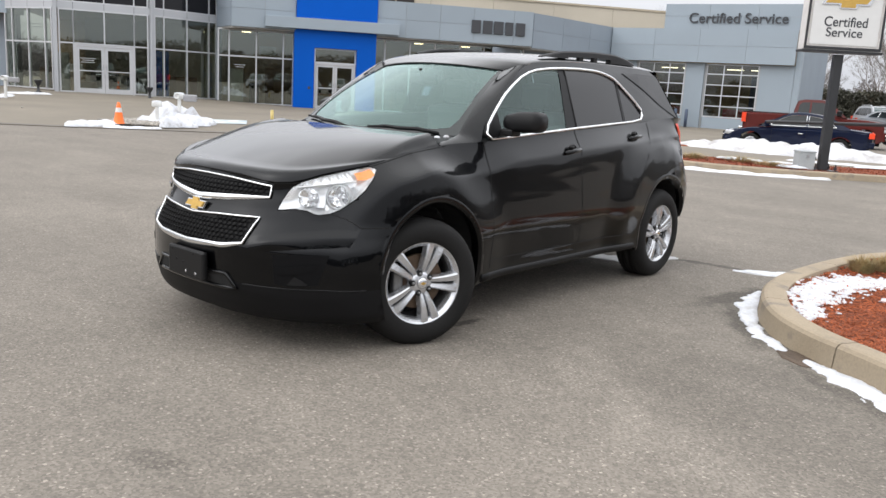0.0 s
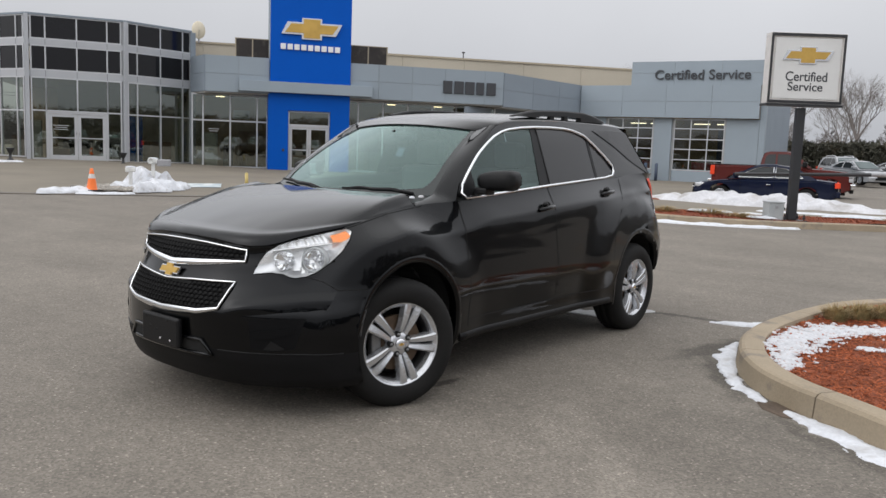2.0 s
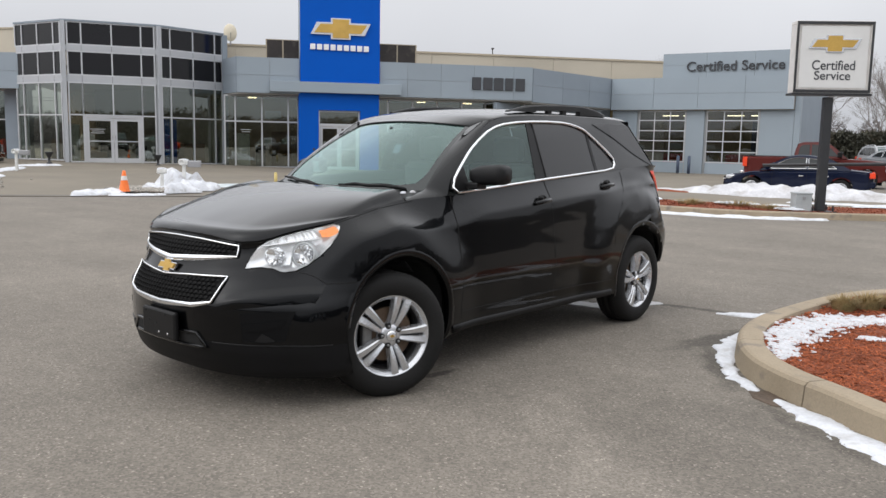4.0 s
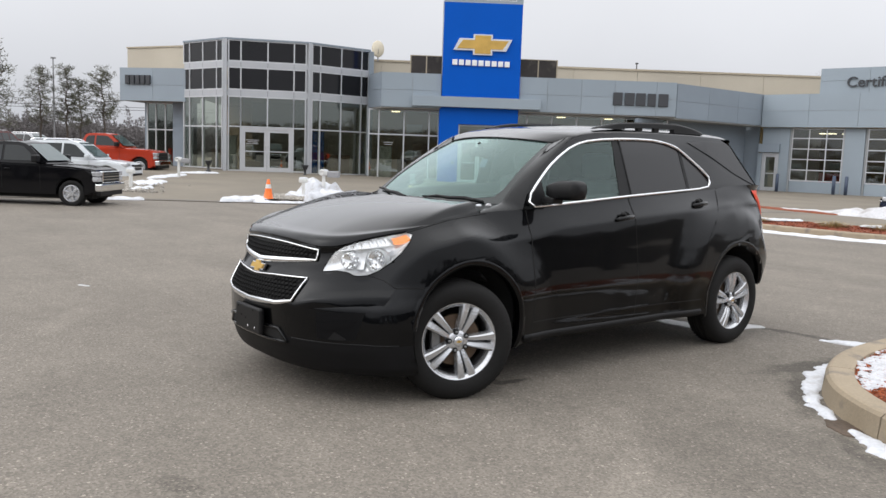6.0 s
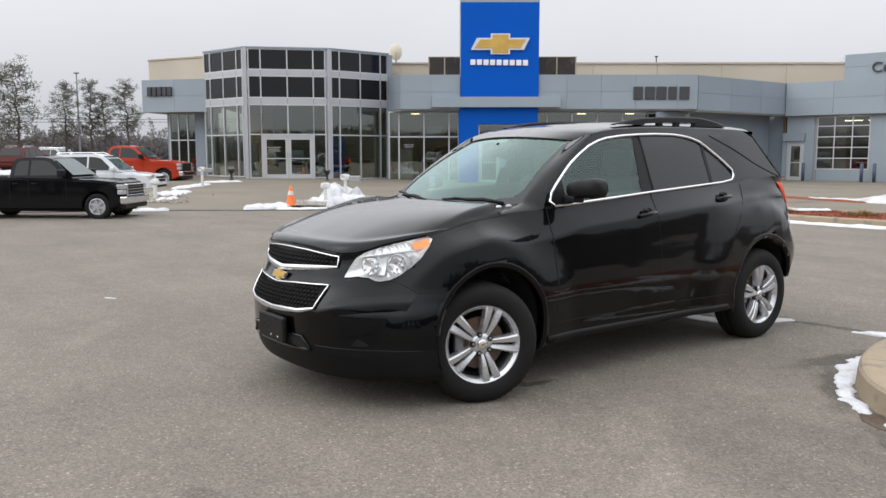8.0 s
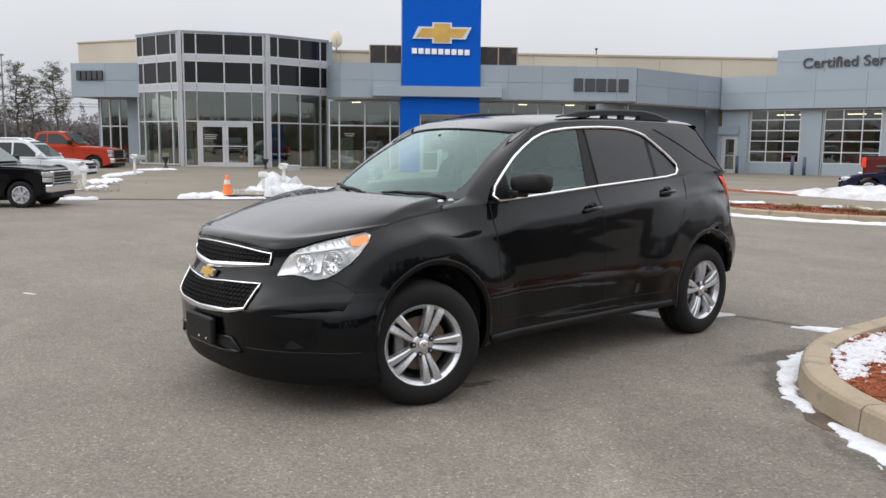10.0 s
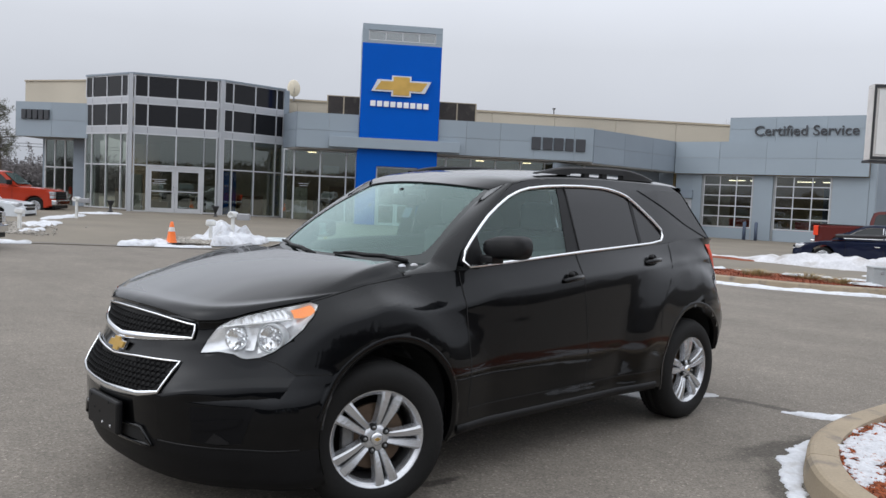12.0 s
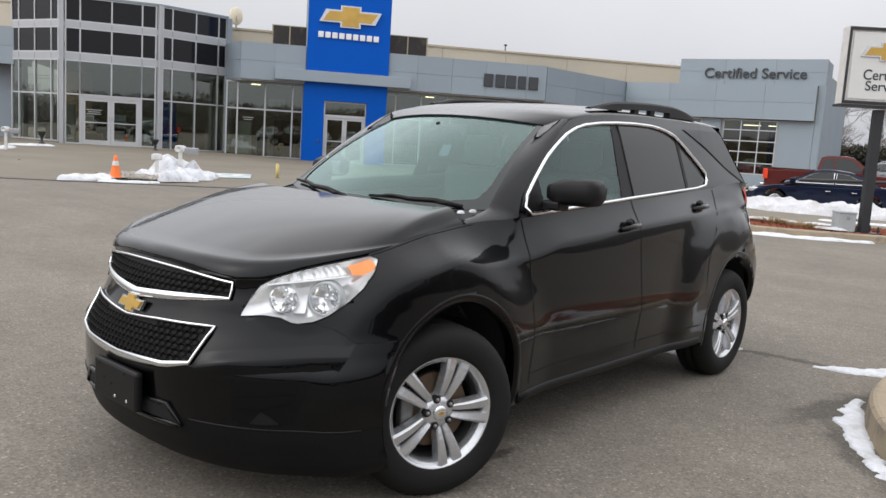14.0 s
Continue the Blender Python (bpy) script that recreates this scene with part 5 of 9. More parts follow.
def side_x(y, z):
    T = top_at("s", min(max(y, 0.60), 2.857))
    d = z - T.z
    return T.x - 0.335 * d - 0.10 * max(0, d - 0.36) ** 1.0 - 0.05 * max(0, y - 2.7)


def side_p(y, z, off=0.0):
    return Vector((side_x(y, z) + off, y, z + off * 0.3))


def cast(poly, c, a):
    """Where the ray from c at angle a leaves a closed polygon."""
    d = (math.cos(a), math.sin(a))
    best = None
    for (x0, y0), (x1, y1) in zip(poly, poly[1:] + poly[:1]):
        ex, ey = x1 - x0, y1 - y0
        den = d[0] * ey - d[1] * ex
        if abs(den) < 1e-9:
            continue
        t = ((x0 - c[0]) * ey - (y0 - c[1]) * ex) / den
        s = ((x0 - c[0]) * d[1] - (y0 - c[1]) * d[0]) / den
        if t > 0 and -1e-6 <= s <= 1 + 1e-6 and (best is None or t > best):
            best = t
    return (c[0] + d[0] * best, c[1] + d[1] * best)


def screen_p(f, t, lift=0.0):
    """A place on the windscreen: f across from -1 to 1, t from the foot to the roof."""
    lo = Vector((0.703 * f, 0.24 + 0.20 * f * f, 1.12 + 0.03 * f * f))
    hi = Vector((0.553 * f, 0.932 + 0.115 * f * f, 1.587 - 0.030 * f * f))
    bow = 0.02 * math.sin(math.pi * t) + lift
    return lo + (hi - lo) * t + Vector((0, -bow, bow))


# how the screen pillars leave the glass and come down to the doors
PILLAR_IN, PILLAR_OUT, PILLAR_REACH = Vector((0.90, -0.04, -0.10)), Vector((-0.36, -0.16, 0.88)), 0.75


def greenhouse(suv):
    belt = [(y, top_at("s", min(y, 2.857)).z) for y in np.linspace(3.3, 0.575, 30)]
    outer = ROOF_EDGE + [(float(a), float(b)) for a, b in belt]
    c = (1.65, 1.38)
    angs = [2 * math.pi * i / 120 for i in range(120)]
    inn, out = [cast(DLO, c, a) for a in angs], [cast(outer, c, a) for a in angs]
    for sd in (1, -1):
        bm = bmesh.new()
        rows = []
        for k in range(5):
            f = k / 4
            row = []
            for (y0, z0), (y1, z1) in zip(inn, out):
                p = side_p(y0 + (y1 - y0) * f, z0 + (z1 - z0) * f)
                row.append((p.x * sd, p.y, p.z))
            rows.append(row)
        grid(bm, rows, wrap=True)
        bmesh.ops.recalc_face_normals(bm, faces=bm.faces[:])
        for fc in bm.faces:
            if fc.normal.x * sd < 0:
                fc.normal_flip()
        part("side_frame", bm, "paint_black", suv, smooth=True)
        # chrome surround
        bm = bmesh.new()
        loop = [Vector(((side_x(y, z) + 0.006) * sd, y, z)) for y, z in (cast(DLO, c, 2 * math.pi * i / 160) for i in range(160))]
        tube(bm, loop, 0.0105, 6, cyc=True)
        part("window_chrome", bm, "chrome", suv, "bright chrome window surround", smooth=True)
        # glass panes and pillars
        def pane(name, y0, y1, mat, inset=0.004):
            """A pane between two leaning edges, each given as y at the belt and y at the roof."""
            bm = bmesh.new()
            rows = []
            for i in range(17):
                lo_y, hi_y = y0[0] + (y1[0] - y0[0]) * i / 16, y0[1] + (y1[1] - y0[1]) * i / 16
                lo, hi = min(p[1] for p in cast_y(DLO, lo_y)), max(p[1] for p in cast_y(DLO, hi_y))
                rows.append([((side_x(lo_y + (hi_y - lo_y) * k / 6, lo + (hi - lo) * k / 6) - inset) * sd, lo_y + (hi_y - lo_y) * k / 6, lo + (hi - lo) * k / 6) for k in range(7)])
            grid(bm, rows)
            for fc in bm.faces:
                fc.normal_update()
                if fc.normal.x * sd < 0:
                    fc.normal_flip()
            return part(name, bm, mat, suv, smooth=True)
        pane("front_side_window", (0.593, 0.593), (1.497, 1.535), "car_glass").visible_shadow = False
        pane("door_pillar", (1.497, 1.535), (1.640, 1.622), "trim_black", 0.001)
        pane("rear_side_window", (1.640, 1.622), (2.325, 2.305), "privacy")
        pane("window_divider", (2.325, 2.305), (2.360, 2.340), "trim_black", 0.001)
        pane("rear_vent_window", (2.360, 2.340), (2.636, 2.636), "privacy")
        bm = bmesh.new()
        rod(bm, ((side_x(1.628, 1.20) + 0.0015) * sd, 1.628, 1.200), ((side_x(1.604, 1.60) + 0.0015) * sd, 1.604, 1.607), 0.003, seg=6)
        part("door_gap", bm, "gap", suv)
        bm = bmesh.new()
        top = [(2.45, 1.616), (2.7, 1.620), (3.02, 1.620), (3.10, 1.535), (3.20, 1.42), (3.33, 1.284)]
        low = [(2.45, 1.613), (2.482, 1.602), (2.73, 1.509), (3.009, 1.386), (3.20, 1.322), (3.33, 1.281)]
        rows = []
        for i in range(19):
            y = 2.45 + 0.88 * i / 18
            z1 = float(np.interp(y, [q[0] for q in top], [q[1] for q in top]))
            z0 = min(z1, float(np.interp(y, [q[0] for q in low], [q[1] for q in low])))
            rows.append([((side_x(y, z0 + (z1 - z0) * k / 4) + 0.006) * sd, y, z0 + (z1 - z0) * k / 4) for k in range(5)])
        grid(bm, rows)
        bmesh.ops.recalc_face_normals(bm, faces=bm.faces[:])
        part("quarter_window", bm, "privacy", suv)
        # screen pillar between windscreen and door
        bm = bmesh.new()
        rows = []
        for i in range(13):
            t = i / 12
            w = screen_p(1.0, 0.075 + 0.925 * t, 0.004)
            y = 0.545 + 0.585 * t
            z = flow([p[0] for p in ROOF_EDGE], [p[1] for p in ROOF_EDGE], y)
            e = side_p(y, z)
            # leave the screen level with it, roll over and come down in the plane of the door
            inner, outer = PILLAR_IN, PILLAR_OUT
            reach = (e - w).length * PILLAR_REACH
            row = []
            for k in range(9):
                h = k / 8
                p = w * (1 + 2 * h) * (1 - h) ** 2 + e * h * h * (3 - 2 * h) + inner * reach * h * (1 - h) ** 2 + outer * reach * h * h * (1 - h)
                row.append((p.x * sd, p.y, p.z))
            rows.append(row)
        grid(bm, rows)
        bmesh.ops.recalc_face_normals(bm, faces=bm.faces[:])
        for fc in bm.faces:
            if fc.normal.x * sd < 0:
                fc.normal_flip()
        part("screen_pillar", bm, "paint_black", suv, smooth=True)
        # fender cap that fills up from the flank to the foot of the screen
        bm = bmesh.new()
        rows = []
        for i in range(11):
            t = i / 10
            foot = side_p(0.545, flow([p[0] for p in ROOF_EDGE], [p[1] for p in ROOF_EDGE], 0.545))
            e = top_at("s", 0.235 + 0.335 * t).lerp(foot, smooth01((t - 0.75) / 0.25))
            w = Vector((0.722, 0.238, 1.112)).lerp(Vector((0.708, 0.40, 1.146)), min(1, t / 0.55)) if t < 0.55 else screen_p(1.0, 0.075 * (t - 0.55) / 0.45, 0.004)
            join = smooth01((t - 0.45) / 0.55)
            reach = (e - w).length * (0.8 + (PILLAR_REACH - 0.8) * join)
            inner, outer = Vector((0.80, -0.30, 0.10)).lerp(PILLAR_IN, join), Vector((-0.60, 0.0, 0.60)).lerp(PILLAR_OUT, join)
            row = []
            for k in range(9):
                h = k / 8
                p = w * (1 + 2 * h) * (1 - h) ** 2 + e * h * h * (3 - 2 * h) + inner * reach * h * (1 - h) ** 2 + outer * reach * h * h * (1 - h)
                row.append((p.x * sd, p.y, p.z))
            rows.append(row)
        grid(bm, rows)
        bmesh.ops.recalc_face_normals(bm, faces=bm.faces[:])
        for fc in bm.faces:
            if fc.normal.z < 0:
                fc.normal_flip()
        part("fender_cap", bm, "paint_black", suv, smooth=True)
    # roof
    CROWN = [-1, -0.994, -0.98, -0.955, -0.92, -0.87, -0.8, -0.65, -0.45, -0.22, 0, 0.22, 0.45, 0.65, 0.8, 0.87, 0.92, 0.955, 0.98, 0.994, 1]
    rows = []
    for i in range(25):
        t = i / 24
        y = 1.13 + (3.02 - 1.13) * t
        z = flow([p[0] for p in ROOF_EDGE], [p[1] for p in ROOF_EDGE], y)
        xe = side_x(y, z)
        row = []
        for f in CROWN:
            yy = y - (0.083 * (1 - f * f)) * (1 - t) ** 2 + 0.10 * (1 - f * f) * t ** 4
            row.append((xe * f, yy, z + 0.056 * (1 - abs(f) ** 2.6) ** 0.6 - 0.030 * (1 - f * f) * (1 - t) ** 6))
        rows.append(row)
    # header down to the windscreen
    head = [(0.555 * f, 0.932 + 0.115 * f * f, 1.590 - 0.030 * f * f) for f in CROWN]
    bm = bmesh.new()
    grid(bm, [head] + rows)
    bmesh.ops.recalc_face_normals(bm, faces=bm.faces[:])
    part("roof", bm, "paint_black", suv, smooth=True)
    # windscreen
    rows = []
    for i in range(11):
        t = i / 10
        row = []
        for k in range(-10, 11):
            f = k / 10
            p = screen_p(f, t)
            row.append((p.x, p.y, p.z))
        rows.append(row)
    bm = bmesh.new()
    grid(bm, rows)
    bmesh.ops.recalc_face_normals(bm, faces=bm.faces[:])
    for fc in bm.faces:
        if fc.normal.y > 0:
            fc.normal_flip()
    part("windscreen", bm, "screen_glass", suv, "pale green reflective windscreen", smooth=True).visible_shadow = False
    bm = bmesh.new()
    tube(bm, [(0.553 * f, 0.927 + 0.115 * f * f, 1.590 - 0.030 * f * f) for f in np.linspace(-1, 1, 21)], 0.005, 6)
    part("windscreen_seal", bm, "gap", suv, smooth=True)
    bm = bmesh.new()
    grid(bm, [[tuple(screen_p(f, t * (1 + 0.5 * f ** 4), 0.003)) for f in np.linspace(-0.97, 0.97, 25)] for t in (0.0, 0.025, 0.05, 0.07)])
    part("windscreen_border", bm, "frit", suv, "dark printed border along the foot of the windscreen", smooth=True)
    for sd in (1, -1):
        bm = bmesh.new()
        grid(bm, [[tuple(screen_p(sd * (1.0 - (0.05 + 0.22 * math.exp(-t / 0.07)) * k / 4), t, 0.003)) for k in range(5)] for t in np.linspace(0, 1, 31)])
        part("windscreen_border", bm, "frit", suv, "dark printed border along the side of the windscreen", smooth=True)
    # tail: glass, spoiler
    rows = []
    for t in np.linspace(0, 1, 6):
        rows.append([(f * (0.60 + 0.10 * t), 3.16 + (3.50 - 3.16) * t - 0.13 * f * f, 1.60 - 0.36 * t) for f in np.linspace(-1, 1, 11)])
    bm = bmesh.new()
    grid(bm, rows)
    part("tailgate_window", bm, "privacy", suv, smooth=True)
    rows = []
    for f in np.linspace(-1, 1, 13):
        x = 0.60 * f
        rows.append([(x, 2.98, 1.655 + 0.045 * (1 - f * f)), (x, 3.20 - 0.10 * f * f, 1.655 + 0.03 * (1 - f * f)), (x, 3.23 - 0.11 * f * f, 1.635 + 0.02 * (1 - f * f)), (x, 3.12 - 0.08 * f * f, 1.60)])
    bm = bmesh.new()
    grid(bm, rows)
    part("spoiler", bm, "paint_black", suv, smooth=True)
    # pillar from quarter window to tailgate
    for sd in (1, -1):
        bm = bmesh.new()
        rows = []
        for t in np.linspace(0, 1, 7):
            y, z = 3.05 + 0.31 * t, 1.640 - 0.355 * t
            e = side_p(y, z)
            w = Vector((0.60 + 0.10 * t, 3.03 + 0.34 * t, 1.60 - 0.36 * t))
            rows.append([(e.x * sd, e.y, e.z), (w.x * sd, w.y + 0.02, w.z)])
        grid(bm, rows)
        part("tail_pillar", bm, "paint_black", suv, smooth=True)
    # roof rails
    for sd in (1, -1):
        rail = new("roof_rail")
        rail.parent = suv
        # one solid casting with three slots under its bar
        top = [(1.42, 1.682), (1.50, 1.697), (1.58, 1.713), (1.72, 1.731), (1.98, 1.745), (2.20, 1.751), (2.36, 1.751), (2.55, 1.734), (2.72, 1.700)]
        for name, y0, y1, slot in (("rail_foot", 1.42, 1.74, 0), ("rail_bar", 1.74, 2.34, 1), ("rail_foot", 2.34, 2.72, 0)):
            bm = bmesh.new()
            rows = []
            for y in np.linspace(y0, y1, 11):
                zt = flow([q[0] for q in top], [q[1] for q in top], float(y))
                zb = zt - 0.044 if slot else min(zt - 0.004, 1.680)
                rows.append([((0.578 + dx) * sd, y, z) for dx, z in ((-0.021, zb), (-0.019, zt - 0.010), (-0.009, zt), (0.009, zt), (0.019, zt - 0.010), (0.023, zb))])
            vs = grid(bm, rows, wrap=True)
            bm.faces.new(vs[0])
            bm.faces.new(vs[-1])
            bmesh.ops.recalc_face_normals(bm, faces=bm.faces[:])
            part(name, bm, "trim_black", rail)
        for y in (1.90, 2.10):
            bm = bmesh.new()
            box(bm, 0.563 * sd if sd > 0 else -0.593, 0.593 * sd if sd > 0 else -0.563, y, y + 0.06, 1.668, 1.715, 0.006)
            part("rail_foot", bm, "trim_black", rail)


def cast_y(poly, y):
    out = []
    for (x0, y0), (x1, y1) in zip(poly, poly[1:] + poly[:1]):
        if (x0 - y) * (x1 - y) <= 0 and abs(x1 - x0) > 1e-9:
            out.append((y, y0 + (y1 - y0) * (y - x0) / (x1 - x0)))
    return out


def loop_sheet(bm, pts, place, off, thick=0.0):
    """A filled patch on the nose from an outline of (x, z)."""
    vs = [bm.verts.new(place(x, z, off)) for x, z in pts]
    f = bm.faces.new(vs)
    bmesh.ops.triangulate(bm, faces=[f])


def dense(pts, step=0.04):
    out = []
    for (a, b), (c, d) in zip(pts, pts[1:] + pts[:1]):
        n = max(1, int(math.hypot(c - a, d - b) / step))
        out += [(a + (c - a) * i / n, b + (d - b) * i / n) for i in range(n)]
    return out


def strip_sheet(bm, top, bottom, off, n=24):
    """A patch on the nose between two lines given as (x, z) rows over the same x range."""
    x0, x1 = top[0][0], top[-1][0]
    rows = []
    for i in range(n + 1):
        f = i / n
        xt = x0 + (x1 - x0) * f
        xb = bottom[0][0] + (bottom[-1][0] - bottom[0][0]) * f
        zt = float(np.interp(xt, [p[0] for p in top], [p[1] for p in top]))
        zb = float(np.interp(xb, [p[0] for p in bottom], [p[1] for p in bottom]))
        rows.append([nose(xt + (xb - xt) * k / 4, zt + (zb - zt) * k / 4, off) for k in range(5)])
    grid(bm, rows)


def grille(suv, name, top, bottom, heavy):
    g = new(name)
    g.parent = suv
    g["label"] = "black honeycomb grille in a chrome frame"
    bm = bmesh.new()
    strip_sheet(bm, top, bottom, 0.002)
    bmesh.ops.recalc_face_normals(bm, faces=bm.faces[:])
    part("grille_backing", bm, "gap", g)
    # honeycomb webs
    bm = bmesh.new()
    x0, x1 = min(p[0] for p in top + bottom), max(p[0] for p in top + bottom)
    step, r = 0.030, 0.0125
    zmin, zmax = min(p[1] for p in bottom), max(p[1] for p in top)
    row, z = 0, zmin
    tx, tz = [p[0] for p in top], [p[1] for p in top]
    bx, bz = [p[0] for p in bottom], [p[1] for p in bottom]
    while z < zmax:
        x = x0 + (step / 2 if row % 2 else 0)
        while x < x1:
            if np.interp(x, bx, bz) + 0.012 < z < np.interp(x, tx, tz) - 0.012 and bx[0] + 0.012 < x < bx[-1] - 0.012:
                ring_o, ring_i = [], []
                for k in range(6):
                    a = math.pi / 6 + k * math.pi / 3
                    cx, cz = math.cos(a) * 1.12, math.sin(a) * 0.80
                    ring_o.append(bm.verts.new(nose(x + cx * (r + 0.003), z + cz * (r + 0.003), 0.008)))
                    ring_i.append(bm.verts.new(nose(x + cx * r * 0.72, z + cz * r * 0.72, 0.003)))
                for k in range(6):
                    bm.faces.new((ring_o[k], ring_o[(k + 1) % 6], ring_i[(k + 1) % 6], ring_i[k]))
            x += step
        z += step * 0.72
        row += 1
    part("grille_mesh", bm, "bezel", g)
    # chrome frame
    loop = dense(top + bottom[::-1], 0.03)
    bm = bmesh.new()
    tube(bm, [nose(x, z, 0.010) for x, z in loop], 0.0058, 8, cyc=True)
    part("grille_frame", bm, "chrome", g, smooth=True)
    bm = bmesh.new()
    n = 32
    rows = []
    for i in range(n + 1):
        f = i / n
        x = bottom[0][0] + (bottom[-1][0] - bottom[0][0]) * f
        zb = float(np.interp(x, bx, bz))
        w = heavy * (0.35 + 0.65 * (1 - abs(2 * f - 1) ** 2))
        rows.append([nose(x, zb + w * 0.5, 0.010), nose(x, zb + w * 0.1, 0.017), nose(x, zb - w * 0.5, 0.012), nose(x, zb - w * 0.65, 0.002)])
    grid(bm, rows)
    bmesh.ops.recalc_face_normals(bm, faces=bm.faces[:])
    part("grille_lower_bar", bm, "chrome", g, smooth=True)


def headlamp(suv, sd):
    lamp = new("headlamp")
    lamp.parent = suv
    lamp["label"] = "clear headlamp with silver bowls and an amber corner"

    def at(u, z, off):
        p = skin_off("f", u, z, off)
        return Vector((p.x * sd, p.y, p.z))
    cu = sum(p[0] for p in LAMP) / len(LAMP)
    cz = sum(p[1] for p in LAMP) / len(LAMP)

    def dome(name, base, rise, mat, shrink=1.0):
        bm = bmesh.new()
        rows = []
        for k in range(9):
            f = k / 8
            row = []
            for i, (u, z) in enumerate(LAMP):
                uu, zz = cu + (u - cu) * f * shrink, cz + (z - cz) * f * shrink
                row.append(at(uu, zz, base + rise * math.cos(f * math.pi / 2) ** (0.45 if rise < 0 else 0.8) if f < 1 else (0.003 if rise < 0 else 0.004)))
            rows.append(row)
        grid(bm, rows, wrap=True)
        bmesh.ops.remove_doubles(bm, verts=bm.verts[:], dist=1e-6)
        bmesh.ops.recalc_face_normals(bm, faces=bm.faces[:])
        return part(name, bm, mat, lamp, smooth=True)
    dome("lamp_bucket", 0.004, -0.062, "lamp_silver")
    dome("lens", 0.012, 0.014, "lamp_lens").visible_shadow = False
    # frosted collar round the outer bowl, then the two faceted bowls
    for u, z, r, wide, depth in ((42.6, 0.838, 0.050, 1.18, 0.036), (52.6, 0.845, 0.056, 1.0, 0.042)):
        c = at(u, z, -0.012)
        n = (at(u, z, 0.02) - at(u, z, 0.0)).normalized()
        fwd = (n + Vector((0, -0.55, 0))).normalized()
        q = fwd.to_track_quat("Z", "Y").to_matrix().to_4x4() @ Matrix.Diagonal((wide, 1, 1, 1))
        bm = bmesh.new()
        if wide == 1.0:
            lathe(bm, [(r * 1.30, -0.035), (r * 1.22, -0.004), (r * 1.10, 0.006), (r * 1.02, 0.006), (r * 0.98, -0.004)], 36)
            bmesh.ops.recalc_face_normals(bm, faces=bm.faces[:])
            bmesh.ops.transform(bm, matrix=Matrix.Translation(c) @ q, verts=bm.verts[:])
            part("bowl_collar", bm, "frosted", lamp, smooth=True)
            bm = bmesh.new()
        rings = []
        for rr, h, wob in ((1.0, 0.002, 0.0), (0.94, -0.006, 0.002), (0.78, -0.45 * depth, 0.005), (0.55, -0.75 * depth, 0.007), (0.30, -depth, 0.005), (0.15, -depth - 0.001, 0.0)):
            rings.append([(r * rr * math.cos(2 * math.pi * k / 40), r * rr * math.sin(2 * math.pi * k / 40), h + wob * (1 if (k // 5) % 2 else -1)) for k in range(40)])
        grid(bm, rings, wrap=True)
        bmesh.ops.recalc_face_normals(bm, faces=bm.faces[:])
        bmesh.ops.transform(bm, matrix=Matrix.Translation(c) @ q, verts=bm.verts[:])
        part("reflector_bowl", bm, "chrome", lamp)
        bm = bmesh.new()
        lathe(bm, [(r * 0.16, -depth), (r * 0.16, -0.016), (r * 0.1, -0.010), (0.001, -0.009)], 16)
        bmesh.ops.transform(bm, matrix=Matrix.Translation(c) @ q, verts=bm.verts[:])
        part("bulb_shield", bm, "alloy", lamp, smooth=True)
    # bright web between the bowls
    bm = bmesh.new()
    grid(bm, [[at(u, 0.790 + (0.884 + 0.004 * (u - 46) - 0.790) * k / 4, -0.026 + 0.006 * math.cos(k * 1.5)) for k in range(5)] for u in (45.6, 46.6, 47.6, 48.4)])
    part("bowl_web", bm, "lamp_silver", lamp, smooth=True)
    bm = bmesh.new()
    rows = [[at(u, z0 + (z1 - z0) * k / 3, 0.005) for k in range(4)] for u, z0, z1 in ((58.4, 0.929, 0.962), (61.0, 0.930, 0.969), (63.3, 0.941, 0.976), (64.8, 0.952, 0.981), (65.6, 0.962, 0.984))]
    grid(bm, rows)
    bmesh.ops.recalc_face_normals(bm, faces=bm.faces[:])
    part("amber_marker", bm, "amber", lamp, "bright amber side marker")
    # ribbed turn signal strip along the upper edge
    bm = bmesh.new()
    rows = []
    for i in range(25):
        u = 39.0 + 18.5 * i / 24
        zt, zb = float(np.interp(u, [p[0] for p in LAMP[:9]], [p[1] for p in LAMP[:9]])) - 0.008, 0.886 + 0.040 * (u - 38.7) / 18.4
        rows.append([at(u, zb + (zt - zb) * k / 4, -0.012 + 0.004 * (1 if (i // 2) % 2 else -1) + 0.012 * (k == 0)) for k in range(5)])
    grid(bm, rows)
    part("signal_strip", bm, "lamp_silver", lamp)
    bm = bmesh.new()
    tube(bm, [at(38.4 + 19.5 * i / 8, 0.884 + 0.042 * i / 8, 0.002) for i in range(9)], 0.0035, 6)
    part("signal_shelf", bm, "white_letter", lamp, smooth=True)
    bm = bmesh.new()
    tube(bm, [at(u, z, 0.002) for u, z in LAMP], 0.003, 6, cyc=True)
    part("lamp_edge", bm, "gap", lamp)


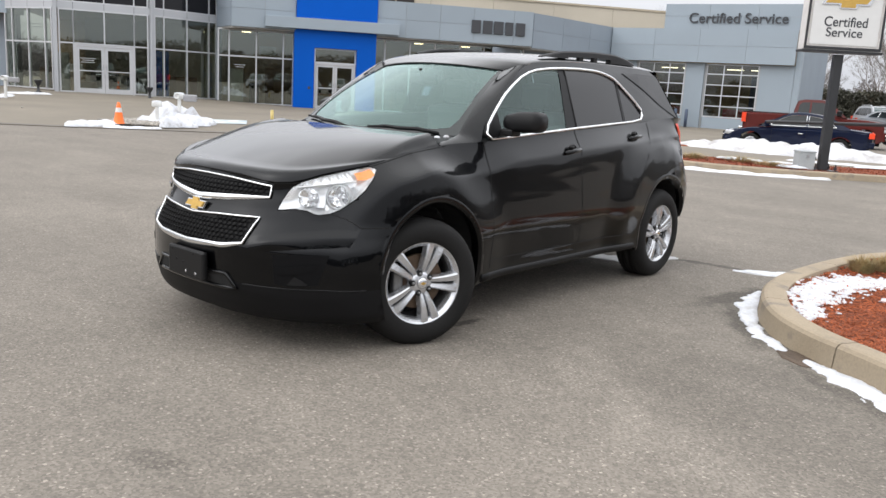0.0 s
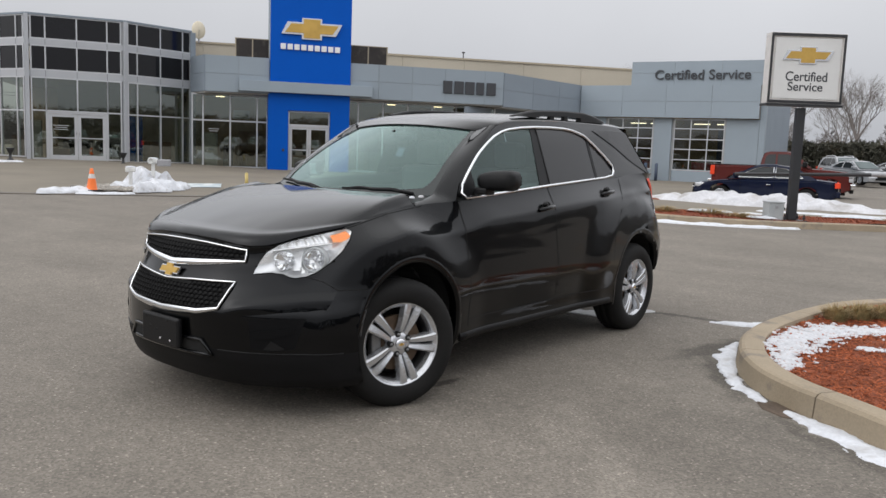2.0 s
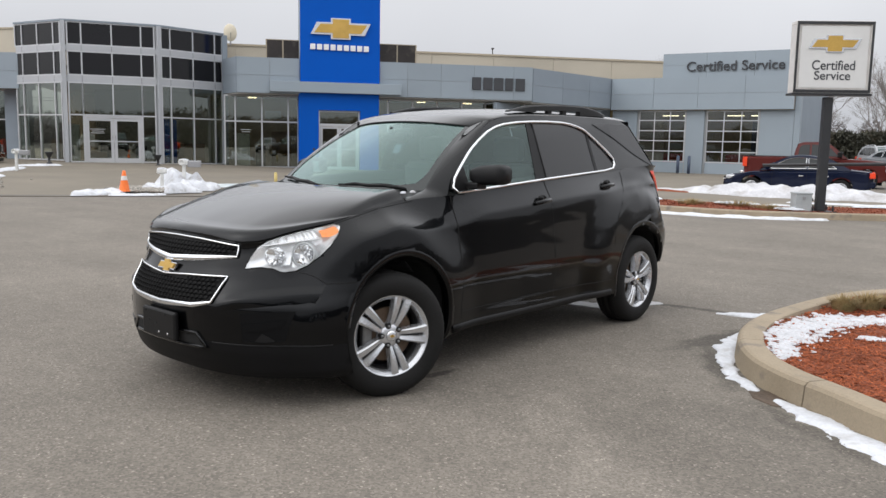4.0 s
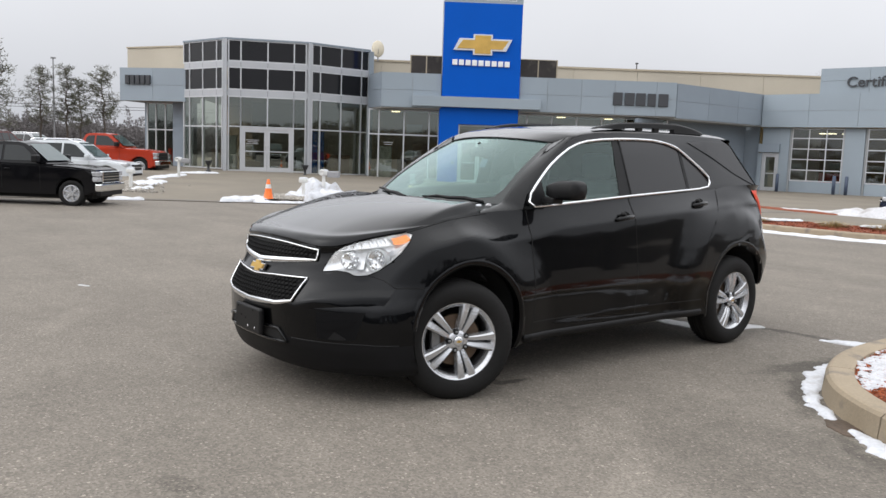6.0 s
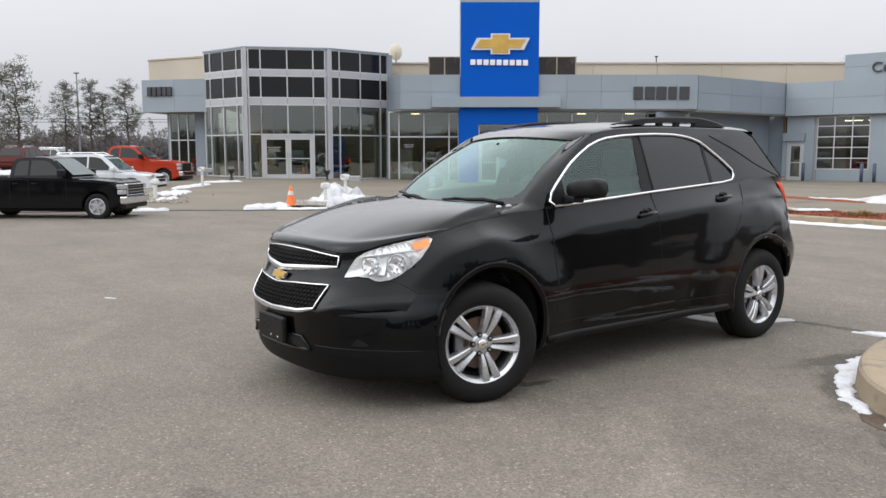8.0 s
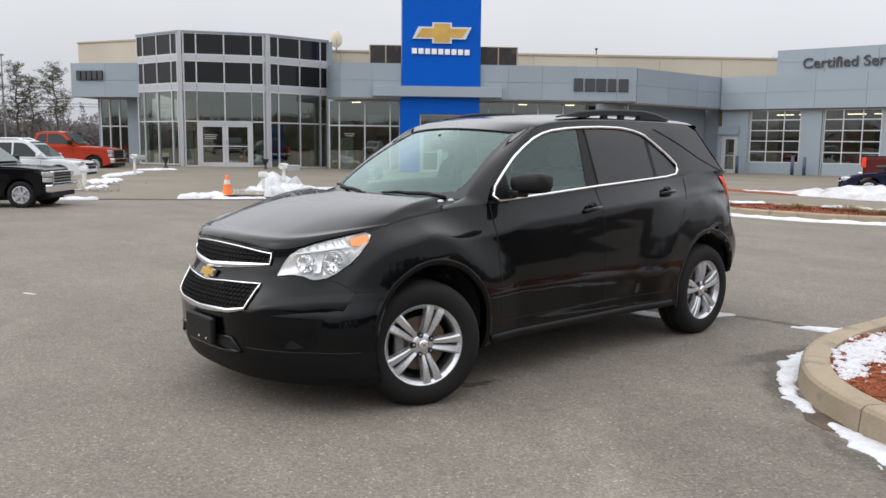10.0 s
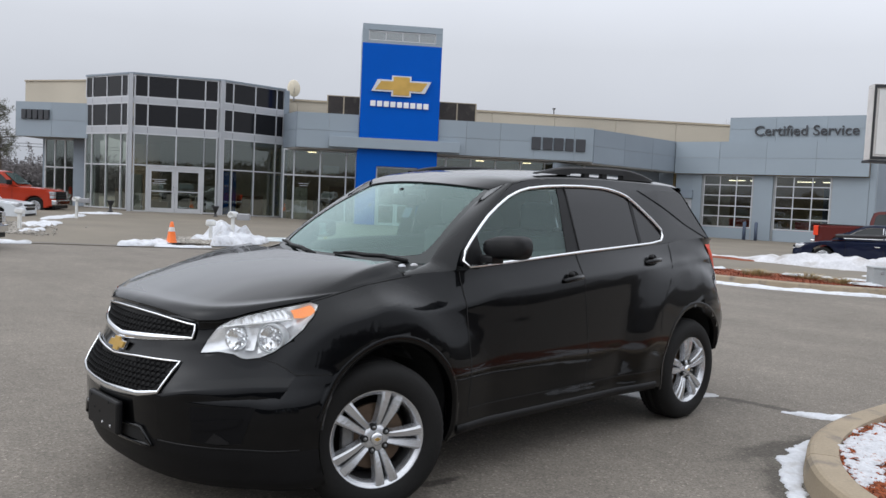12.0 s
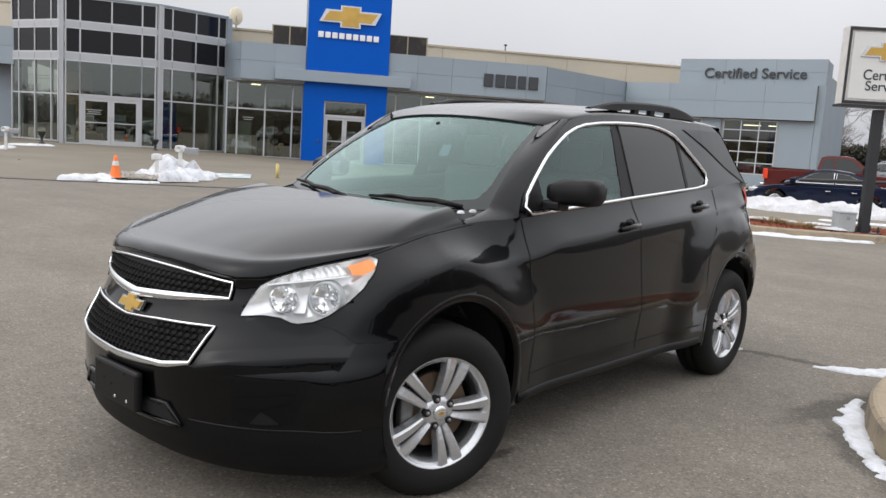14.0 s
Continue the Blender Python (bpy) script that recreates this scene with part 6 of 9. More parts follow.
def wheel(suv, x, y, sd, name="wheel", steer=0.0, turn=-0.36, camber=0.0):
    w = new(name)
    w.parent = suv
    w.matrix_basis = Matrix.Translation((x * sd, y, 0.354)) @ Matrix.Rotation(radians(steer), 4, "Z") @ Matrix.Rotation(radians(-camber * sd), 4, "Y") @ (Matrix.Identity(4) if sd > 0 else Matrix.Rotation(math.pi, 4, "Z"))
    R = 0.362
    bm = bmesh.new()
    prof = [(0.226, 0.010), (0.236, 0.022), (0.262, 0.032), (0.295, 0.034), (0.322, 0.027), (0.341, 0.012), (0.351, -0.006), (R, -0.03), (R, -0.07), (R - 0.008, -0.073), (R - 0.008, -0.083), (R, -0.086), (R, -0.125), (R - 0.008, -0.128), (R - 0.008, -0.138), (R, -0.141), (R, -0.165), (0.345, -0.19), (0.32, -0.21), (0.27, -0.215), (0.226, -0.19)]
    lathe(bm, [(r, h) for r, h in prof], 56, "X")
    bmesh.ops.recalc_face_normals(bm, faces=bm.faces[:])
    part("tyre", bm, "tyre", w, smooth=True)
    bm = bmesh.new()
    for i in range(56):
        a = 2 * math.pi * i / 56
        box(bm, -0.050, -0.022, -0.007, 0.007, R - 0.014, R - 0.0012, m=Matrix.Rotation(a, 4, "X"))
        box(bm, -0.175, -0.150, -0.007, 0.007, R - 0.012, R + 0.0006, m=Matrix.Rotation(a, 4, "X"))
    part("tread_blocks", bm, "tyre", w)["kind"] = "stuff"
    rim = new("rim")
    rim.parent = w
    bm = bmesh.new()
    lathe(bm, [(0.203, -0.04), (0.206, -0.010), (0.214, 0.004), (0.224, 0.010), (0.228, 0.018), (0.240, 0.019), (0.246, 0.008), (0.238, -0.01), (0.215, -0.03)], 56, "X")
    bmesh.ops.recalc_face_normals(bm, faces=bm.faces[:])
    part("rim_lip", bm, "alloy", rim, smooth=True)
    bm = bmesh.new()
    lathe(bm, [(0.215, -0.01), (0.205, -0.05), (0.200, -0.17), (0.224, -0.19)], 48, "X")
    part("rim_barrel", bm, "barrel", rim, smooth=True)
    for i in range(5):
        for e in (-1, 1):
            bm = bmesh.new()
            # tapered bar, wider at the rim, with chamfered flanks
            rows = []
            for t in np.linspace(0, 1, 9):
                r = 0.040 + 0.184 * t
                mid = e * (0.0145 + 0.0215 * t ** 1.15)
                h = 0.0130 + 0.0140 * t
                xx = 0.014 - 0.022 * (1 - t) ** 1.5 + 0.008 * math.sin(math.pi * t)
                # the face leans towards the slot within the pair and drops steeply to the wide opening
                near, far = mid - e * h, mid + e * h
                rows.append([(xx - 0.042, near, r), (xx - 0.012, near, r), (xx - 0.003, near + e * 0.005, r), (xx + 0.002, mid + e * h * 0.45, r), (xx - 0.004, far - e * 0.003, r), (xx - 0.042, far + e * 0.004, r)])
            grid(bm, rows)
            bmesh.ops.recalc_face_normals(bm, faces=bm.faces[:])
            bmesh.ops.transform(bm, matrix=Matrix.Rotation(2 * math.pi * i / 5 + turn, 4, "X"), verts=bm.verts[:])
            part("spoke", bm, "alloy", rim)
    bm = bmesh.new()
    lathe(bm, [(0.001, 0.004), (0.046, 0.003), (0.064, -0.004), (0.072, -0.02), (0.074, -0.045)], 32, "X")
    bmesh.ops.recalc_face_normals(bm, faces=bm.faces[:])
    part("hub", bm, "alloy", rim, smooth=True)
    bm = bmesh.new()
    lathe(bm, [(0.001, 0.018), (0.022, 0.017), (0.031, 0.013), (0.033, 0.002)], 24, "X")
    bmesh.ops.recalc_face_normals(bm, faces=bm.faces[:])
    part("centre_cap", bm, "silver", rim, smooth=True)
    bm = bmesh.new()
    box(bm, 0.0175, 0.0195, -0.014, 0.014, -0.004, 0.004)
    box(bm, 0.0175, 0.0195, -0.005, 0.005, -0.008, 0.008)
    part("cap_mark", bm, "gold", rim)
    for i in range(5):
        a = 2 * math.pi * (i + 0.5) / 5 + turn
        bm = bmesh.new()
        lathe(bm, [(0.0005, 0.016), (0.006, 0.015), (0.0085, 0.010), (0.0095, 0.003), (0.0095, -0.004)], 12, "X")
        bmesh.ops.recalc_face_normals(bm, faces=bm.faces[:])
        bmesh.ops.transform(bm, matrix=Matrix.Translation((0, -0.057 * math.sin(a), 0.057 * math.cos(a))), verts=bm.verts[:])
        part("lug_nut", bm, "alloy_dark", rim, smooth=True)
        bm = bmesh.new()
        lathe(bm, [(0.0005, 0.0065), (0.015, 0.0065), (0.0165, 0.004), (0.0165, -0.02)], 14, "X")
        bmesh.ops.recalc_face_normals(bm, faces=bm.faces[:])
        bmesh.ops.transform(bm, matrix=Matrix.Translation((0, -0.057 * math.sin(a), 0.057 * math.cos(a))), verts=bm.verts[:])
        part("lug_pocket", bm, "gap", rim)
    bm = bmesh.new()
    lathe(bm, [(0.06, -0.05), (0.155, -0.052), (0.155, -0.075), (0.06, -0.078)], 40, "X")
    bmesh.ops.recalc_face_normals(bm, faces=bm.faces[:])
    part("brake_disc", bm, "rust", w)
    bm = bmesh.new()
    box(bm, -0.095, -0.040, -0.155, -0.095, -0.07, 0.075, 0.012)
    part("brake_caliper", bm, "alloy_dark", w)
    bm = bmesh.new()
    lathe(bm, [(0.001, -0.15), (0.20, -0.15), (0.20, -0.155)], 32, "X")
    part("hub_backing", bm, "gap", w)


def suv_details(suv):
    # arch lips and wheel wells
    for cy, cz, r in ARCHES:
        for sd in (1, -1):
            bm = bmesh.new()
            rows = []
            for i in range(41):
                a = math.pi * (-0.11 + 1.22 * i / 40)
                y, z = cy - r * math.cos(a), cz + r * math.sin(a)
                if z < (0.44 if y > 3.0 else 0.44 if y < 0 else 0.22):
                    continue
                # lay the lip on the flank
                x = flank_x(y, z)
                y2, z2 = cy - (r - 0.022) * math.cos(a), cz + (r - 0.022) * math.sin(a)
                y3, z3 = cy - (r + 0.016) * math.cos(a), cz + (r + 0.016) * math.sin(a)
                rows.append([(p * sd, q, s) for p, q, s in ((flank_x(y3, z3) + 0.0005, y3, z3), (flank_x(y3, z3) + 0.002, y3 + 0.003 * math.cos(a), z3 - 0.003 * math.sin(a)), (x + 0.002, y, z), (x - 0.004, y2, z2), (x - 0.06, y2, z2))])
            grid(bm, rows)
            bmesh.ops.recalc_face_normals(bm, faces=bm.faces[:])
            part("wheel_arch", bm, "paint_black", suv, smooth=True)
            bm = bmesh.new()
            rows = []
            for i in range(25):
                a = math.pi * (-0.12 + 1.24 * i / 24)
                y, z = cy - (r - 0.012) * math.cos(a), cz + (r - 0.012) * math.sin(a)
                if y > 3.0 and z < 0.42:
                    continue
                rows.append([((flank_x(y, z) - 0.012) * sd, y, z), (0.70 * sd, y, z), (0.50 * sd, y, z)])
            grid(bm, rows)
            part("wheel_well", bm, "gap", suv)
            bm = bmesh.new()
            bm.faces.new([bm.verts.new((0.50 * sd, cy - (r + 0.05) * math.cos(a), cz + (r + 0.05) * math.sin(a))) for a in np.linspace(-0.4, math.pi + 0.4, 24)])
            part("wheel_well", bm, "gap", suv)
    # underbody
    boxed("underbody", -0.74, 0.74, 0.48, 2.4, 0.24, 0.32, "gap", suv)
    boxed("underbody", -0.48, 0.48, -0.72, 3.55, 0.25, 0.33, "gap", suv)
    boxed("front_firewall", -0.48, 0.48, -0.70, 0.45, 0.32, 0.80, "gap", suv)
    # grilles
    grille(suv, "upper_grille", [(-0.452, 0.884), (-0.2, 0.898), (0, 0.902), (0.2, 0.898), (0.452, 0.884)], [(-0.455, 0.822), (-0.25, 0.806), (0, 0.786), (0.25, 0.806), (0.455, 0.822)], 0.030)
    grille(suv, "lower_grille", [(-0.436, 0.718), (-0.2, 0.712), (0, 0.700), (0.2, 0.712), (0.436, 0.718)], [(-0.405, 0.588), (-0.28, 0.563), (0, 0.548), (0.28, 0.563), (0.405, 0.588)], 0.034)
    # gold emblem between the grilles
    n0 = nose(0.001, 0.742, 0.004)
    emblem("nose_emblem", suv, Matrix.Translation((0.008, n0.y, 0.744)) @ pose(0, 0, 0, -14, 0, 0), 0.185, 0.072, 0.012)
    for sd in (1, -1):
        headlamp(suv, sd)
        # fog lamp bezel: dark recess, a blade and a triangular blank
        fog = new("fog_bezel")
        fog.parent = suv
        P = lambda x, z, off: Vector((nose(x, z, off).x * sd, nose(x, z, off).y, nose(x, z, off).z))
        for nm, top, low, off, mat in (("bezel_recess", [(0.56, 0.545), (0.66, 0.553), (0.765, 0.556)], [(0.57, 0.395), (0.66, 0.385), (0.74, 0.400)], 0.002, "bezel"),
                                       ("bezel_blade", [(0.575, 0.484), (0.66, 0.497), (0.738, 0.509)], [(0.583, 0.447), (0.65, 0.450), (0.722, 0.474)], 0.006, "bezel"),
                                       ("bezel_blank", [(0.655, 0.440), (0.68, 0.425), (0.705, 0.402)], [(0.625, 0.395), (0.665, 0.393), (0.705, 0.397)], 0.006, "trim_black")):
            bm = bmesh.new()
            rows = []
            for i in range(13):
                f = i / 12
                xt, xb = top[0][0] + (top[-1][0] - top[0][0]) * f, low[0][0] + (low[-1][0] - low[0][0]) * f
                zt, zb = float(np.interp(xt, [q[0] for q in top], [q[1] for q in top])), float(np.interp(xb, [q[0] for q in low], [q[1] for q in low]))
                row = [P(xt + (xb - xt) * k / 4, zt + (zb - zt) * k / 4, off) for k in range(5)]
                rows.append([P(xt, zt, -0.006)] + row + [P(xb, zb, -0.006)])
            grid(bm, rows)
            bmesh.ops.recalc_face_normals(bm, faces=bm.faces[:])
            part(nm, bm, mat, fog)
        # crease blade of the bumper over the bezel
        bm = bmesh.new()
        rows = []
        for x in np.linspace(0.43, 0.80, 14):
            z = 0.581 + 0.062 * (max(0.0, x - 0.43) / 0.37) ** 0.75
            ledge = 0.016 * smooth01((x - 0.43) / 0.10)
            rows.append([P(x, z + 0.045, 0.0005), P(x, z + 0.020, ledge * 0.45), P(x, z + 0.004, ledge), P(x, z - 0.002, ledge * 0.98), P(x, z - 0.022, ledge * 0.55), P(x, z - 0.048, -0.001)])
        grid(bm, rows)
        bmesh.ops.recalc_face_normals(bm, faces=bm.faces[:])
        part("bumper_crease", bm, "paint_black", suv, smooth=True)
        # raised upper edge of the lip
        bm = bmesh.new()
        tube(bm, [P(x, 0.374, 0.001) for x in np.linspace(0.40, 0.86, 16)], 0.0035, 6)
        part("lip_edge", bm, "trim_black", suv, smooth=True)
        # tail lamp on the corner
        bm = bmesh.new()
        rows = []
        for u in np.linspace(29, 66, 14):
            f = (u - 29) / 37
            z0, z1 = 1.165 - 0.18 * smooth01(f / 0.45), 1.240
            row = [skin_off("r", u, z0 + (z1 - z0) * k / 6, 0.004 + 0.022 * math.sin(math.pi * k / 6) * math.sin(math.pi * min(1, f + 0.08))) for k in range(7)]
            rows.append([(p.x * sd, p.y, p.z) for p in row])
        grid(bm, rows)
        bmesh.ops.recalc_face_normals(bm, faces=bm.faces[:])
        part("tail_lamp", bm, "tail_red", suv, "red tail lamp wrapping the corner", smooth=True)
        # mirror
        mir = new("door_mirror")
        mir.parent = suv
        bm = bmesh.new()
        rows = []
        for i in range(11):
            t = i / 10
            x = 0.825 + 0.262 * t
            s = (0.70 + 0.30 * smooth01(t / 0.45)) * (1 - 0.45 * max(0.0, (t - 0.8) / 0.2) ** 2.5) * (1 if i else 0.8)
            ring = []
            for k in range(20):
                a = 2 * math.pi * k / 20
                cy, cz = math.cos(a), math.sin(a)
                ring.append((x, 0.758 + 0.02 * t + 0.070 * s * math.copysign(abs(cy) ** 0.6, cy), 1.246 + 0.010 * t + 0.063 * s * math.copysign(abs(cz) ** 0.45, cz)))
            rows.append(ring)
        # the one on the passenger side is folded back along its window
        hinge = Matrix.Translation((0.85, 0.80, 0)) @ Matrix.Rotation(radians(0 if sd > 0 else 72), 4, "Z") @ Matrix.Translation((-0.85, -0.80, 0))
        place = Matrix.Diagonal((sd, 1, 1, 1)) @ hinge
        vs = grid(bm, rows, wrap=True)
        bm.faces.new(vs[0])
        bm.faces.new(vs[-1])
        bmesh.ops.transform(bm, matrix=place, verts=bm.verts[:])
        bmesh.ops.recalc_face_normals(bm, faces=bm.faces[:])
        part("mirror_housing", bm, "trim_black", mir, smooth=True)
        bm = bmesh.new()
        box(bm, min(0.80 * sd, 0.90 * sd), max(0.80 * sd, 0.90 * sd), 0.71, 0.81, 1.160, 1.205, 0.012)
        part("mirror_arm", bm, "trim_black", mir)
        bm = bmesh.new()
        box(bm, 0.875, 1.065, 0.826, 0.836, 1.205, 1.285, 0.003, m=place)
        part("mirror_glass", bm, "chrome", mir)
        bm = bmesh.new()
        bm.faces.new([bm.verts.new(((side_x(y, z) + 0.006) * sd, y, z)) for y, z in ((0.60, 1.142), (0.612, 1.18), (0.642, 1.220), (0.695, 1.272), (0.745, 1.312), (0.752, 1.24), (0.765, 1.150))])
        part("mirror_sail", bm, "trim_black", mir)
        # door handles
        for y, z in ((1.490, 1.052), (2.410, 1.137)):
            hd = new("door_handle")
            hd.parent = suv
            x = flank_x(y, z)
            bm = bmesh.new()
            tube(bm, [((x - 0.004) * sd, y - 0.105, z - 0.012), ((x + 0.020) * sd, y - 0.085, z - 0.006), ((x + 0.028) * sd, y - 0.02, z + 0.004), ((x + 0.026) * sd, y + 0.05, z + 0.010), ((x - 0.004) * sd, y + 0.085, z + 0.014)], [0.012, 0.016, 0.017, 0.016, 0.012], 8)
            part("handle_bar", bm, "paint_black", hd, smooth=True)
            bm = bmesh.new()
            lathe(bm, [(0.001, -0.001), (0.03, 0.0005), (0.036, 0.003), (0.038, 0.0)], 20, "X")
            bmesh.ops.transform(bm, matrix=Matrix.Translation((x * sd, y - 0.01, z + 0.012)) @ Matrix.Diagonal((sd, 1.5, 0.9, 1)), verts=bm.verts[:])
            part("handle_cup", bm, "gap", hd)
            bm = bmesh.new()
            lathe(bm, [(0.001, 0.024), (0.014, 0.022), (0.017, 0.0)], 14, "X")
            bmesh.ops.transform(bm, matrix=Matrix.Translation((x * sd, y - 0.035, z + 0.028)) @ Matrix.Diagonal((sd, 1.2, 1, 1)), verts=bm.verts[:])
            part("handle_lock", bm, "trim_black", hd, smooth=True)
    # lower intake and plate holder
    P = nose
    bm = bmesh.new()
    loop_sheet(bm, dense([(-0.36, 0.345), (-0.30, 0.405), (0.30, 0.405), (0.36, 0.345)], 0.05), P, 0.004)
    part("lower_intake", bm, "gap", suv)
    bm = bmesh.new()
    tube(bm, [P(x, z, 0.006) for x, z in dense([(-0.37, 0.340), (-0.305, 0.415), (0.305, 0.415), (0.37, 0.340)], 0.05)], 0.010, 6, cyc=True)
    part("intake_rim", bm, "paint_black", suv, smooth=True)
    bm = bmesh.new()
    y = P(0.15, 0.45, 0.0).y - 0.045
    box(bm, -0.145, 0.19, y, y + 0.035, 0.355, 0.510, 0.012)
    plate = part("plate_holder", bm, "trim_black", suv, "empty black plastic plate holder")
    for x, z in ((-0.06, 0.44), (0.0, 0.43), (0.03, 0.385), (0.12, 0.385), (0.10, 0.49), (-0.10, 0.49)):
        bm = bmesh.new()
        lathe(bm, [(0.0005, 0.002), (0.006, 0.0015), (0.007, 0.0)], 10)
        bmesh.ops.transform(bm, matrix=Matrix.Translation((x, y - 0.0005, z)) @ pose(0, 0, 0, 90, 0, 0), verts=bm.verts[:])
        part("bolt", bm, "silver" if z < 0.4 else "gap", plate)
    # wipers
    for x0, x1, s in ((-0.62, -0.05, 1), (0.12, 0.60, 1)):
        wp = new("wiper")
        wp.parent = suv
        bm = bmesh.new()
        f0, f1 = x0 / 0.775, x1 / 0.775
        a = Vector((x1, 0.24 + 0.22 * f1 * f1 + 0.01, 1.145 + 0.02 * f1 * f1))
        b = Vector((x0, 0.24 + 0.22 * f0 * f0 + 0.035, 1.165 + 0.03 * f0 * f0))
        mid = (a + b) / 2 + Vector((0, -0.05, 0.012))
        tube(bm, [a, (a + mid) / 2 + Vector((0, -0.012, 0.012)), mid, (b + mid) / 2 + Vector((0, 0, 0.01)), b], [0.012, 0.014, 0.013, 0.009, 0.005], 6)
        part("wiper_arm", bm, "trim_black", wp, smooth=True)
        bm = bmesh.new()
        tube(bm, [mid + (a - b) * 0.42 + Vector((0, 0.01, 0)), mid + Vector((0, 0.012, 0.0)), b + (b - a) * 0.05], 0.007, 6)
        part("wiper_blade", bm, "gap", wp)
    for x, y, z in ((0.690, 0.265, 1.140), (0.692, 0.345, 1.143)):
        bm = bmesh.new()
        lathe(bm, [(0.016, 0.0), (0.015, 0.007), (0.008, 0.012), (0.0005, 0.013)], 10)
        bmesh.ops.transform(bm, matrix=Matrix.Translation((x + 0.018, y, z)) @ Matrix.Diagonal((0.9, 1.4, 1, 1)), verts=bm.verts[:])
        tagged(part("snow_lump", bm, "snow", smooth=True), "small lump of snow lying beside the wiper", "snow", "snow lumps on the bonnet")
    # running board line
    bm = bmesh.new()
    rows = [[skin_off("s", u, 0.33, 0.001), skin_off("s", u, 0.315, 0.016), skin_off("s", u, 0.285, 0.012), skin_off("s", u, 0.27, -0.03)] for u in np.linspace(0.50, 2.40, 30)]
    grid(bm, rows)
    bmesh.ops.recalc_face_normals(bm, faces=bm.faces[:])
    bm.verts.ensure_lookup_table()
    bm.faces.new([bm.verts[k] for k in (3, 2, 1, 0)])
    part("sill", bm, "trim_black", suv, smooth=True)


def flank_x(y, z):
    """The flank's half-width where the panel really lies."""
    if y < 0:
        lo, hi = 20.0, 89.0
        for _ in range(24):
            mid = (lo + hi) / 2
            if skin("f", mid, z).y < y:
                lo = mid
            else:
                hi = mid
        return skin("f", (lo + hi) / 2, z).x
    if y > BASE_W:
        lo, hi = 0.0, 85.0
        for _ in range(24):
            mid = (lo + hi) / 2
            if skin("r", mid, z).y < y:
                lo = mid
            else:
                hi = mid
        return skin("r", (lo + hi) / 2, z).x
    return skin("s", y, z).x


def suv_cabin(suv):
    cab = new("cabin")
    cab.parent = suv
    boxed("cabin_floor", -0.72, 0.72, 0.45, 3.3, 0.34, 0.42, "cabin", cab)
    mirror = new("rear_view_mirror")
    mirror.parent = cab
    bm = bmesh.new()
    box(bm, -0.125, 0.125, 0.865, 0.905, 1.445, 1.515, 0.018)
    part("mirror_shell", bm, "gap", mirror)
    bm = bmesh.new()
    rod(bm, (0, 0.875, 1.50), (0, 0.845, 1.545), 0.016, 0.012, 10)
    part("mirror_stem", bm, "gap", mirror)
    bm = bmesh.new()
    prof = [(0.30, 1.06), (0.42, 1.14), (0.72, 1.12), (0.80, 1.04), (0.80, 0.72), (0.45, 0.60), (0.30, 0.7)]
    lo = [bm.verts.new((-0.70, y, z)) for y, z in prof]
    hi = [bm.verts.new((0.70, y, z)) for y, z in prof]
    bm.faces.new(lo)
    bm.faces.new(hi[::-1])
    for i in range(len(prof)):
        j = (i + 1) % len(prof)
        bm.faces.new((lo[i], hi[i], hi[j], lo[j]))
    bmesh.ops.bevel(bm, geom=bm.edges[:], offset=0.02, segments=2, affect="EDGES")
    part("dashboard", bm, "cabin", cab)
    for x in (-0.38, 0.38):
        seat = new("seat_unit")
        seat.parent = cab
        bm = bmesh.new()
        box(bm, x - 0.25, x + 0.25, 1.05, 1.58, 0.55, 0.78, 0.06)
        box(bm, x - 0.24, x + 0.24, 1.50, 1.66, 0.70, 1.30, 0.06, m=Matrix.Translation((0, 0.1, 0)))
        box(bm, x - 0.13, x + 0.13, 1.66, 1.76, 1.31, 1.50, 0.045)
        rod(bm, (x - 0.06, 1.70, 1.25), (x - 0.06, 1.70, 1.34), 0.008)
        rod(bm, (x + 0.06, 1.70, 1.25), (x + 0.06, 1.70, 1.34), 0.008)
        part("front_seat", bm, "seat", cab)
        bpy.data.objects.remove(seat)
    bm = bmesh.new()
    box(bm, -0.66, 0.66, 2.05, 2.5, 0.55, 0.78, 0.06)
    box(bm, -0.66, 0.66, 2.45, 2.62, 0.70, 1.28, 0.06)
    part("rear_seat", bm, "seat", cab)
    bm = bmesh.new()
    tube(bm, [(0.38 + 0.18 * math.cos(a), 0.93 + 0.07 * math.sin(a), 1.02 + 0.165 * math.sin(a)) for a in np.linspace(0, 2 * math.pi, 28, endpoint=False)], 0.014, 8, cyc=True)
    box(bm, 0.25, 0.51, 0.90, 0.94, 0.99, 1.05, 0.015)
    part("steering_wheel", bm, "cabin", cab, smooth=True)
    bm = bmesh.new()
    box(bm, -0.12, 0.12, 0.93, 0.955, 1.475, 1.545, 0.012)
    rod(bm, (0, 0.94, 1.54), (0, 0.96, 1.575), 0.012)
    part("inner_mirror", bm, "cabin", cab)
    boxed("door_liner", 0.70, 0.74, 0.6, 2.6, 0.45, 1.13, "cabin", cab)
    boxed("door_liner", -0.74, -0.70, 0.6, 2.6, 0.45, 1.13, "cabin", cab)
    bm = bmesh.new()
    rows = [[(0.52 * f, y, 1.60 + 0.03 * (1 - f * f)) for f in np.linspace(-1, 1, 7)] for y in (1.08, 1.8, 2.9)]
    grid(bm, rows)
    part("headliner", bm, "white_in", cab)
    for sd in (1, -1):
        bm = bmesh.new()
        tube(bm, [(sd * 0.735, 0.60, 1.12), (sd * 0.735, 1.10, 1.155), (sd * 0.735, 1.60, 1.175), (sd * 0.735, 2.55, 1.20)], 0.048, 8)
        part("window_ledge", bm, "cabin", cab, smooth=True)
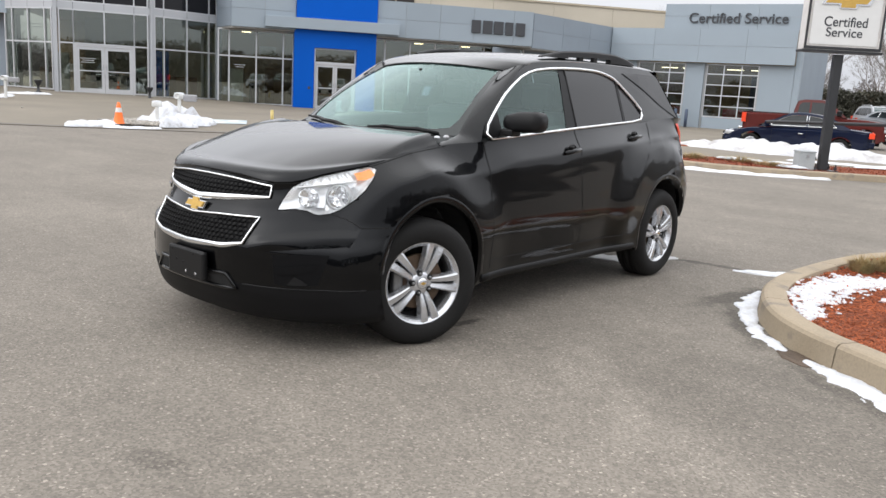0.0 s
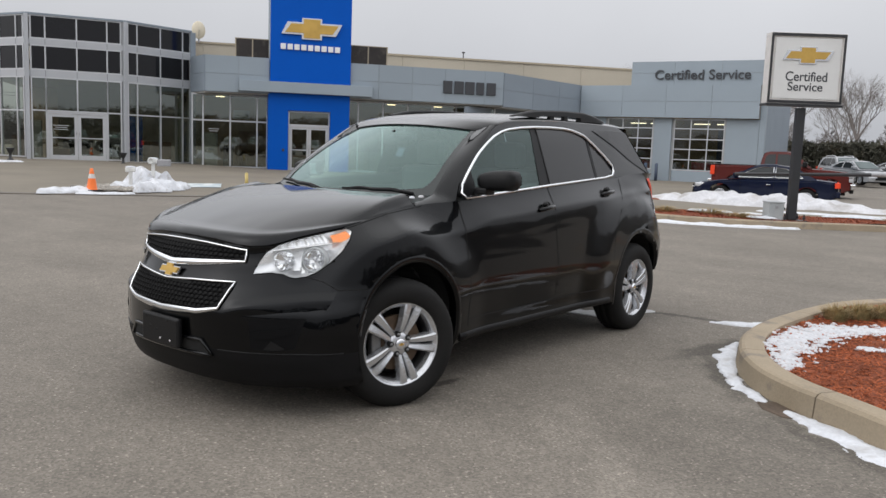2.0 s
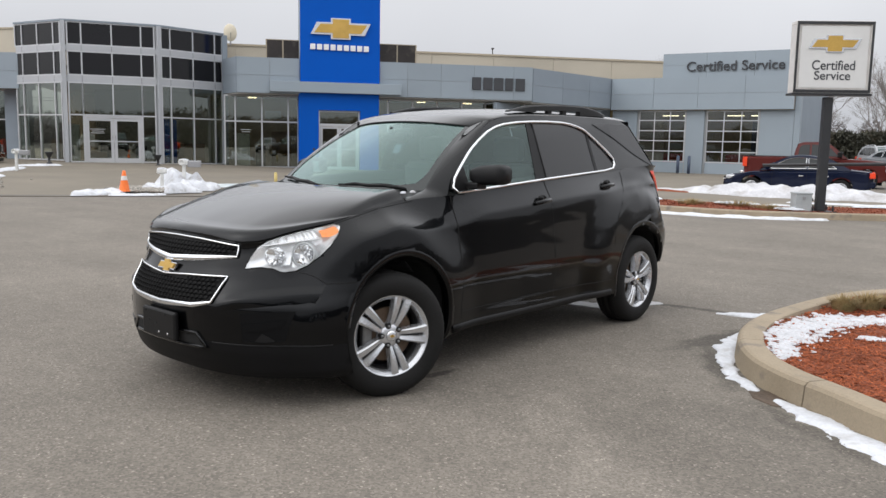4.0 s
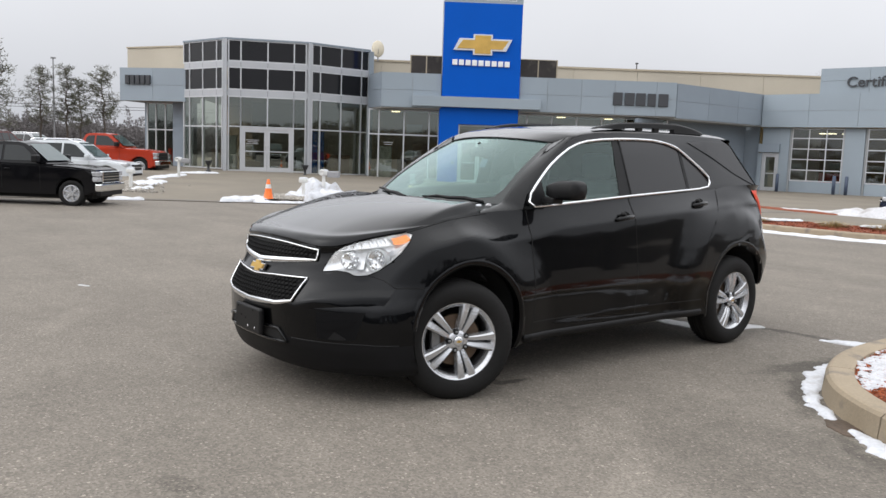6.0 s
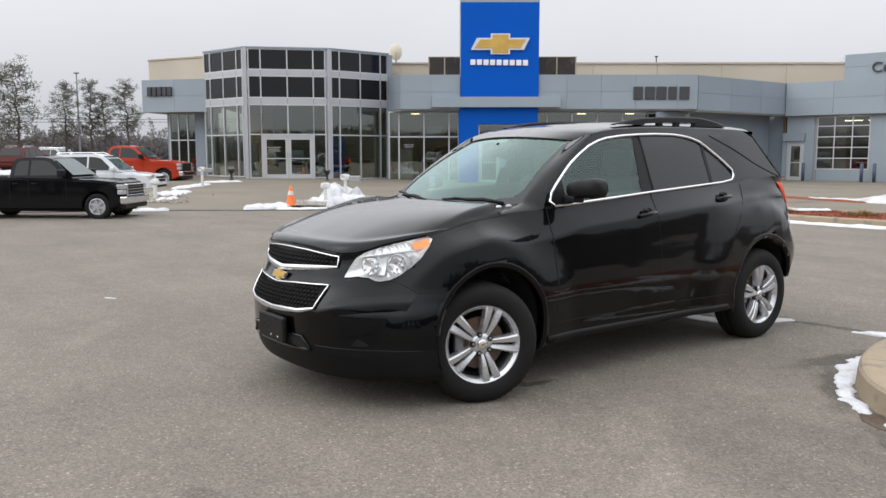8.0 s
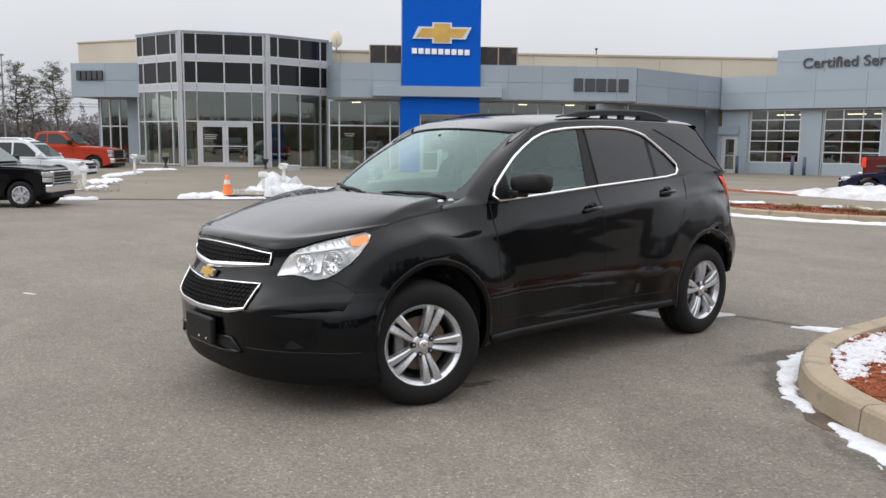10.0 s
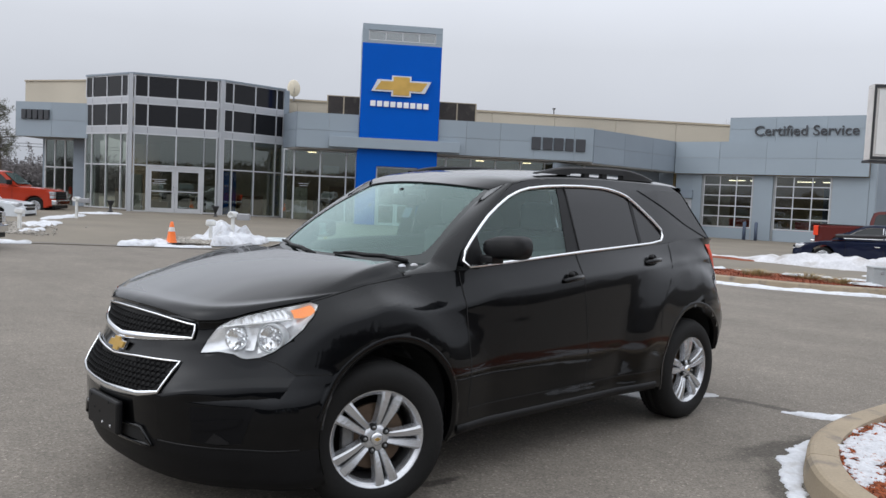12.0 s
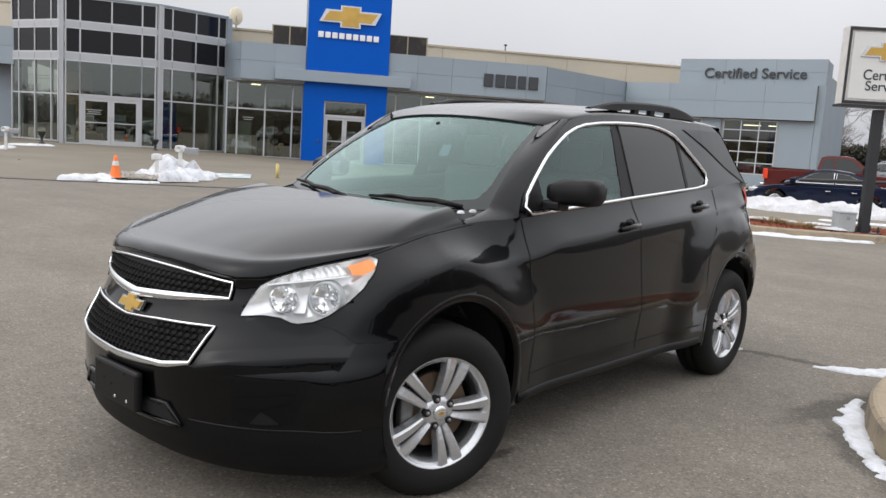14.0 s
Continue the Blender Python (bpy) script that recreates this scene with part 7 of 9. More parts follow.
    # small quad imitates mirror and visor reflections in the glass
    bm = bmesh.new()
    bm.faces.new([bm.verts.new(p) for p in ((0.06, 0.80, 1.37), (0.115, 0.81, 1.37), (0.115, 0.84, 1.43), (0.06, 0.83, 1.43))])
    part("windscreen_note", bm, "bollard", cab, "small slate blue patch standing for reflections in the windscreen")


suv = empty("sport_utility_vehicle", Matrix.Translation((0.018, 0, 0)), "glossy black sport utility vehicle with chrome grilles and silver alloy wheels", "car")
suv_panels(suv)
suv_seams(suv)
bonnet(suv)
greenhouse(suv)
suv_details(suv)
suv_cabin(suv)
for wy in (0.0, BASE_W):
    for sd in (1, -1):
        wheel(suv, 0.897 if wy == 0.0 else 0.884, wy - 0.034 if wy == 0.0 else wy, sd, steer=-19.4 if wy == 0.0 else 0.0, turn=-0.36 if wy == 0.0 else 0.10, camber=1.2 if wy == 0.0 else 0.0)

# ---- parked vehicles ----
def car_paint(name, c, metal=0.0):
    M[name] = surf(name, c, 0.32, metal, grain=(300, 0.08), blotch=(1.5, 0.05), bump=(2, 0.0), coat=0.8, spec=0.0, coat_ior=1.36)
    return name


car_paint("black_truck_paint", (0.005, 0.005, 0.006))
car_paint("red_truck_paint", (0.38, 0.042, 0.020))
car_paint("white_suv_paint", (0.62, 0.65, 0.68))
car_paint("navy_paint", (0.006, 0.010, 0.028))
car_paint("maroon_paint", (0.095, 0.020, 0.018))
car_paint("silver_paint", (0.42, 0.43, 0.45), 0.3)
car_paint("grey_paint", (0.10, 0.105, 0.11), 0.2)
M["dark_glass"] = surf("dark_vehicle_glass", (0.012, 0.015, 0.016), 0.05, grain=(10, 0.05), blotch=(1, 0.1), bump=(2, 0.0), spec=0.4)


def small_wheel(parent, x, y, r, w, outward):
    ob = new("wheel")
    ob.parent = parent
    ob.matrix_basis = Matrix.Translation((x, y, r)) @ Matrix.Rotation(math.pi / 2 * outward, 4, "Z")
    rr = r * 0.64
    bm = bmesh.new()
    lathe(bm, [(rr, 0.0), (rr + 0.02, 0.012), (r * 0.86, 0.014), (r * 0.97, 0.0), (r, -0.03), (r, -w + 0.03), (r * 0.96, -w), (rr, -w)], 28, "X")
    bmesh.ops.recalc_face_normals(bm, faces=bm.faces[:])
    part("tyre", bm, "tyre", ob, smooth=True)
    bm = bmesh.new()
    lathe(bm, [(rr, 0.004), (rr * 0.93, 0.008), (rr * 0.88, -0.01), (rr * 0.86, -0.06), (0.001, -0.06)], 28, "X")
    for i in range(6):
        box(bm, -0.03, 0.0, -rr * 0.13, rr * 0.13, rr * 0.1, rr * 0.92, 0.004, m=Matrix.Rotation(math.pi * i / 3 + 0.2, 4, "X"))
    lathe(bm, [(0.001, 0.006), (rr * 0.22, 0.004), (rr * 0.26, -0.03)], 16, "X")
    bmesh.ops.recalc_face_normals(bm, faces=bm.faces[:])
    part("rim", bm, "alloy", ob)


SHAPES = {
    # length, width, wheel radius, axle x front and rear, lower outline, cabin outline, windows, tail of the cabin
    "pickup": dict(L=5.6, W=1.9, r=0.395, ax=(1.78, -1.85),
                   low=[(-2.80, 0.58), (-2.80, 1.18), (-2.78, 1.28), (-0.86, 1.30), (0.80, 1.26), (0.95, 1.24), (1.7, 1.22), (2.34, 1.16), (2.50, 1.10), (2.55, 0.98), (2.57, 0.62), (2.57, 0.45), (2.40, 0.40)],
                   cab=[(-0.88, 1.27), (-0.84, 1.60), (-0.74, 1.82), (-0.55, 1.87), (0.10, 1.88), (0.32, 1.84), (0.52, 1.72), (1.06, 1.25)],
                   wins=[[(-0.74, 1.33), (-0.70, 1.66), (-0.60, 1.76), (-0.32, 1.78), (-0.32, 1.33)], [(-0.25, 1.33), (-0.25, 1.78), (0.12, 1.78), (0.30, 1.74), (0.46, 1.62), (0.74, 1.33)]],
                   bed=(-2.70, -0.98), doors=(-0.86, -0.28, 0.86), belt=1.29, clad=0.42),
    "suv": dict(L=4.6, W=1.84, r=0.35, ax=(1.36, -1.36),
                low=[(-2.22, 0.45), (-2.26, 0.75), (-2.20, 1.02), (-1.2, 1.04), (0.72, 1.00), (1.4, 0.97), (1.98, 0.90), (2.20, 0.80), (2.28, 0.62), (2.28, 0.36), (2.12, 0.28)],
                cab=[(-2.12, 1.02), (-1.96, 1.40), (-1.80, 1.60), (-1.4, 1.66), (-0.2, 1.68), (0.12, 1.64), (0.34, 1.54), (0.98, 1.00)],
                wins=[[(-1.86, 1.12), (-1.72, 1.42), (-1.5, 1.54), (-1.22, 1.56), (-1.22, 1.09)], [(-1.16, 1.09), (-1.16, 1.57), (-0.36, 1.58), (-0.36, 1.07)], [(-0.29, 1.07), (-0.29, 1.58), (-0.02, 1.57), (0.16, 1.52), (0.68, 1.06)]],
                bed=None, doors=(-1.18, -0.32, 0.72), belt=1.03, clad=0.34),
    "sedan": dict(L=4.87, W=1.80, r=0.33, ax=(1.45, -1.40),
                  low=[(-2.38, 0.42), (-2.42, 0.70), (-2.36, 0.94), (-1.72, 1.0), (-1.1, 0.97), (0.72, 0.92), (1.5, 0.86), (2.08, 0.76), (2.34, 0.64), (2.42, 0.48), (2.38, 0.26), (2.2, 0.22)],
                  cab=[(-1.72, 0.97), (-1.15, 1.28), (-0.80, 1.39), (-0.35, 1.445), (0.0, 1.445), (0.25, 1.41), (0.50, 1.32), (1.22, 0.92)],
                  wins=[[(-1.25, 1.02), (-0.98, 1.20), (-0.72, 1.31), (-0.36, 1.36), (-0.36, 1.0)], [(-0.29, 1.0), (-0.29, 1.365), (0.0, 1.365), (0.22, 1.335), (0.44, 1.25), (0.90, 0.98)]],
                  bed=None, doors=(-1.12, -0.33, 0.78), belt=0.95, clad=0.28),
}


def vehicle(name, kind, paint, m, label, category, size=1.0, chrome=True, face="chrome"):
    s = SHAPES[kind]
    v = empty(name, m @ Matrix.Scale(size, 4), label, category)
    W, r = s["W"] / 2, s["r"]
    # outline with wheel openings cut out along the bottom
    bottom = []
    for ax in sorted(s["ax"], reverse=True):
        R = r + 0.075
        bottom += [(ax + R * math.cos(a), max(s["clad"] - 0.06, r + R * math.sin(a))) for a in np.linspace(-0.25, math.pi + 0.25, 15)]
    outline = s["low"] + [(s["low"][-1][0] - 0.05, s["clad"] - 0.06)] + bottom + [(s["low"][0][0] + 0.12, s["clad"] - 0.02)]
    bm = bmesh.new()
    secs = []
    zc = s["belt"]
    for y, k in ((-W, 0.0), (-W + 0.035, 0.5), (-W + 0.16, 0.88), (-W * 0.5, 1.0), (W * 0.5, 1.0), (W - 0.16, 0.88), (W - 0.035, 0.5), (W, 0.0)):
        row = []
        for x, z in outline:
            f = (z / zc) ** 3
            tip = 0.30 * (1 - k) * max(0, abs(x) / (s["L"] / 2) - 0.72) / 0.28
            row.append(bm.verts.new((x - math.copysign(tip, x), y, z - 0.045 * (1 - k) * f)))
        secs.append(row)
    n = len(outline)
    for a, b in zip(secs, secs[1:]):
        for i in range(n):
            bm.faces.new((a[i], a[(i + 1) % n], b[(i + 1) % n], b[i]))
    bm.faces.new(secs[0][::-1])
    bm.faces.new(secs[-1])
    bmesh.ops.recalc_face_normals(bm, faces=bm.faces[:])
    bmesh.ops.bevel(bm, geom=[e for e in bm.edges if len(e.link_faces) == 2 and e.calc_face_angle() > 0.55 and sum(q.co.z for q in e.verts) > 1.1], offset=0.035, segments=2, affect="EDGES")
    part("body", bm, paint, v)
    # cabin, leaning in towards the roof
    cab = s["cab"]
    zb, zt = cab[0][1], max(p[1] for p in cab)

    def cy(z):
        return W - 0.075 - 0.20 * max(0, (z - zb) / (zt - zb)) ** 1.2
    bm = bmesh.new()
    rows = [[bm.verts.new((x, f * cy(z) if abs(f) == 1 else f * cy(z), z + (0.03 * (1 - f * f) if z > zt - 0.1 else 0))) for x, z in cab] for f in (-1, -0.85, -0.4, 0.4, 0.85, 1)]
    for a, b in zip(rows, rows[1:]):
        for i in range(len(cab) - 1):
            bm.faces.new((a[i], a[i + 1], b[i + 1], b[i]))
    bm.faces.new(rows[0][::-1])
    bm.faces.new(rows[-1])
    bmesh.ops.recalc_face_normals(bm, faces=bm.faces[:])
    part("cabin", bm, paint, v)
    for sd in (1, -1):
        for w in s["wins"]:
            bm = bmesh.new()
            bm.faces.new([bm.verts.new((x, sd * (cy(z) + 0.008), z)) for x, z in w])
            part("side_window", bm, "dark_glass", v)
            if chrome and kind == "sedan":
                bm = bmesh.new()
                tube(bm, [(x, sd * (cy(z) + 0.010), z) for x, z in w], 0.014, 5, cyc=True)
                part("window_chrome", bm, "chrome", v)
        for x in s["doors"]:
            bm = bmesh.new()
            box(bm, x - 0.005, x + 0.005, sd * W - 0.002 if sd > 0 else -W - 0.002, sd * W + 0.002 if sd > 0 else -W + 0.002, s["clad"] + 0.08, s["belt"] - 0.10)
            part("door_gap", bm, "gap", v)
        for x in s["doors"][:2]:
            bm = bmesh.new()
            box(bm, x + 0.10, x + 0.26, sd * W - 0.005 if sd > 0 else -W - 0.03, W + 0.03 if sd > 0 else -W + 0.005, s["belt"] - 0.22, s["belt"] - 0.185, 0.008)
            part("door_handle", bm, "chrome" if kind == "sedan" else "trim_black", v)
        x0 = cab[-1][0] - 0.28
        bm = bmesh.new()
        box(bm, x0 - 0.09, x0 + 0.09, min(sd * (W - 0.05), sd * (W + 0.20)), max(sd * (W - 0.05), sd * (W + 0.20)), zb + 0.02, zb + (0.24 if kind == "pickup" else 0.16), 0.035)
        part("door_mirror", bm, paint if kind != "pickup" else "trim_black", v)
    # windscreen and rear window
    for (xa, za), (xb, zb2), nm in ((cab[-1], cab[-3], "windscreen"), (cab[0], cab[2], "rear_window")):
        bm = bmesh.new()
        q = []
        for t, f in ((0.10, -1), (0.10, 1), (0.92, 1), (0.92, -1)):
            x, z = xa + (xb - xa) * t, za + (zb2 - za) * t
            q.append(bm.verts.new((x + (0.035 if nm == "windscreen" else -0.03), f * (cy(z) - 0.10), z + 0.035)))
        bm.faces.new(q)
        part(nm, bm, "dark_glass" if nm == "rear_window" else "screen_far", v)
    # face: lamps, grille, bumpers
    xf = max(p[0] for p in s["low"])
    xr = min(p[0] for p in s["low"])
    zh = s["low"][-4][1]
    if kind == "pickup":
        for sd in (1, -1):
            for k in (0, 1):
                bm = bmesh.new()
                box(bm, xf - 0.22, xf + 0.01, min(sd * (W - 0.30), sd * (W - 0.02)), max(sd * (W - 0.30), sd * (W - 0.02)), 0.76 + 0.16 * k, 0.90 + 0.16 * k, 0.02)
                part("headlamp", bm, "lamp_far", v)
        bm = bmesh.new()
        box(bm, xf - 0.08, xf + 0.035, -W + 0.32, W - 0.32, 0.72, 1.07, 0.02)
        g = part("grille", bm, face, v)
        for k, z in enumerate((0.745, 0.83, 0.915, 0.99)):
            boxed("grille_opening", xf + 0.03, xf + 0.042, -W + 0.36, W - 0.36, z, z + (0.066 if k < 3 else 0.05), "gap", g)
        boxed("front_bumper", xf - 0.10, xf + 0.10, -W + 0.03, W - 0.03, 0.47, 0.70, "chrome", v, 0.04)
        boxed("lower_valance", xf - 0.10, xf + 0.04, -W + 0.10, W - 0.10, 0.33, 0.465, "trim_black", v, 0.02)
        boxed("rear_bumper", xr - 0.10, xr + 0.06, -W + 0.06, W - 0.06, 0.50, 0.68, "chrome", v, 0.03)
        b0, b1 = s["bed"]
        boxed("bed_well", b0, b1, -W + 0.12, W - 0.12, 1.285, 1.305, "gap", v)
        boxed("tailgate_handle", xr - 0.012, xr + 0.01, -0.12, 0.12, 1.05, 1.12, "trim_black", v)
    else:
        for sd in (1, -1):
            bm = bmesh.new()
            box(bm, xf - 0.52, xf - 0.10, min(sd * (W - 0.40), sd * (W - 0.015)), max(sd * (W - 0.40), sd * (W - 0.015)), zh - 0.06, zh + 0.08, 0.035)
            part("headlamp", bm, "lamp_far", v)
        boxed("grille", xf - 0.10, xf + 0.02, -0.45, 0.45, zh - 0.20, zh + 0.02, "trim_black", v, 0.02)
        boxed("grille_bar", xf - 0.08, xf + 0.03, -0.46, 0.46, zh - 0.10, zh - 0.06, "chrome", v, 0.01)
        boxed("lower_intake", xf - 0.12, xf + 0.015, -0.55, 0.55, 0.34, 0.48, "gap", v, 0.02)
        boxed("rear_bumper", xr - 0.04, xr + 0.2, -W + 0.08, W - 0.08, 0.40, 0.62, paint, v, 0.05)
        if kind == "suv":
            for sd in (1, -1):
                bm = bmesh.new()
                tube(bm, [(-1.6, sd * 0.58, 1.67), (-1.45, sd * 0.58, 1.735), (-0.2, sd * 0.58, 1.75), (0.0, sd * 0.58, 1.68)], 0.02, 6)
                part("roof_rail", bm, "silver", v)
    for sd in (1, -1):
        z0, z1 = (0.86, 1.24) if kind == "pickup" else (s["belt"] - 0.22, s["belt"] - 0.04)
        bm = bmesh.new()
        box(bm, xr - 0.012, xr + 0.16, min(sd * (W - 0.18), sd * (W + 0.002)), max(sd * (W - 0.18), sd * (W + 0.002)), z0, z1, 0.015)
        part("tail_lamp", bm, "tail_red", v)
    boxed("underbody", xr + 0.25, xf - 0.25, -W + 0.22, W - 0.22, 0.24, s["clad"] + 0.15, "gap", v)
    for ax in s["ax"]:
        for sd in (1, -1):
            small_wheel(v, ax, sd * (W - 0.015), r, 0.24, sd)
    return v


M["screen_far"] = surf("pale_vehicle_windscreen", (0.075, 0.105, 0.105), 0.04, grain=(10, 0.05), blotch=(1, 0.2), bump=(2, 0.0), spec=0.2)
M["lamp_far"] = surf("clear_lamp_glass", (0.52, 0.53, 0.55), 0.15, 0.4, grain=(14, 0.25), blotch=(6, 0.3), bump=(20, 0.05), coat=0.6)


def parked(x, y, dx, dy, z=0.0):
    return Matrix.Translation((x, y, z)) @ Matrix.Rotation(math.atan2(dy, dx), 4, "Z")


def at_wheel(p, d, axle, half, side):
    """Centre of a vehicle whose wheel on that side (1 left, -1 right) touches the ground at p."""
    l = math.hypot(*d)
    d = (d[0] / l, d[1] / l)
    return (p[0] - d[0] * axle + d[1] * half * side, p[1] - d[1] * axle - d[0] * half * side, d[0], d[1])


x, y, dx, dy = at_wheel((-15.0, 1.80), (0.62, 0.785), 1.78 * 0.755, 0.755, -1)
vehicle("pickup_truck", "pickup", "black_truck_paint", parked(x, y, dx, dy, -0.02), "black pickup truck with a chrome bumper at the forecourt edge", "pickup truck", 0.755)
x, y, dx, dy = at_wheel((-28.4, 6.45), (0.58, 0.81), 1.36, 0.92, -1)
vehicle("crossover_car", "suv", "white_suv_paint", parked(x, y, dx, dy, -0.22), "pale silver crossover with roof rails beside the pickup", "car", 1.0)
x, y, dx, dy = at_wheel((-33.2, 9.3), (0.60, 0.80), 1.78 * 0.98, 0.98, -1)
vehicle("pickup_truck", "pickup", "red_truck_paint", parked(x, y, dx, dy, 0.0), "bright red pickup truck parked facing the forecourt", "pickup truck", 0.98, face="trim_black")
vehicle("sedan", "sedan", "navy_paint", parked(-5.55, 26.35, -0.965, -0.26, -0.16), "dark navy sedan with chrome window trim behind a snow bank", "car", 0.98)
vehicle("pickup_truck", "pickup", "maroon_paint", parked(-6.5, 31.6, 0.965, 0.26, -0.10), "dark maroon pickup truck with a bright red tail lamp", "pickup truck", 0.99)
far = ((-9.9, 56.0, 0.6, -0.8, "suv", "silver_paint", "pale silver SUV in the far lot"), (-6.8, 57.0, 0.7, -0.7, "sedan", "grey_paint", "grey sedan in the far lot"), (-8.2, 52.0, 0.75, -0.65, "sedan", "silver_paint", "silver sedan in the far lot"),
       (-3.6, 54.0, 0.7, -0.7, "suv", "grey_paint", "dark grey SUV in the far lot"), (-0.5, 55.5, 0.7, -0.7, "sedan", "white_suv_paint", "white sedan in the far lot"),
       (-57.0, 5.2, 0.5, 0.86, "sedan", "white_suv_paint", "white sedan in the far lot"), (-56.5, 7.9, -0.78, 0.62, "suv", "maroon_paint", "maroon SUV seen from behind in the far lot"), (-66.0, 12.0, 0.8, 0.6, "suv", "silver_paint", "silver SUV in the far lot"))
for x, y, dx, dy, kind, paint, label in far:
    vehicle("sedan" if kind == "sedan" else "sport_utility_vehicle", kind, paint, parked(x, y, dx, dy, 0.25 if x < -50 else 0.1), label, "car")

# the row of stock parked behind the eye, seen only in glass and paint
for x, y, kind, paint, label in ((-25.5, -10.0, "suv", "silver_paint", "silver SUV parked in the side row"), (-21.5, -10.6, "pickup", "grey_paint", "grey pickup truck parked in the side row"), (-17.6, -11.0, "suv", "white_suv_paint", "white SUV parked in the side row"), (-13.8, -11.4, "sedan", "silver_paint", "silver sedan parked in the side row"), (-9.8, -11.8, "suv", "grey_paint", "grey SUV parked in the side row")):
    vehicle({"suv": "sport_utility_vehicle", "pickup": "pickup_truck", "sedan": "sedan"}[kind], kind, paint, parked(x, y, 0.18, 0.98), label, "car")
for k, (kind, paint, label) in enumerate((("suv", "silver_paint", "silver SUV in the row of parked stock"), ("pickup", "grey_paint", "grey pickup truck in the row of parked stock"), ("sedan", "white_suv_paint", "white sedan in the row of parked stock"), ("suv", "silver_paint", "silver SUV in the row of parked stock"), ("sedan", "grey_paint", "grey sedan in the row of parked stock"))):
    vehicle({"suv": "sport_utility_vehicle", "pickup": "pickup_truck", "sedan": "sedan"}[kind], kind, paint, parked(18.5 + 1.35 * k, -16.0 + 2.9 * k, -0.9, 0.43), label, "car")

# ---- snow ----
def snow_field(name, spine, cell, height, label, mat="snow", base=0.002, ragged=0.55, freq=1.6, seed=0, surface=None, kind=""):
    """A ragged sheet of old snow along a spine of (x, y, half-width); its outline and height come from noise."""
    xs = [p[0] for p in spine]
    ys = [p[1] for p in spine]
    w = max(p[2] for p in spine) * 1.6
    nx, ny = int((max(xs) - min(xs) + 2 * w) / cell) + 1, int((max(ys) - min(ys) + 2 * w) / cell) + 1
    x0, y0 = min(xs) - w, min(ys) - w

    def field(x, y):
        best = -9.0
        for (ax, ay, aw), (bx, by, bw) in zip(spine, spine[1:]):
            dx, dy = bx - ax, by - ay
            t = min(1, max(0, ((x - ax) * dx + (y - ay) * dy) / (dx * dx + dy * dy)))
            ww = aw + (bw - aw) * t
            best = max(best, 1 - math.hypot(x - ax - dx * t, y - ay - dy * t) / ww)
        n = noise.fractal(Vector((x * freq, y * freq, seed)), 0.8, 2.1, 5)
        return best + ragged * n
    val = [[field(x0 + i * cell, y0 + j * cell) for i in range(nx + 1)] for j in range(ny + 1)]
    bm = bmesh.new()
    vs = {}

    def vert(i, j):
        if (i, j) not in vs:
            x, y, f = x0 + i * cell, y0 + j * cell, max(0.0, val[j][i])
            lump = 0.75 + 0.5 * noise.noise(Vector((x * freq * 2.3, y * freq * 2.3, seed + 9)))
            z = (surface(x, y) if surface else base) + (height(x, y) if callable(height) else height) * min(1.0, f * 1.5) ** 0.6 * lump * (1 if f > 0 else 0) - (0.004 if f <= 0 else 0)
            vs[i, j] = bm.verts.new((x, y, z))
        return vs[i, j]
    for j in range(ny):
        for i in range(nx):
            q = ((i, j), (i + 1, j), (i + 1, j + 1), (i, j + 1))
            if sum(val[b][a] > 0 for a, b in q) >= 1:
                bm.faces.new([vert(*k) for k in q])
    # draw the rim onto the line where the snow ends
    for (i, j), v in vs.items():
        if val[j][i] <= 0:
            near = [(a, b) for a, b in ((i - 1, j), (i + 1, j), (i, j - 1), (i, j + 1), (i - 1, j - 1), (i + 1, j + 1), (i - 1, j + 1), (i + 1, j - 1)) if 0 <= a <= nx and 0 <= b <= ny and val[b][a] > 0]
            if near:
                x = y = 0.0
                for a, b in near:
                    t = -val[j][i] / (val[b][a] - val[j][i])
                    x += x0 + (i + (a - i) * t) * cell
                    y += y0 + (j + (b - j) * t) * cell
                v.co.x, v.co.y = x / len(near), y / len(near)
    bmesh.ops.recalc_face_normals(bm, faces=bm.faces[:])
    return tagged(part(name, bm, mat, smooth=True), label, "snow", kind=kind or "")


def stain(name, spine, cell, mat, label, ragged=0.7, freq=2.2, seed=3, base=0.003):
    ob = snow_field(name, spine, cell, 0.0006, label, mat, base, ragged, freq, seed)
    ob["category"] = "stain"
    return ob


# ---- planted island beside the vehicle ----
ISLAND = [(4.05, 0.86), (3.7, 0.88), (3.20, 1.13), (3.0, 1.26), (2.82, 1.38), (2.60, 1.51), (2.43, 1.64), (2.27, 1.80), (2.13, 2.00), (2.01, 2.23), (1.90, 2.53), (1.83, 2.85), (1.80, 3.27), (1.82, 3.72), (1.88, 4.30), (2.02, 4.95), (2.35, 5.55), (2.75, 5.95), (3.3, 6.1), (3.9, 5.9), (4.25, 5.3), (4.4, 4.0), (4.4, 2.2), (4.3, 1.2)]


def smooth_loop(pts, n=4):
    out = []
    k = len(pts)
    for i in range(k):
        p0, p1, p2, p3 = (Vector((*pts[(i + j - 1) % k], 0)) for j in range(4))
        for s in range(n):
            t = s / n
            out.append((0.5 * ((2 * p1) + (p2 - p0) * t + (2 * p0 - 5 * p1 + 4 * p2 - p3) * t * t + (3 * p1 - p0 - 3 * p2 + p3) * t ** 3))[:2])
    return out


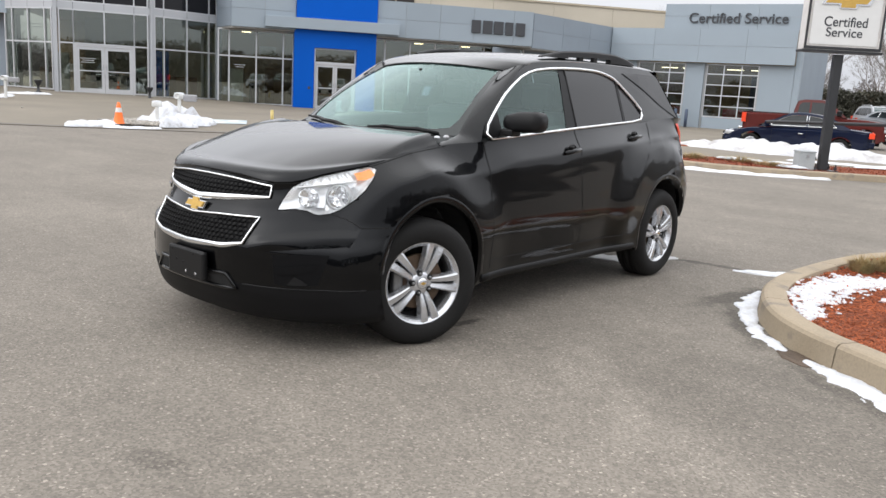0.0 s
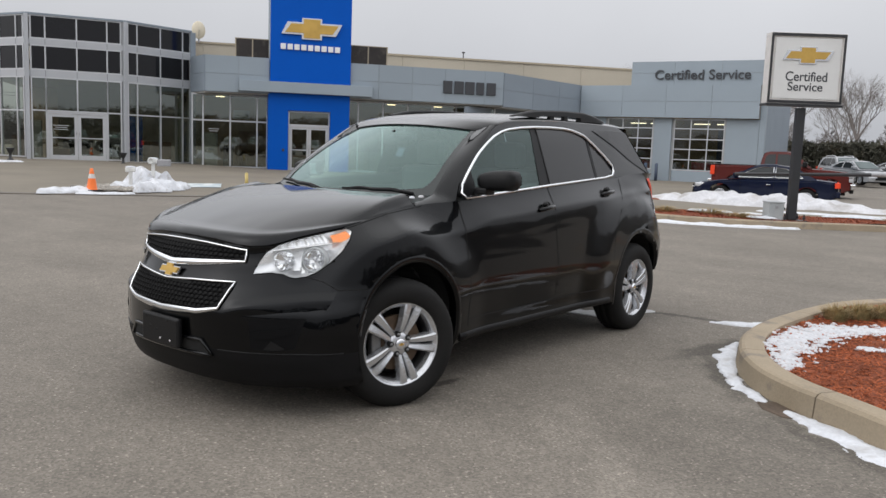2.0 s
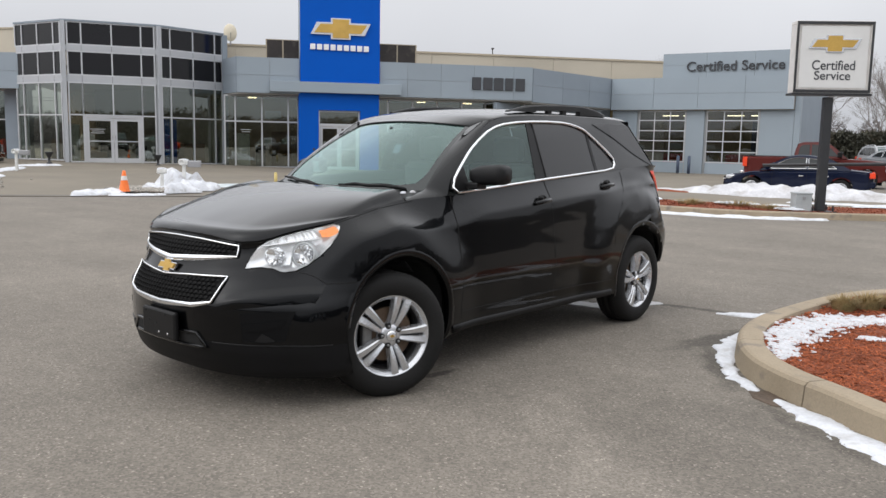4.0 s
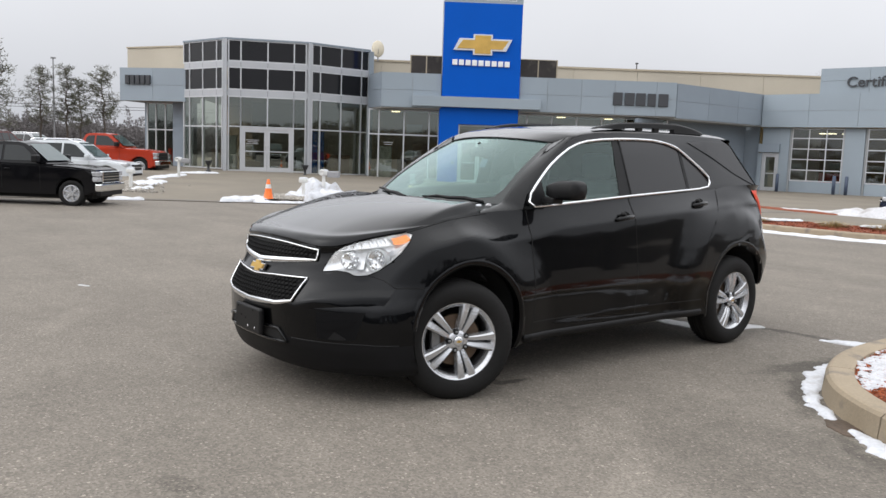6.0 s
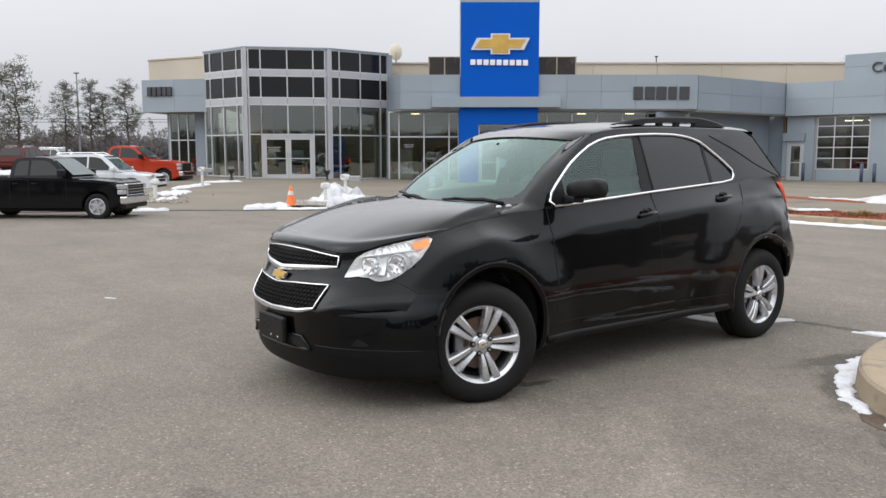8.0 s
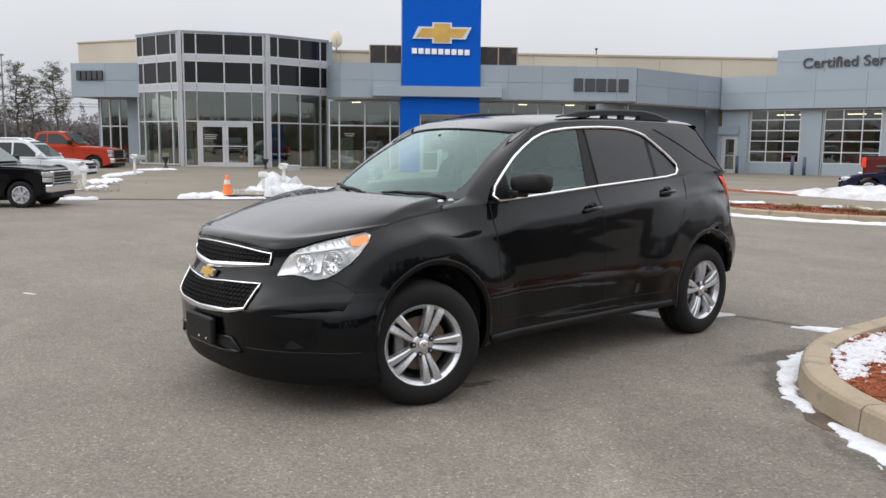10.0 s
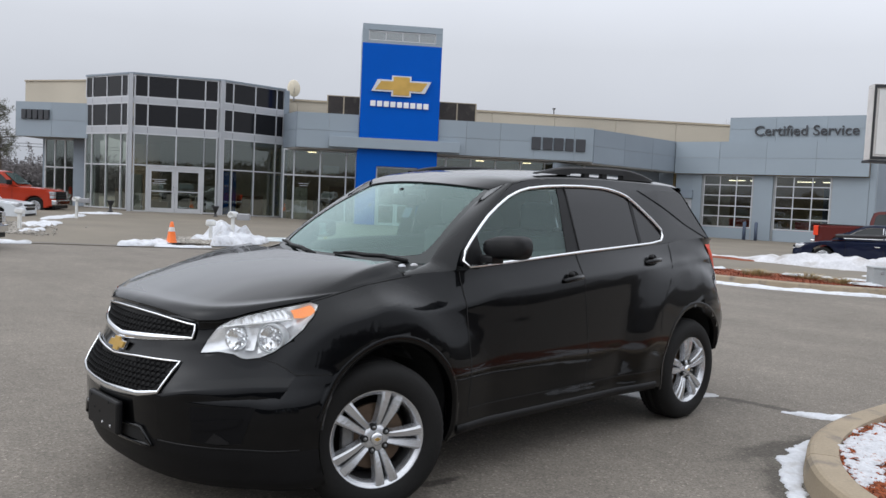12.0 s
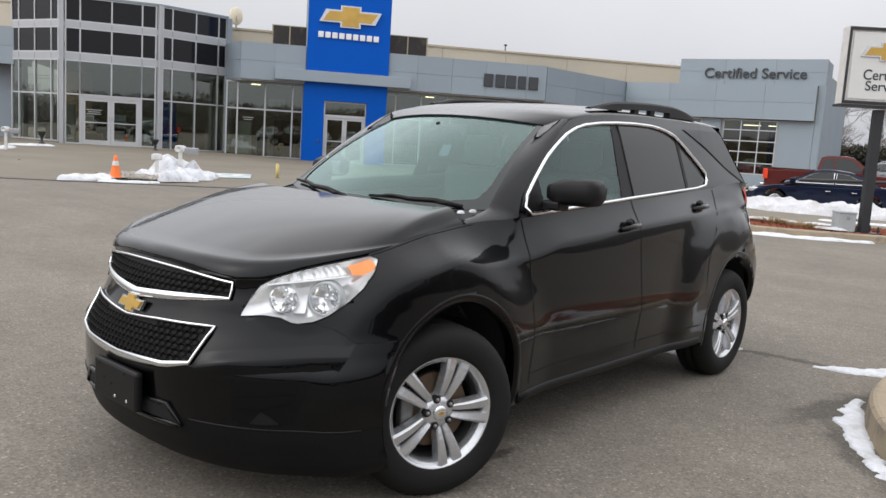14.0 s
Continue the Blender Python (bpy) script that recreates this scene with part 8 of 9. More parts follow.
def inset(pts, d):
    out = []
    k = len(pts)
    for i in range(k):
        a, b = Vector((*pts[i - 1], 0)), Vector((*pts[(i + 1) % k], 0))
        t = (b - a).normalized()
        n = Vector((t.y, -t.x, 0))
        out.append((Vector((*pts[i], 0)) + n * d)[:2])
    return out


def kerbed_island(pts, name, label, height=0.15, width=0.19, stones=None, flip=1):
    """A concrete kerb ring cast in lengths, each its own piece, with rounded top edges."""
    loop = smooth_loop(pts)
    prof = [(0.0, 0.0), (0.012, height - 0.025), (0.03, height - 0.006), (0.05, height), (width - 0.03, height), (width - 0.008, height - 0.008), (width, height - 0.05)]
    rings = [inset(loop, flip * d) for d, _ in prof]
    kerb = empty(name, Matrix.Identity(4), label, "kerb", kind="structure")
    k = len(loop)
    step = 18
    for a in range(0, k, step):
        bm = bmesh.new()
        rows = []
        for j in range(a, min(a + step, k) + 1):
            rows.append([(rings[i][j % k][0], rings[i][j % k][1], prof[i][1]) for i in range(len(prof))])
        # a narrow joint at one end
        for i in range(len(prof)):
            p, q = Vector(rows[-1][i]), Vector(rows[-2][i])
            rows[-1][i] = tuple(p + (q - p).normalized() * 0.008)
        vs = grid(bm, rows)
        bm.faces.new(vs[0])
        bm.faces.new(vs[-1])
        bmesh.ops.recalc_face_normals(bm, faces=bm.faces[:])
        part("kerb_stone", bm, "kerb", kerb)
    return loop, rings


loop, rings = kerbed_island(ISLAND, "kerb", "tan concrete kerb curving round the mulch bed", flip=1)


def bed_height(x, y):
    return 0.118 + 0.035 * noise.noise(Vector((x * 0.9, y * 0.9, 4))) + 0.02 * noise.noise(Vector((x * 3.1, y * 3.1, 7))) + 0.05 * smooth01((x - 2.2) / 2.5)


def inside(poly, x, y):
    hit = False
    for (x0, y0), (x1, y1) in zip(poly, poly[1:] + poly[:1]):
        if (y0 > y) != (y1 > y) and x < (x1 - x0) * (y - y0) / (y1 - y0) + x0:
            hit = not hit
    return hit


INNER = inset(loop, 0.185)


def mulch_bed():
    bm = bmesh.new()
    rows = []
    c = (3.2, 3.4)
    fr = [0.0, 0.3, 0.55, 0.72, 0.82, 0.88, 0.92, 0.95, 0.975, 1.0]
    for f in fr:
        row = []
        for x, y in INNER:
            xx, yy = c[0] + (x - c[0]) * f, c[1] + (y - c[1]) * f
            row.append((xx, yy, bed_height(xx, yy) - (0.02 if f == 1 else 0)))
        rows.append(row)
    grid(bm, rows, wrap=True)
    bmesh.ops.remove_doubles(bm, verts=bm.verts[:], dist=1e-4)
    bmesh.ops.recalc_face_normals(bm, faces=bm.faces[:])
    tagged(part("mulch_bed", bm, "mulch_soil"), "bed of red wood mulch inside the kerb", "flower bed", kind="structure")
    # loose chips
    rng = random.Random(5)
    verts, faces = [], []
    count = 0
    while count < 19000:
        x, y = rng.uniform(1.9, 4.4), rng.uniform(0.7, 5.8)
        if rng.random() > 1.25 - 0.35 * (x - 1.9) or not inside(INNER, x, y):
            continue
        z = bed_height(x, y) + rng.uniform(0.0, 0.014)
        l, w, h = rng.uniform(0.006, 0.024), rng.uniform(0.0025, 0.006), rng.uniform(0.001, 0.004)
        q = Euler((rng.uniform(-0.5, 0.5), rng.uniform(-0.5, 0.5), rng.uniform(0, 6.28))).to_matrix()
        b = len(verts)
        for dx, dy, dz in ((-l, -w, 0), (l, -w * 0.6, 0), (l, w * 0.7, 0), (-l, w, 0), (-l * 0.8, 0, h), (l * 0.8, 0, h)):
            p = q @ Vector((dx, dy, dz))
            verts.append((x + p.x, y + p.y, z + p.z))
        faces += [(b, b + 1, b + 5, b + 4), (b + 2, b + 3, b + 4, b + 5), (b + 1, b + 2, b + 5), (b + 3, b, b + 4)]
        count += 1
    me = bpy.data.meshes.new("mulch_chips")
    me.from_pydata(verts, [], faces)
    me.materials.append(M["mulch"])
    tagged(new("mulch_chips", me), "loose red wood mulch chips", "mulch", kind="stuff")


mulch_bed()
for k, (spine, seed) in enumerate((([(2.40, 2.02, 0.04), (2.29, 2.35, 0.08), (2.21, 2.75, 0.12)], 1), ([(2.21, 2.70, 0.12), (2.19, 3.15, 0.16), (2.31, 3.55, 0.15)], 5), ([(2.32, 3.50, 0.16), (2.55, 3.80, 0.13), (2.9, 4.02, 0.10), (3.4, 4.35, 0.08)], 6))):
    snow_field("snow_patch", spine, 0.011, 0.014, "thin broken crust of snow lying on the red mulch", "crust", ragged=1.9, freq=15.0, seed=seed, surface=lambda x, y: bed_height(x, y) + 0.012)
snow_field("snow_patch", [(2.66, 2.95, 0.05), (2.80, 3.05, 0.06)], 0.011, 0.010, "small patch of snow on the mulch", "crust", ragged=1.5, freq=11, seed=12, surface=lambda x, y: bed_height(x, y) + 0.010)
snow_field("snow_strip", [(1.28, 3.65, 0.03), (1.48, 3.74, 0.07), (1.66, 3.88, 0.11), (1.78, 4.10, 0.09), (1.84, 4.35, 0.04)], 0.012, 0.02, "torn strip of old snow along the kerb foot", ragged=0.75, freq=6.5, seed=2)
snow_field("snow_strip", [(1.75, 2.98, 0.04), (1.82, 2.58, 0.075), (1.93, 2.28, 0.065), (2.06, 2.00, 0.05), (2.22, 1.76, 0.06), (2.40, 1.58, 0.035)], 0.011, 0.02, "torn strip of old snow along the kerb foot", ragged=0.7, freq=7.5, seed=3)
snow_field("snow_strip", [(2.58, 1.45, 0.025), (2.72, 1.36, 0.06), (2.90, 1.24, 0.085), (3.08, 1.10, 0.11), (3.3, 0.98, 0.11), (3.7, 0.78, 0.09)], 0.011, 0.02, "torn strip of old snow along the kerb foot", ragged=0.7, freq=6.0, seed=4)
stain("damp_stain", [(2.42, 1.56, 0.05), (2.50, 1.50, 0.07), (2.60, 1.42, 0.05)], 0.012, "soil", "dark wet soil washed against the kerb", seed=8, base=0.006)
snow_field("ice_patch", [(0.10, 3.15, 0.10), (0.32, 3.2, 0.14), (0.45, 3.35, 0.10), (0.66, 3.70, 0.08)], 0.02, 0.004, "thin grey ice patch behind the rear wheel", "ice", ragged=0.7, freq=4, seed=7)
snow_field("snow_scrap", [(-4.16, -0.84, 0.03), (-4.07, -0.79, 0.04)], 0.012, 0.004, "small pale scrap of ice on the asphalt", "ice", ragged=0.8, freq=6, seed=13)

# ---- island with the pole sign ----
ISLAND_B = [(-14.0, 15.2), (-10.0, 14.3), (-7.0, 13.95), (-5.0, 13.85), (-3.2, 13.9), (-2.2, 14.25), (-1.2, 14.85), (-0.2, 15.6), (0.8, 16.3), (3.0, 17.6), (7.0, 19.6), (12.0, 21.5), (12.0, 23.0), (6.0, 20.9), (2.0, 19.2), (0.0, 18.2), (-1.6, 17.2), (-3.2, 16.4), (-5.0, 15.9), (-8.0, 16.0), (-14.0, 16.8)]
loop_b, rings_b = kerbed_island(ISLAND_B, "kerb", "concrete kerb of the sign island", 0.14, 0.2, flip=-1)
INNER_B = inset(loop_b, -0.19)


def bed_b(x, y):
    return 0.14 + 0.05 * noise.noise(Vector((x * 0.7, y * 0.7, 2)))


def mulch_b():
    bm = bmesh.new()
    vs = [bm.verts.new((x, y, 0.10)) for x, y in INNER_B]
    f = bm.faces.new(vs)
    bmesh.ops.triangulate(bm, faces=[f])
    bmesh.ops.subdivide_edges(bm, edges=bm.edges[:], cuts=2, use_grid_fill=True)
    for v in bm.verts:
        v.co.z = bed_b(v.co.x, v.co.y)
    bmesh.ops.recalc_face_normals(bm, faces=bm.faces[:])
    tagged(part("mulch_bed", bm, "mulch_soil"), "bed of red wood mulch under the pole sign", "flower bed", kind="structure")
    rng = random.Random(6)
    verts, faces = [], []
    while len(verts) < 4 * 11000:
        x, y = rng.uniform(-8, 4), rng.uniform(13.8, 20)
        if not inside(INNER_B, x, y):
            continue
        z = bed_b(x, y) + rng.uniform(0, 0.018)
        l, w = rng.uniform(0.010, 0.030), rng.uniform(0.004, 0.009)
        q = Euler((rng.uniform(-0.9, 0.9), rng.uniform(-0.9, 0.9), rng.uniform(0, 6.28))).to_matrix()
        b = len(verts)
        for dx, dy in ((-l, -w), (l, -w), (l, w), (-l, w)):
            p = q @ Vector((dx, dy, 0))
            verts.append((x + p.x, y + p.y, z + p.z))
        faces.append((b, b + 1, b + 2, b + 3))
    me = bpy.data.meshes.new("mulch_chips")
    me.from_pydata(verts, [], faces)
    me.materials.append(M["mulch_dark"])
    tagged(new("mulch_chips", me), "loose red wood mulch chips", "mulch", kind="stuff")


mulch_b()
snow_field("snow_strip", [(-9.5, 13.75, 0.10), (-6.5, 13.55, 0.13), (-4.6, 13.5, 0.14), (-3.2, 13.55, 0.15), (-2.0, 14.05, 0.14), (-1.1, 14.65, 0.08)], 0.05, 0.06, "long strip of snow along the sign island kerb", ragged=0.35, freq=1.4, seed=21)
for i, (x, y, r, s) in enumerate(((-3.3, 15.5, 0.5, 31), (-2.3, 15.9, 0.45, 32), (-1.9, 14.9, 0.25, 33), (-0.6, 17.2, 0.6, 34), (0.6, 17.6, 0.5, 35), (-5.6, 15.2, 0.5, 36), (1.8, 18.2, 0.5, 37))):
    snow_field("snow_patch", [(x - r * 0.7, y - r * 0.35, 0.16), (x, y, 0.20), (x + r * 0.7, y + r * 0.4, 0.12)], 0.045, 0.05, "patch of old snow on the mulch", ragged=0.5, freq=1.8, seed=s, surface=lambda x, y: bed_b(x, y) + 0.03)
# pale walk between the island and the snow bank, and the bank itself
bm = bmesh.new()
grid(bm, [[(-9.0, 17.2, 0.012), (-4.0, 17.2, 0.012), (-0.5, 19.0, 0.012), (6.0, 22.0, 0.012), (12, 24.0, 0.012)], [(-11.0, 22.5, 0.02), (-7.0, 23.5, 0.02), (-3.0, 24.5, 0.02), (5.0, 27.0, 0.02), (12, 29.5, 0.02)]])
tagged(part("service_walk", bm, "concrete"), "pale tan concrete walk beside the snow bank", "pavement", kind="structure")
snow_field("snow_bank", [(-9.8, 22.9, 0.2), (-8.2, 22.5, 0.45), (-6.6, 22.4, 0.8), (-4.6, 22.7, 1.2), (-3.0, 23.0, 1.1), (-1.4, 23.0, 0.9), (1.0, 23.8, 0.7), (4.0, 25.0, 0.6)], 0.08, lambda x, y: 0.08 + 0.34 * math.exp(-((x + 4.6) / 2.9) ** 4), "long ploughed bank of dirty snow", "dirty_snow", ragged=0.42, freq=1.1, seed=41)
snow_field("snow_patch", [(-3.4, 19.8, 0.25), (-1.5, 20.4, 0.3), (0.6, 21.0, 0.25), (3.0, 22.0, 0.2)], 0.06, 0.04, "thin patch of snow on the walk", ragged=0.4, freq=0.9, seed=42, base=0.014)
snow_field("snow_patch", [(-6.6, 17.3, 0.2), (-5.4, 17.5, 0.25)], 0.06, 0.04, "thin patch of snow on the walk", ragged=0.4, freq=0.9, seed=43, base=0.014)
snow_field("mulch_strip", [(-10.8, 22.8, 0.3), (-9.0, 22.2, 0.35), (-7.6, 21.8, 0.2)], 0.08, 0.06, "strip of red mulch beside the walk", "mulch_soil", ragged=0.4, freq=1.0, seed=44, base=0.02)["category"] = "flower bed"


def grass_tuft(x, y, z, r, h, seed, label="tuft of dry tan ornamental grass cut short"):
    rng = random.Random(seed)
    verts, faces = [], []
    for _ in range(420):
        a, rr = rng.uniform(0, 6.283), r * math.sqrt(rng.random())
        bx, by = rr * math.cos(a), rr * math.sin(a) * 0.8
        hh = h * rng.uniform(0.5, 1.0) * (1 - 0.35 * rr / r)
        lean = Vector((bx * 0.6 + rng.uniform(-0.04, 0.04), by * 0.6 + rng.uniform(-0.04, 0.04), hh))
        w = Vector((math.cos(a + 1.57), math.sin(a + 1.57), 0)) * rng.uniform(0.0015, 0.004) * (1 + h * 2)
        b = len(verts)
        p0, p1, p2 = Vector((bx, by, -0.01)), Vector((bx, by, 0)) + lean * 0.55, Vector((bx, by, 0)) + lean + Vector((bx * 0.5, by * 0.5, -0.03))
        verts += [tuple(p0 - w), tuple(p0 + w), tuple(p1 + w * 0.8), tuple(p1 - w * 0.8), tuple(p2)]
        faces += [(b, b + 1, b + 2, b + 3), (b + 3, b + 2, b + 4)]
    me = bpy.data.meshes.new("grass_tuft")
    me.from_pydata(verts, [], faces)
    me.materials.append(M["dry_grass"])
    ob = new("grass_tuft", me)
    ob.matrix_basis = Matrix.Translation((x, y, z))
    tagged(ob, label, "grass", "grass tufts on the beds")


for i, (x, y, r, h) in enumerate(((2.20, 4.05, 0.09, 0.22), (2.33, 4.24, 0.11, 0.24), (2.47, 4.40, 0.09, 0.21))):
    grass_tuft(x, y, bed_height(x, y), r, h, 50 + i)
for i, (x, y, r, h) in enumerate(((-3.15, 15.15, 0.32, 0.22), (-4.1, 14.75, 0.30, 0.22), (-2.35, 14.85, 0.30, 0.20), (-5.9, 14.6, 0.3, 0.2), (0.5, 17.4, 0.4, 0.3), (1.3, 17.9, 0.45, 0.32), (2.2, 18.4, 0.4, 0.3))):
    grass_tuft(x, y, bed_b(x, y), r, h, 60 + i)


def pole_sign():
    s = empty("pole_sign", frame_at((-1.45, 15.35), (0.787, 0.618), 0.12), "white double-faced pole sign in a black frame on a black post", "sign")
    boxed("post", -0.09, 0.09, -0.085, 0.085, 0.03, 2.44, "pole_black", s, 0.015)
    boxed("base_plate", -0.26, 0.26, -0.24, 0.24, 0.0, 0.03, "pole_black", s)
    for x in (-0.21, 0.21):
        for y in (-0.18, 0.18):
            bm = bmesh.new()
            rod(bm, (x, y, 0.03), (x, y, 0.16), 0.016)
            rod(bm, (x, y, 0.06), (x, y, 0.10), 0.034, 0.034, 6)
            part("anchor_bolt", bm, "pole_black", s)
    box_ = new("sign_box")
    box_.parent = s
    W, z0, z1, d = 0.80, 2.52, 4.00, 0.16
    for a, b, c, e in ((-W, W, z0, z0 + 0.07), (-W, W, z1 - 0.07, z1), (-W, -W + 0.07, z0 + 0.07, z1 - 0.07), (W - 0.07, W, z0 + 0.07, z1 - 0.07)):
        boxed("frame_bar", a, b, -d + 0.01, d - 0.01, c, e, "reflective", box_, 0.008)
        boxed("frame_face", a + 0.012, b - 0.012, -d - 0.004, -d + 0.0095, c + 0.012 * (c == z0), e - 0.012 * (e == z1), "pole_black", box_)
    boxed("frame_skirt", -W - 0.02, W + 0.02, -d - 0.03, d + 0.03, z0 - 0.05, z0 - 0.002, "pole_black", box_, 0.008)
    boxed("inner_trim", -W + 0.072, W - 0.072, -d + 0.035, d - 0.035, z0 + 0.072, z1 - 0.072, "reflective", box_)
    boxed("sign_face", -W + 0.11, W - 0.11, -d + 0.015, d - 0.015, z0 + 0.11, z1 - 0.11, "sign_face", box_)
    emblem("sign_emblem", s, Matrix.Translation((0.0, -d + 0.012, 3.535)), 1.07, 0.36, 0.02)
    lettering("sign_lettering", "Certified", 0.20, "dark_letter", s, Matrix.Translation((-0.435, -d + 0.012, 2.995)), 0.004, 0.88)
    lettering("sign_lettering", "Service", 0.185, "dark_letter", s, Matrix.Translation((-0.375, -d + 0.012, 2.79)), 0.004, 0.74)
    bm = bmesh.new()
    tube(bm, [(-0.15, 0.0, 0.25), (-0.2, -0.05, 0.3), (-0.3, -0.05, 0.28), (-0.36, -0.05, 0.2)], 0.02, 6)
    part("conduit", bm, "pole_black", s, smooth=True)


pole_sign()


def utility_box():
    c = empty("utility_box", frame_at((-1.76, 15.1), (0.787, 0.618), 0.10), "grey metal utility cabinet beside the sign post", "utility box")
    boxed("cabinet", -0.165, 0.165, -0.18, 0.18, 0.0, 0.42, "utility", c, 0.012)
    boxed("lid", -0.178, 0.178, -0.195, 0.195, 0.405, 0.44, "utility", c, 0.012)
    boxed("latch", -0.03, 0.03, -0.20, -0.18, 0.30, 0.36, "grey_box", c, 0.004)


utility_box()


def barrier():
    b = empty("barrier_gate", Matrix.Identity(4), "lowered barrier arm in dark, red and white bands", "barrier gate")
    A, B = Vector((-3.3, 16.9, 1.06)), Vector((3.6, 18.9, 1.32))
    bands = ["pole_black", "pole_black", "pole_black", "pole_black", "pole_black", "grey_box", "pole_black", "red_band", "white_letter", "pole_black", "red_band", "white_letter"]
    d = (B - A) / len(bands)
    for i, k in enumerate(bands):
        bm = bmesh.new()
        w = 0.030 + 0.0012 * i
        tube(bm, [A + d * i, A + d * (i + 1)], w, 8, 1.2)
        part("arm_band", bm, k, b)
    bm = bmesh.new()
    tube(bm, [A + d * 7.5 + Vector((0, 0, -0.05)), A + d * 11 + Vector((0, 0, -0.42))], 0.03, 6)
    part("brace", bm, "pole_black", b)
    boxed("gate_cabinet", 3.5, 3.9, 18.75, 19.1, 0.1, 1.5, "yellow", b, 0.02)


barrier()


# ---- forecourt things ----
def cone():
    c = empty("traffic_cone", Matrix.Translation((-15.75, 7.02, 0.055)), "orange traffic cone with a pale collar on the snow edge", "traffic cone")
    bm = bmesh.new()
    box(bm, -0.19, 0.19, -0.19, 0.19, 0.0, 0.03, 0.01)
    part("base", bm, "black_rubber", c)
    for nm, mat, rows in (("body", "orange", [(0.145, 0.03), (0.125, 0.06), (0.083, 0.31)]), ("collar", "reflective", [(0.0845, 0.31), (0.062, 0.42)]), ("tip", "orange", [(0.061, 0.42), (0.035, 0.55), (0.025, 0.555), (0.02, 0.53)])):
        bm = bmesh.new()
        lathe(bm, rows, 24)
        part(nm, bm, mat, c, smooth=True)


cone()


def path_light(x, y, z, h, turn, seed, cage=False, label="white bollard light with a snow-capped head"):
    p = empty("bollard_light", Matrix.Translation((x, y, z)) @ Matrix.Rotation(turn, 4, "Z"), label, "bollard light", "forecourt lights")
    bm = bmesh.new()
    box(bm, -0.045, 0.045, -0.045, 0.045, -0.1, h, 0.012)
    part("post", bm, "post_white", p)
    bm = bmesh.new()
    box(bm, -0.13, 0.13, -0.08, 0.08, h, h + 0.13, 0.035)
    part("head", bm, "post_white", p)
    if cage:
        bm = bmesh.new()
        box(bm, 0.10, 0.46, -0.09, 0.09, h - 0.06, h + 0.12, 0.03)
        part("flood_lamp", bm, "grey_box", p, "grey metal flood lamp housing")
        bm = bmesh.new()
        lathe(bm, [(0.085, 0.0), (0.085, 0.05), (0.06, 0.05), (0.055, 0.02), (0.001, 0.015)], 18)
        bmesh.ops.transform(bm, matrix=Matrix.Translation((-0.05, -0.075, h + 0.075)) @ pose(0, 0, 0, 90, 0, 0), verts=bm.verts[:])
        part("lamp_face", bm, "post_white", p, "round white lamp ring", smooth=True)
    bm = bmesh.new()
    lathe(bm, [(0.135, h + 0.125), (0.13, h + 0.145), (0.08, h + 0.165), (0.001, h + 0.17)], 12)
    bmesh.ops.transform(bm, matrix=Matrix.Diagonal((1, 0.6, 1, 1)), verts=bm.verts[:])
    part("snow_cap", bm, "snow", p, smooth=True)


path_light(-21.5, 5.2, 0.10, 0.42, 0.7, 1)
path_light(-16.5, 8.50, 0.10, 0.38, 0.9, 2)
path_light(-16.3, 9.05, 0.10, 0.62, 0.9, 3, True, "white flood light on a post beside the snow heap")
path_light(-27.2, 8.87, 0.20, 0.60, 0.9, 4, True, "white flood light on a post at the drive")

snow_field("snow_mound", [(-15.65, 5.75, 0.16), (-15.8, 6.2, 0.36), (-15.95, 6.75, 0.42), (-16.1, 7.1, 0.15)], 0.04, 0.15, "low heap of snow round the cone", ragged=0.42, freq=1.7, seed=71, base=0.03)
snow_field("snow_mound", [(-15.05, 7.95, 0.18), (-15.35, 8.45, 0.42), (-15.7, 8.85, 0.50), (-15.95, 9.3, 0.40)], 0.04, 0.30, "low ragged tongue of ploughed snow", ragged=0.55, freq=1.6, seed=79, base=0.05)
snow_field("snow_mound", [(-16.9, 8.3, 0.22), (-16.7, 8.85, 0.55), (-16.4, 9.45, 0.55), (-16.2, 9.9, 0.25)], 0.04, lambda x, y: 0.20 + 0.42 * math.exp(-((y - 9.1) / 0.45) ** 2), "ragged heap of ploughed snow on the stone bed", ragged=0.55, freq=1.5, seed=72, base=0.05)
snow_field("snow_strip", [(-15.2, 6.4, 0.09), (-14.85, 7.0, 0.12), (-14.7, 7.5, 0.06)], 0.05, 0.06, "strip of snow along the gutter", ragged=0.5, freq=2.0, seed=73, base=0.03)
snow_field("snow_strip", [(-17.5, 2.9, 0.14), (-17.1, 3.4, 0.20), (-16.8, 3.9, 0.14)], 0.05, 0.08, "strip of snow beside the drive", ragged=0.5, freq=1.8, seed=74, base=0.01)


def drive_height(x, y):
    """Height of the sloping forecourt near the drive."""
    k = (y - 4.6 - 0.381 * (-16.6 - x)) / 2.158
    return 0.020 + 0.324 * min(1, max(0, (-16.6 + 1.2 * k - x) / 21.5))


snow_field("snow_patch", [(-20.3, 4.9, 0.10), (-20.9, 5.35, 0.22), (-21.2, 5.7, 0.14)], 0.05, 0.07, "small patch of snow beside the drive light", ragged=0.6, freq=2.2, seed=75, surface=drive_height)
snow_field("snow_patch", [(-22.7, 5.9, 0.30), (-23.5, 6.35, 0.55), (-24.2, 6.9, 0.35)], 0.05, 0.10, "patch of snow beside the drive light", ragged=0.45, freq=1.8, seed=78, surface=drive_height)
snow_field("snow_patch", [(-26.4, 7.5, 0.2), (-27.6, 8.5, 0.38), (-28.9, 9.6, 0.25)], 0.06, 0.08, "thin snow along the drive edge", ragged=0.5, freq=1.5, seed=76, surface=drive_height)
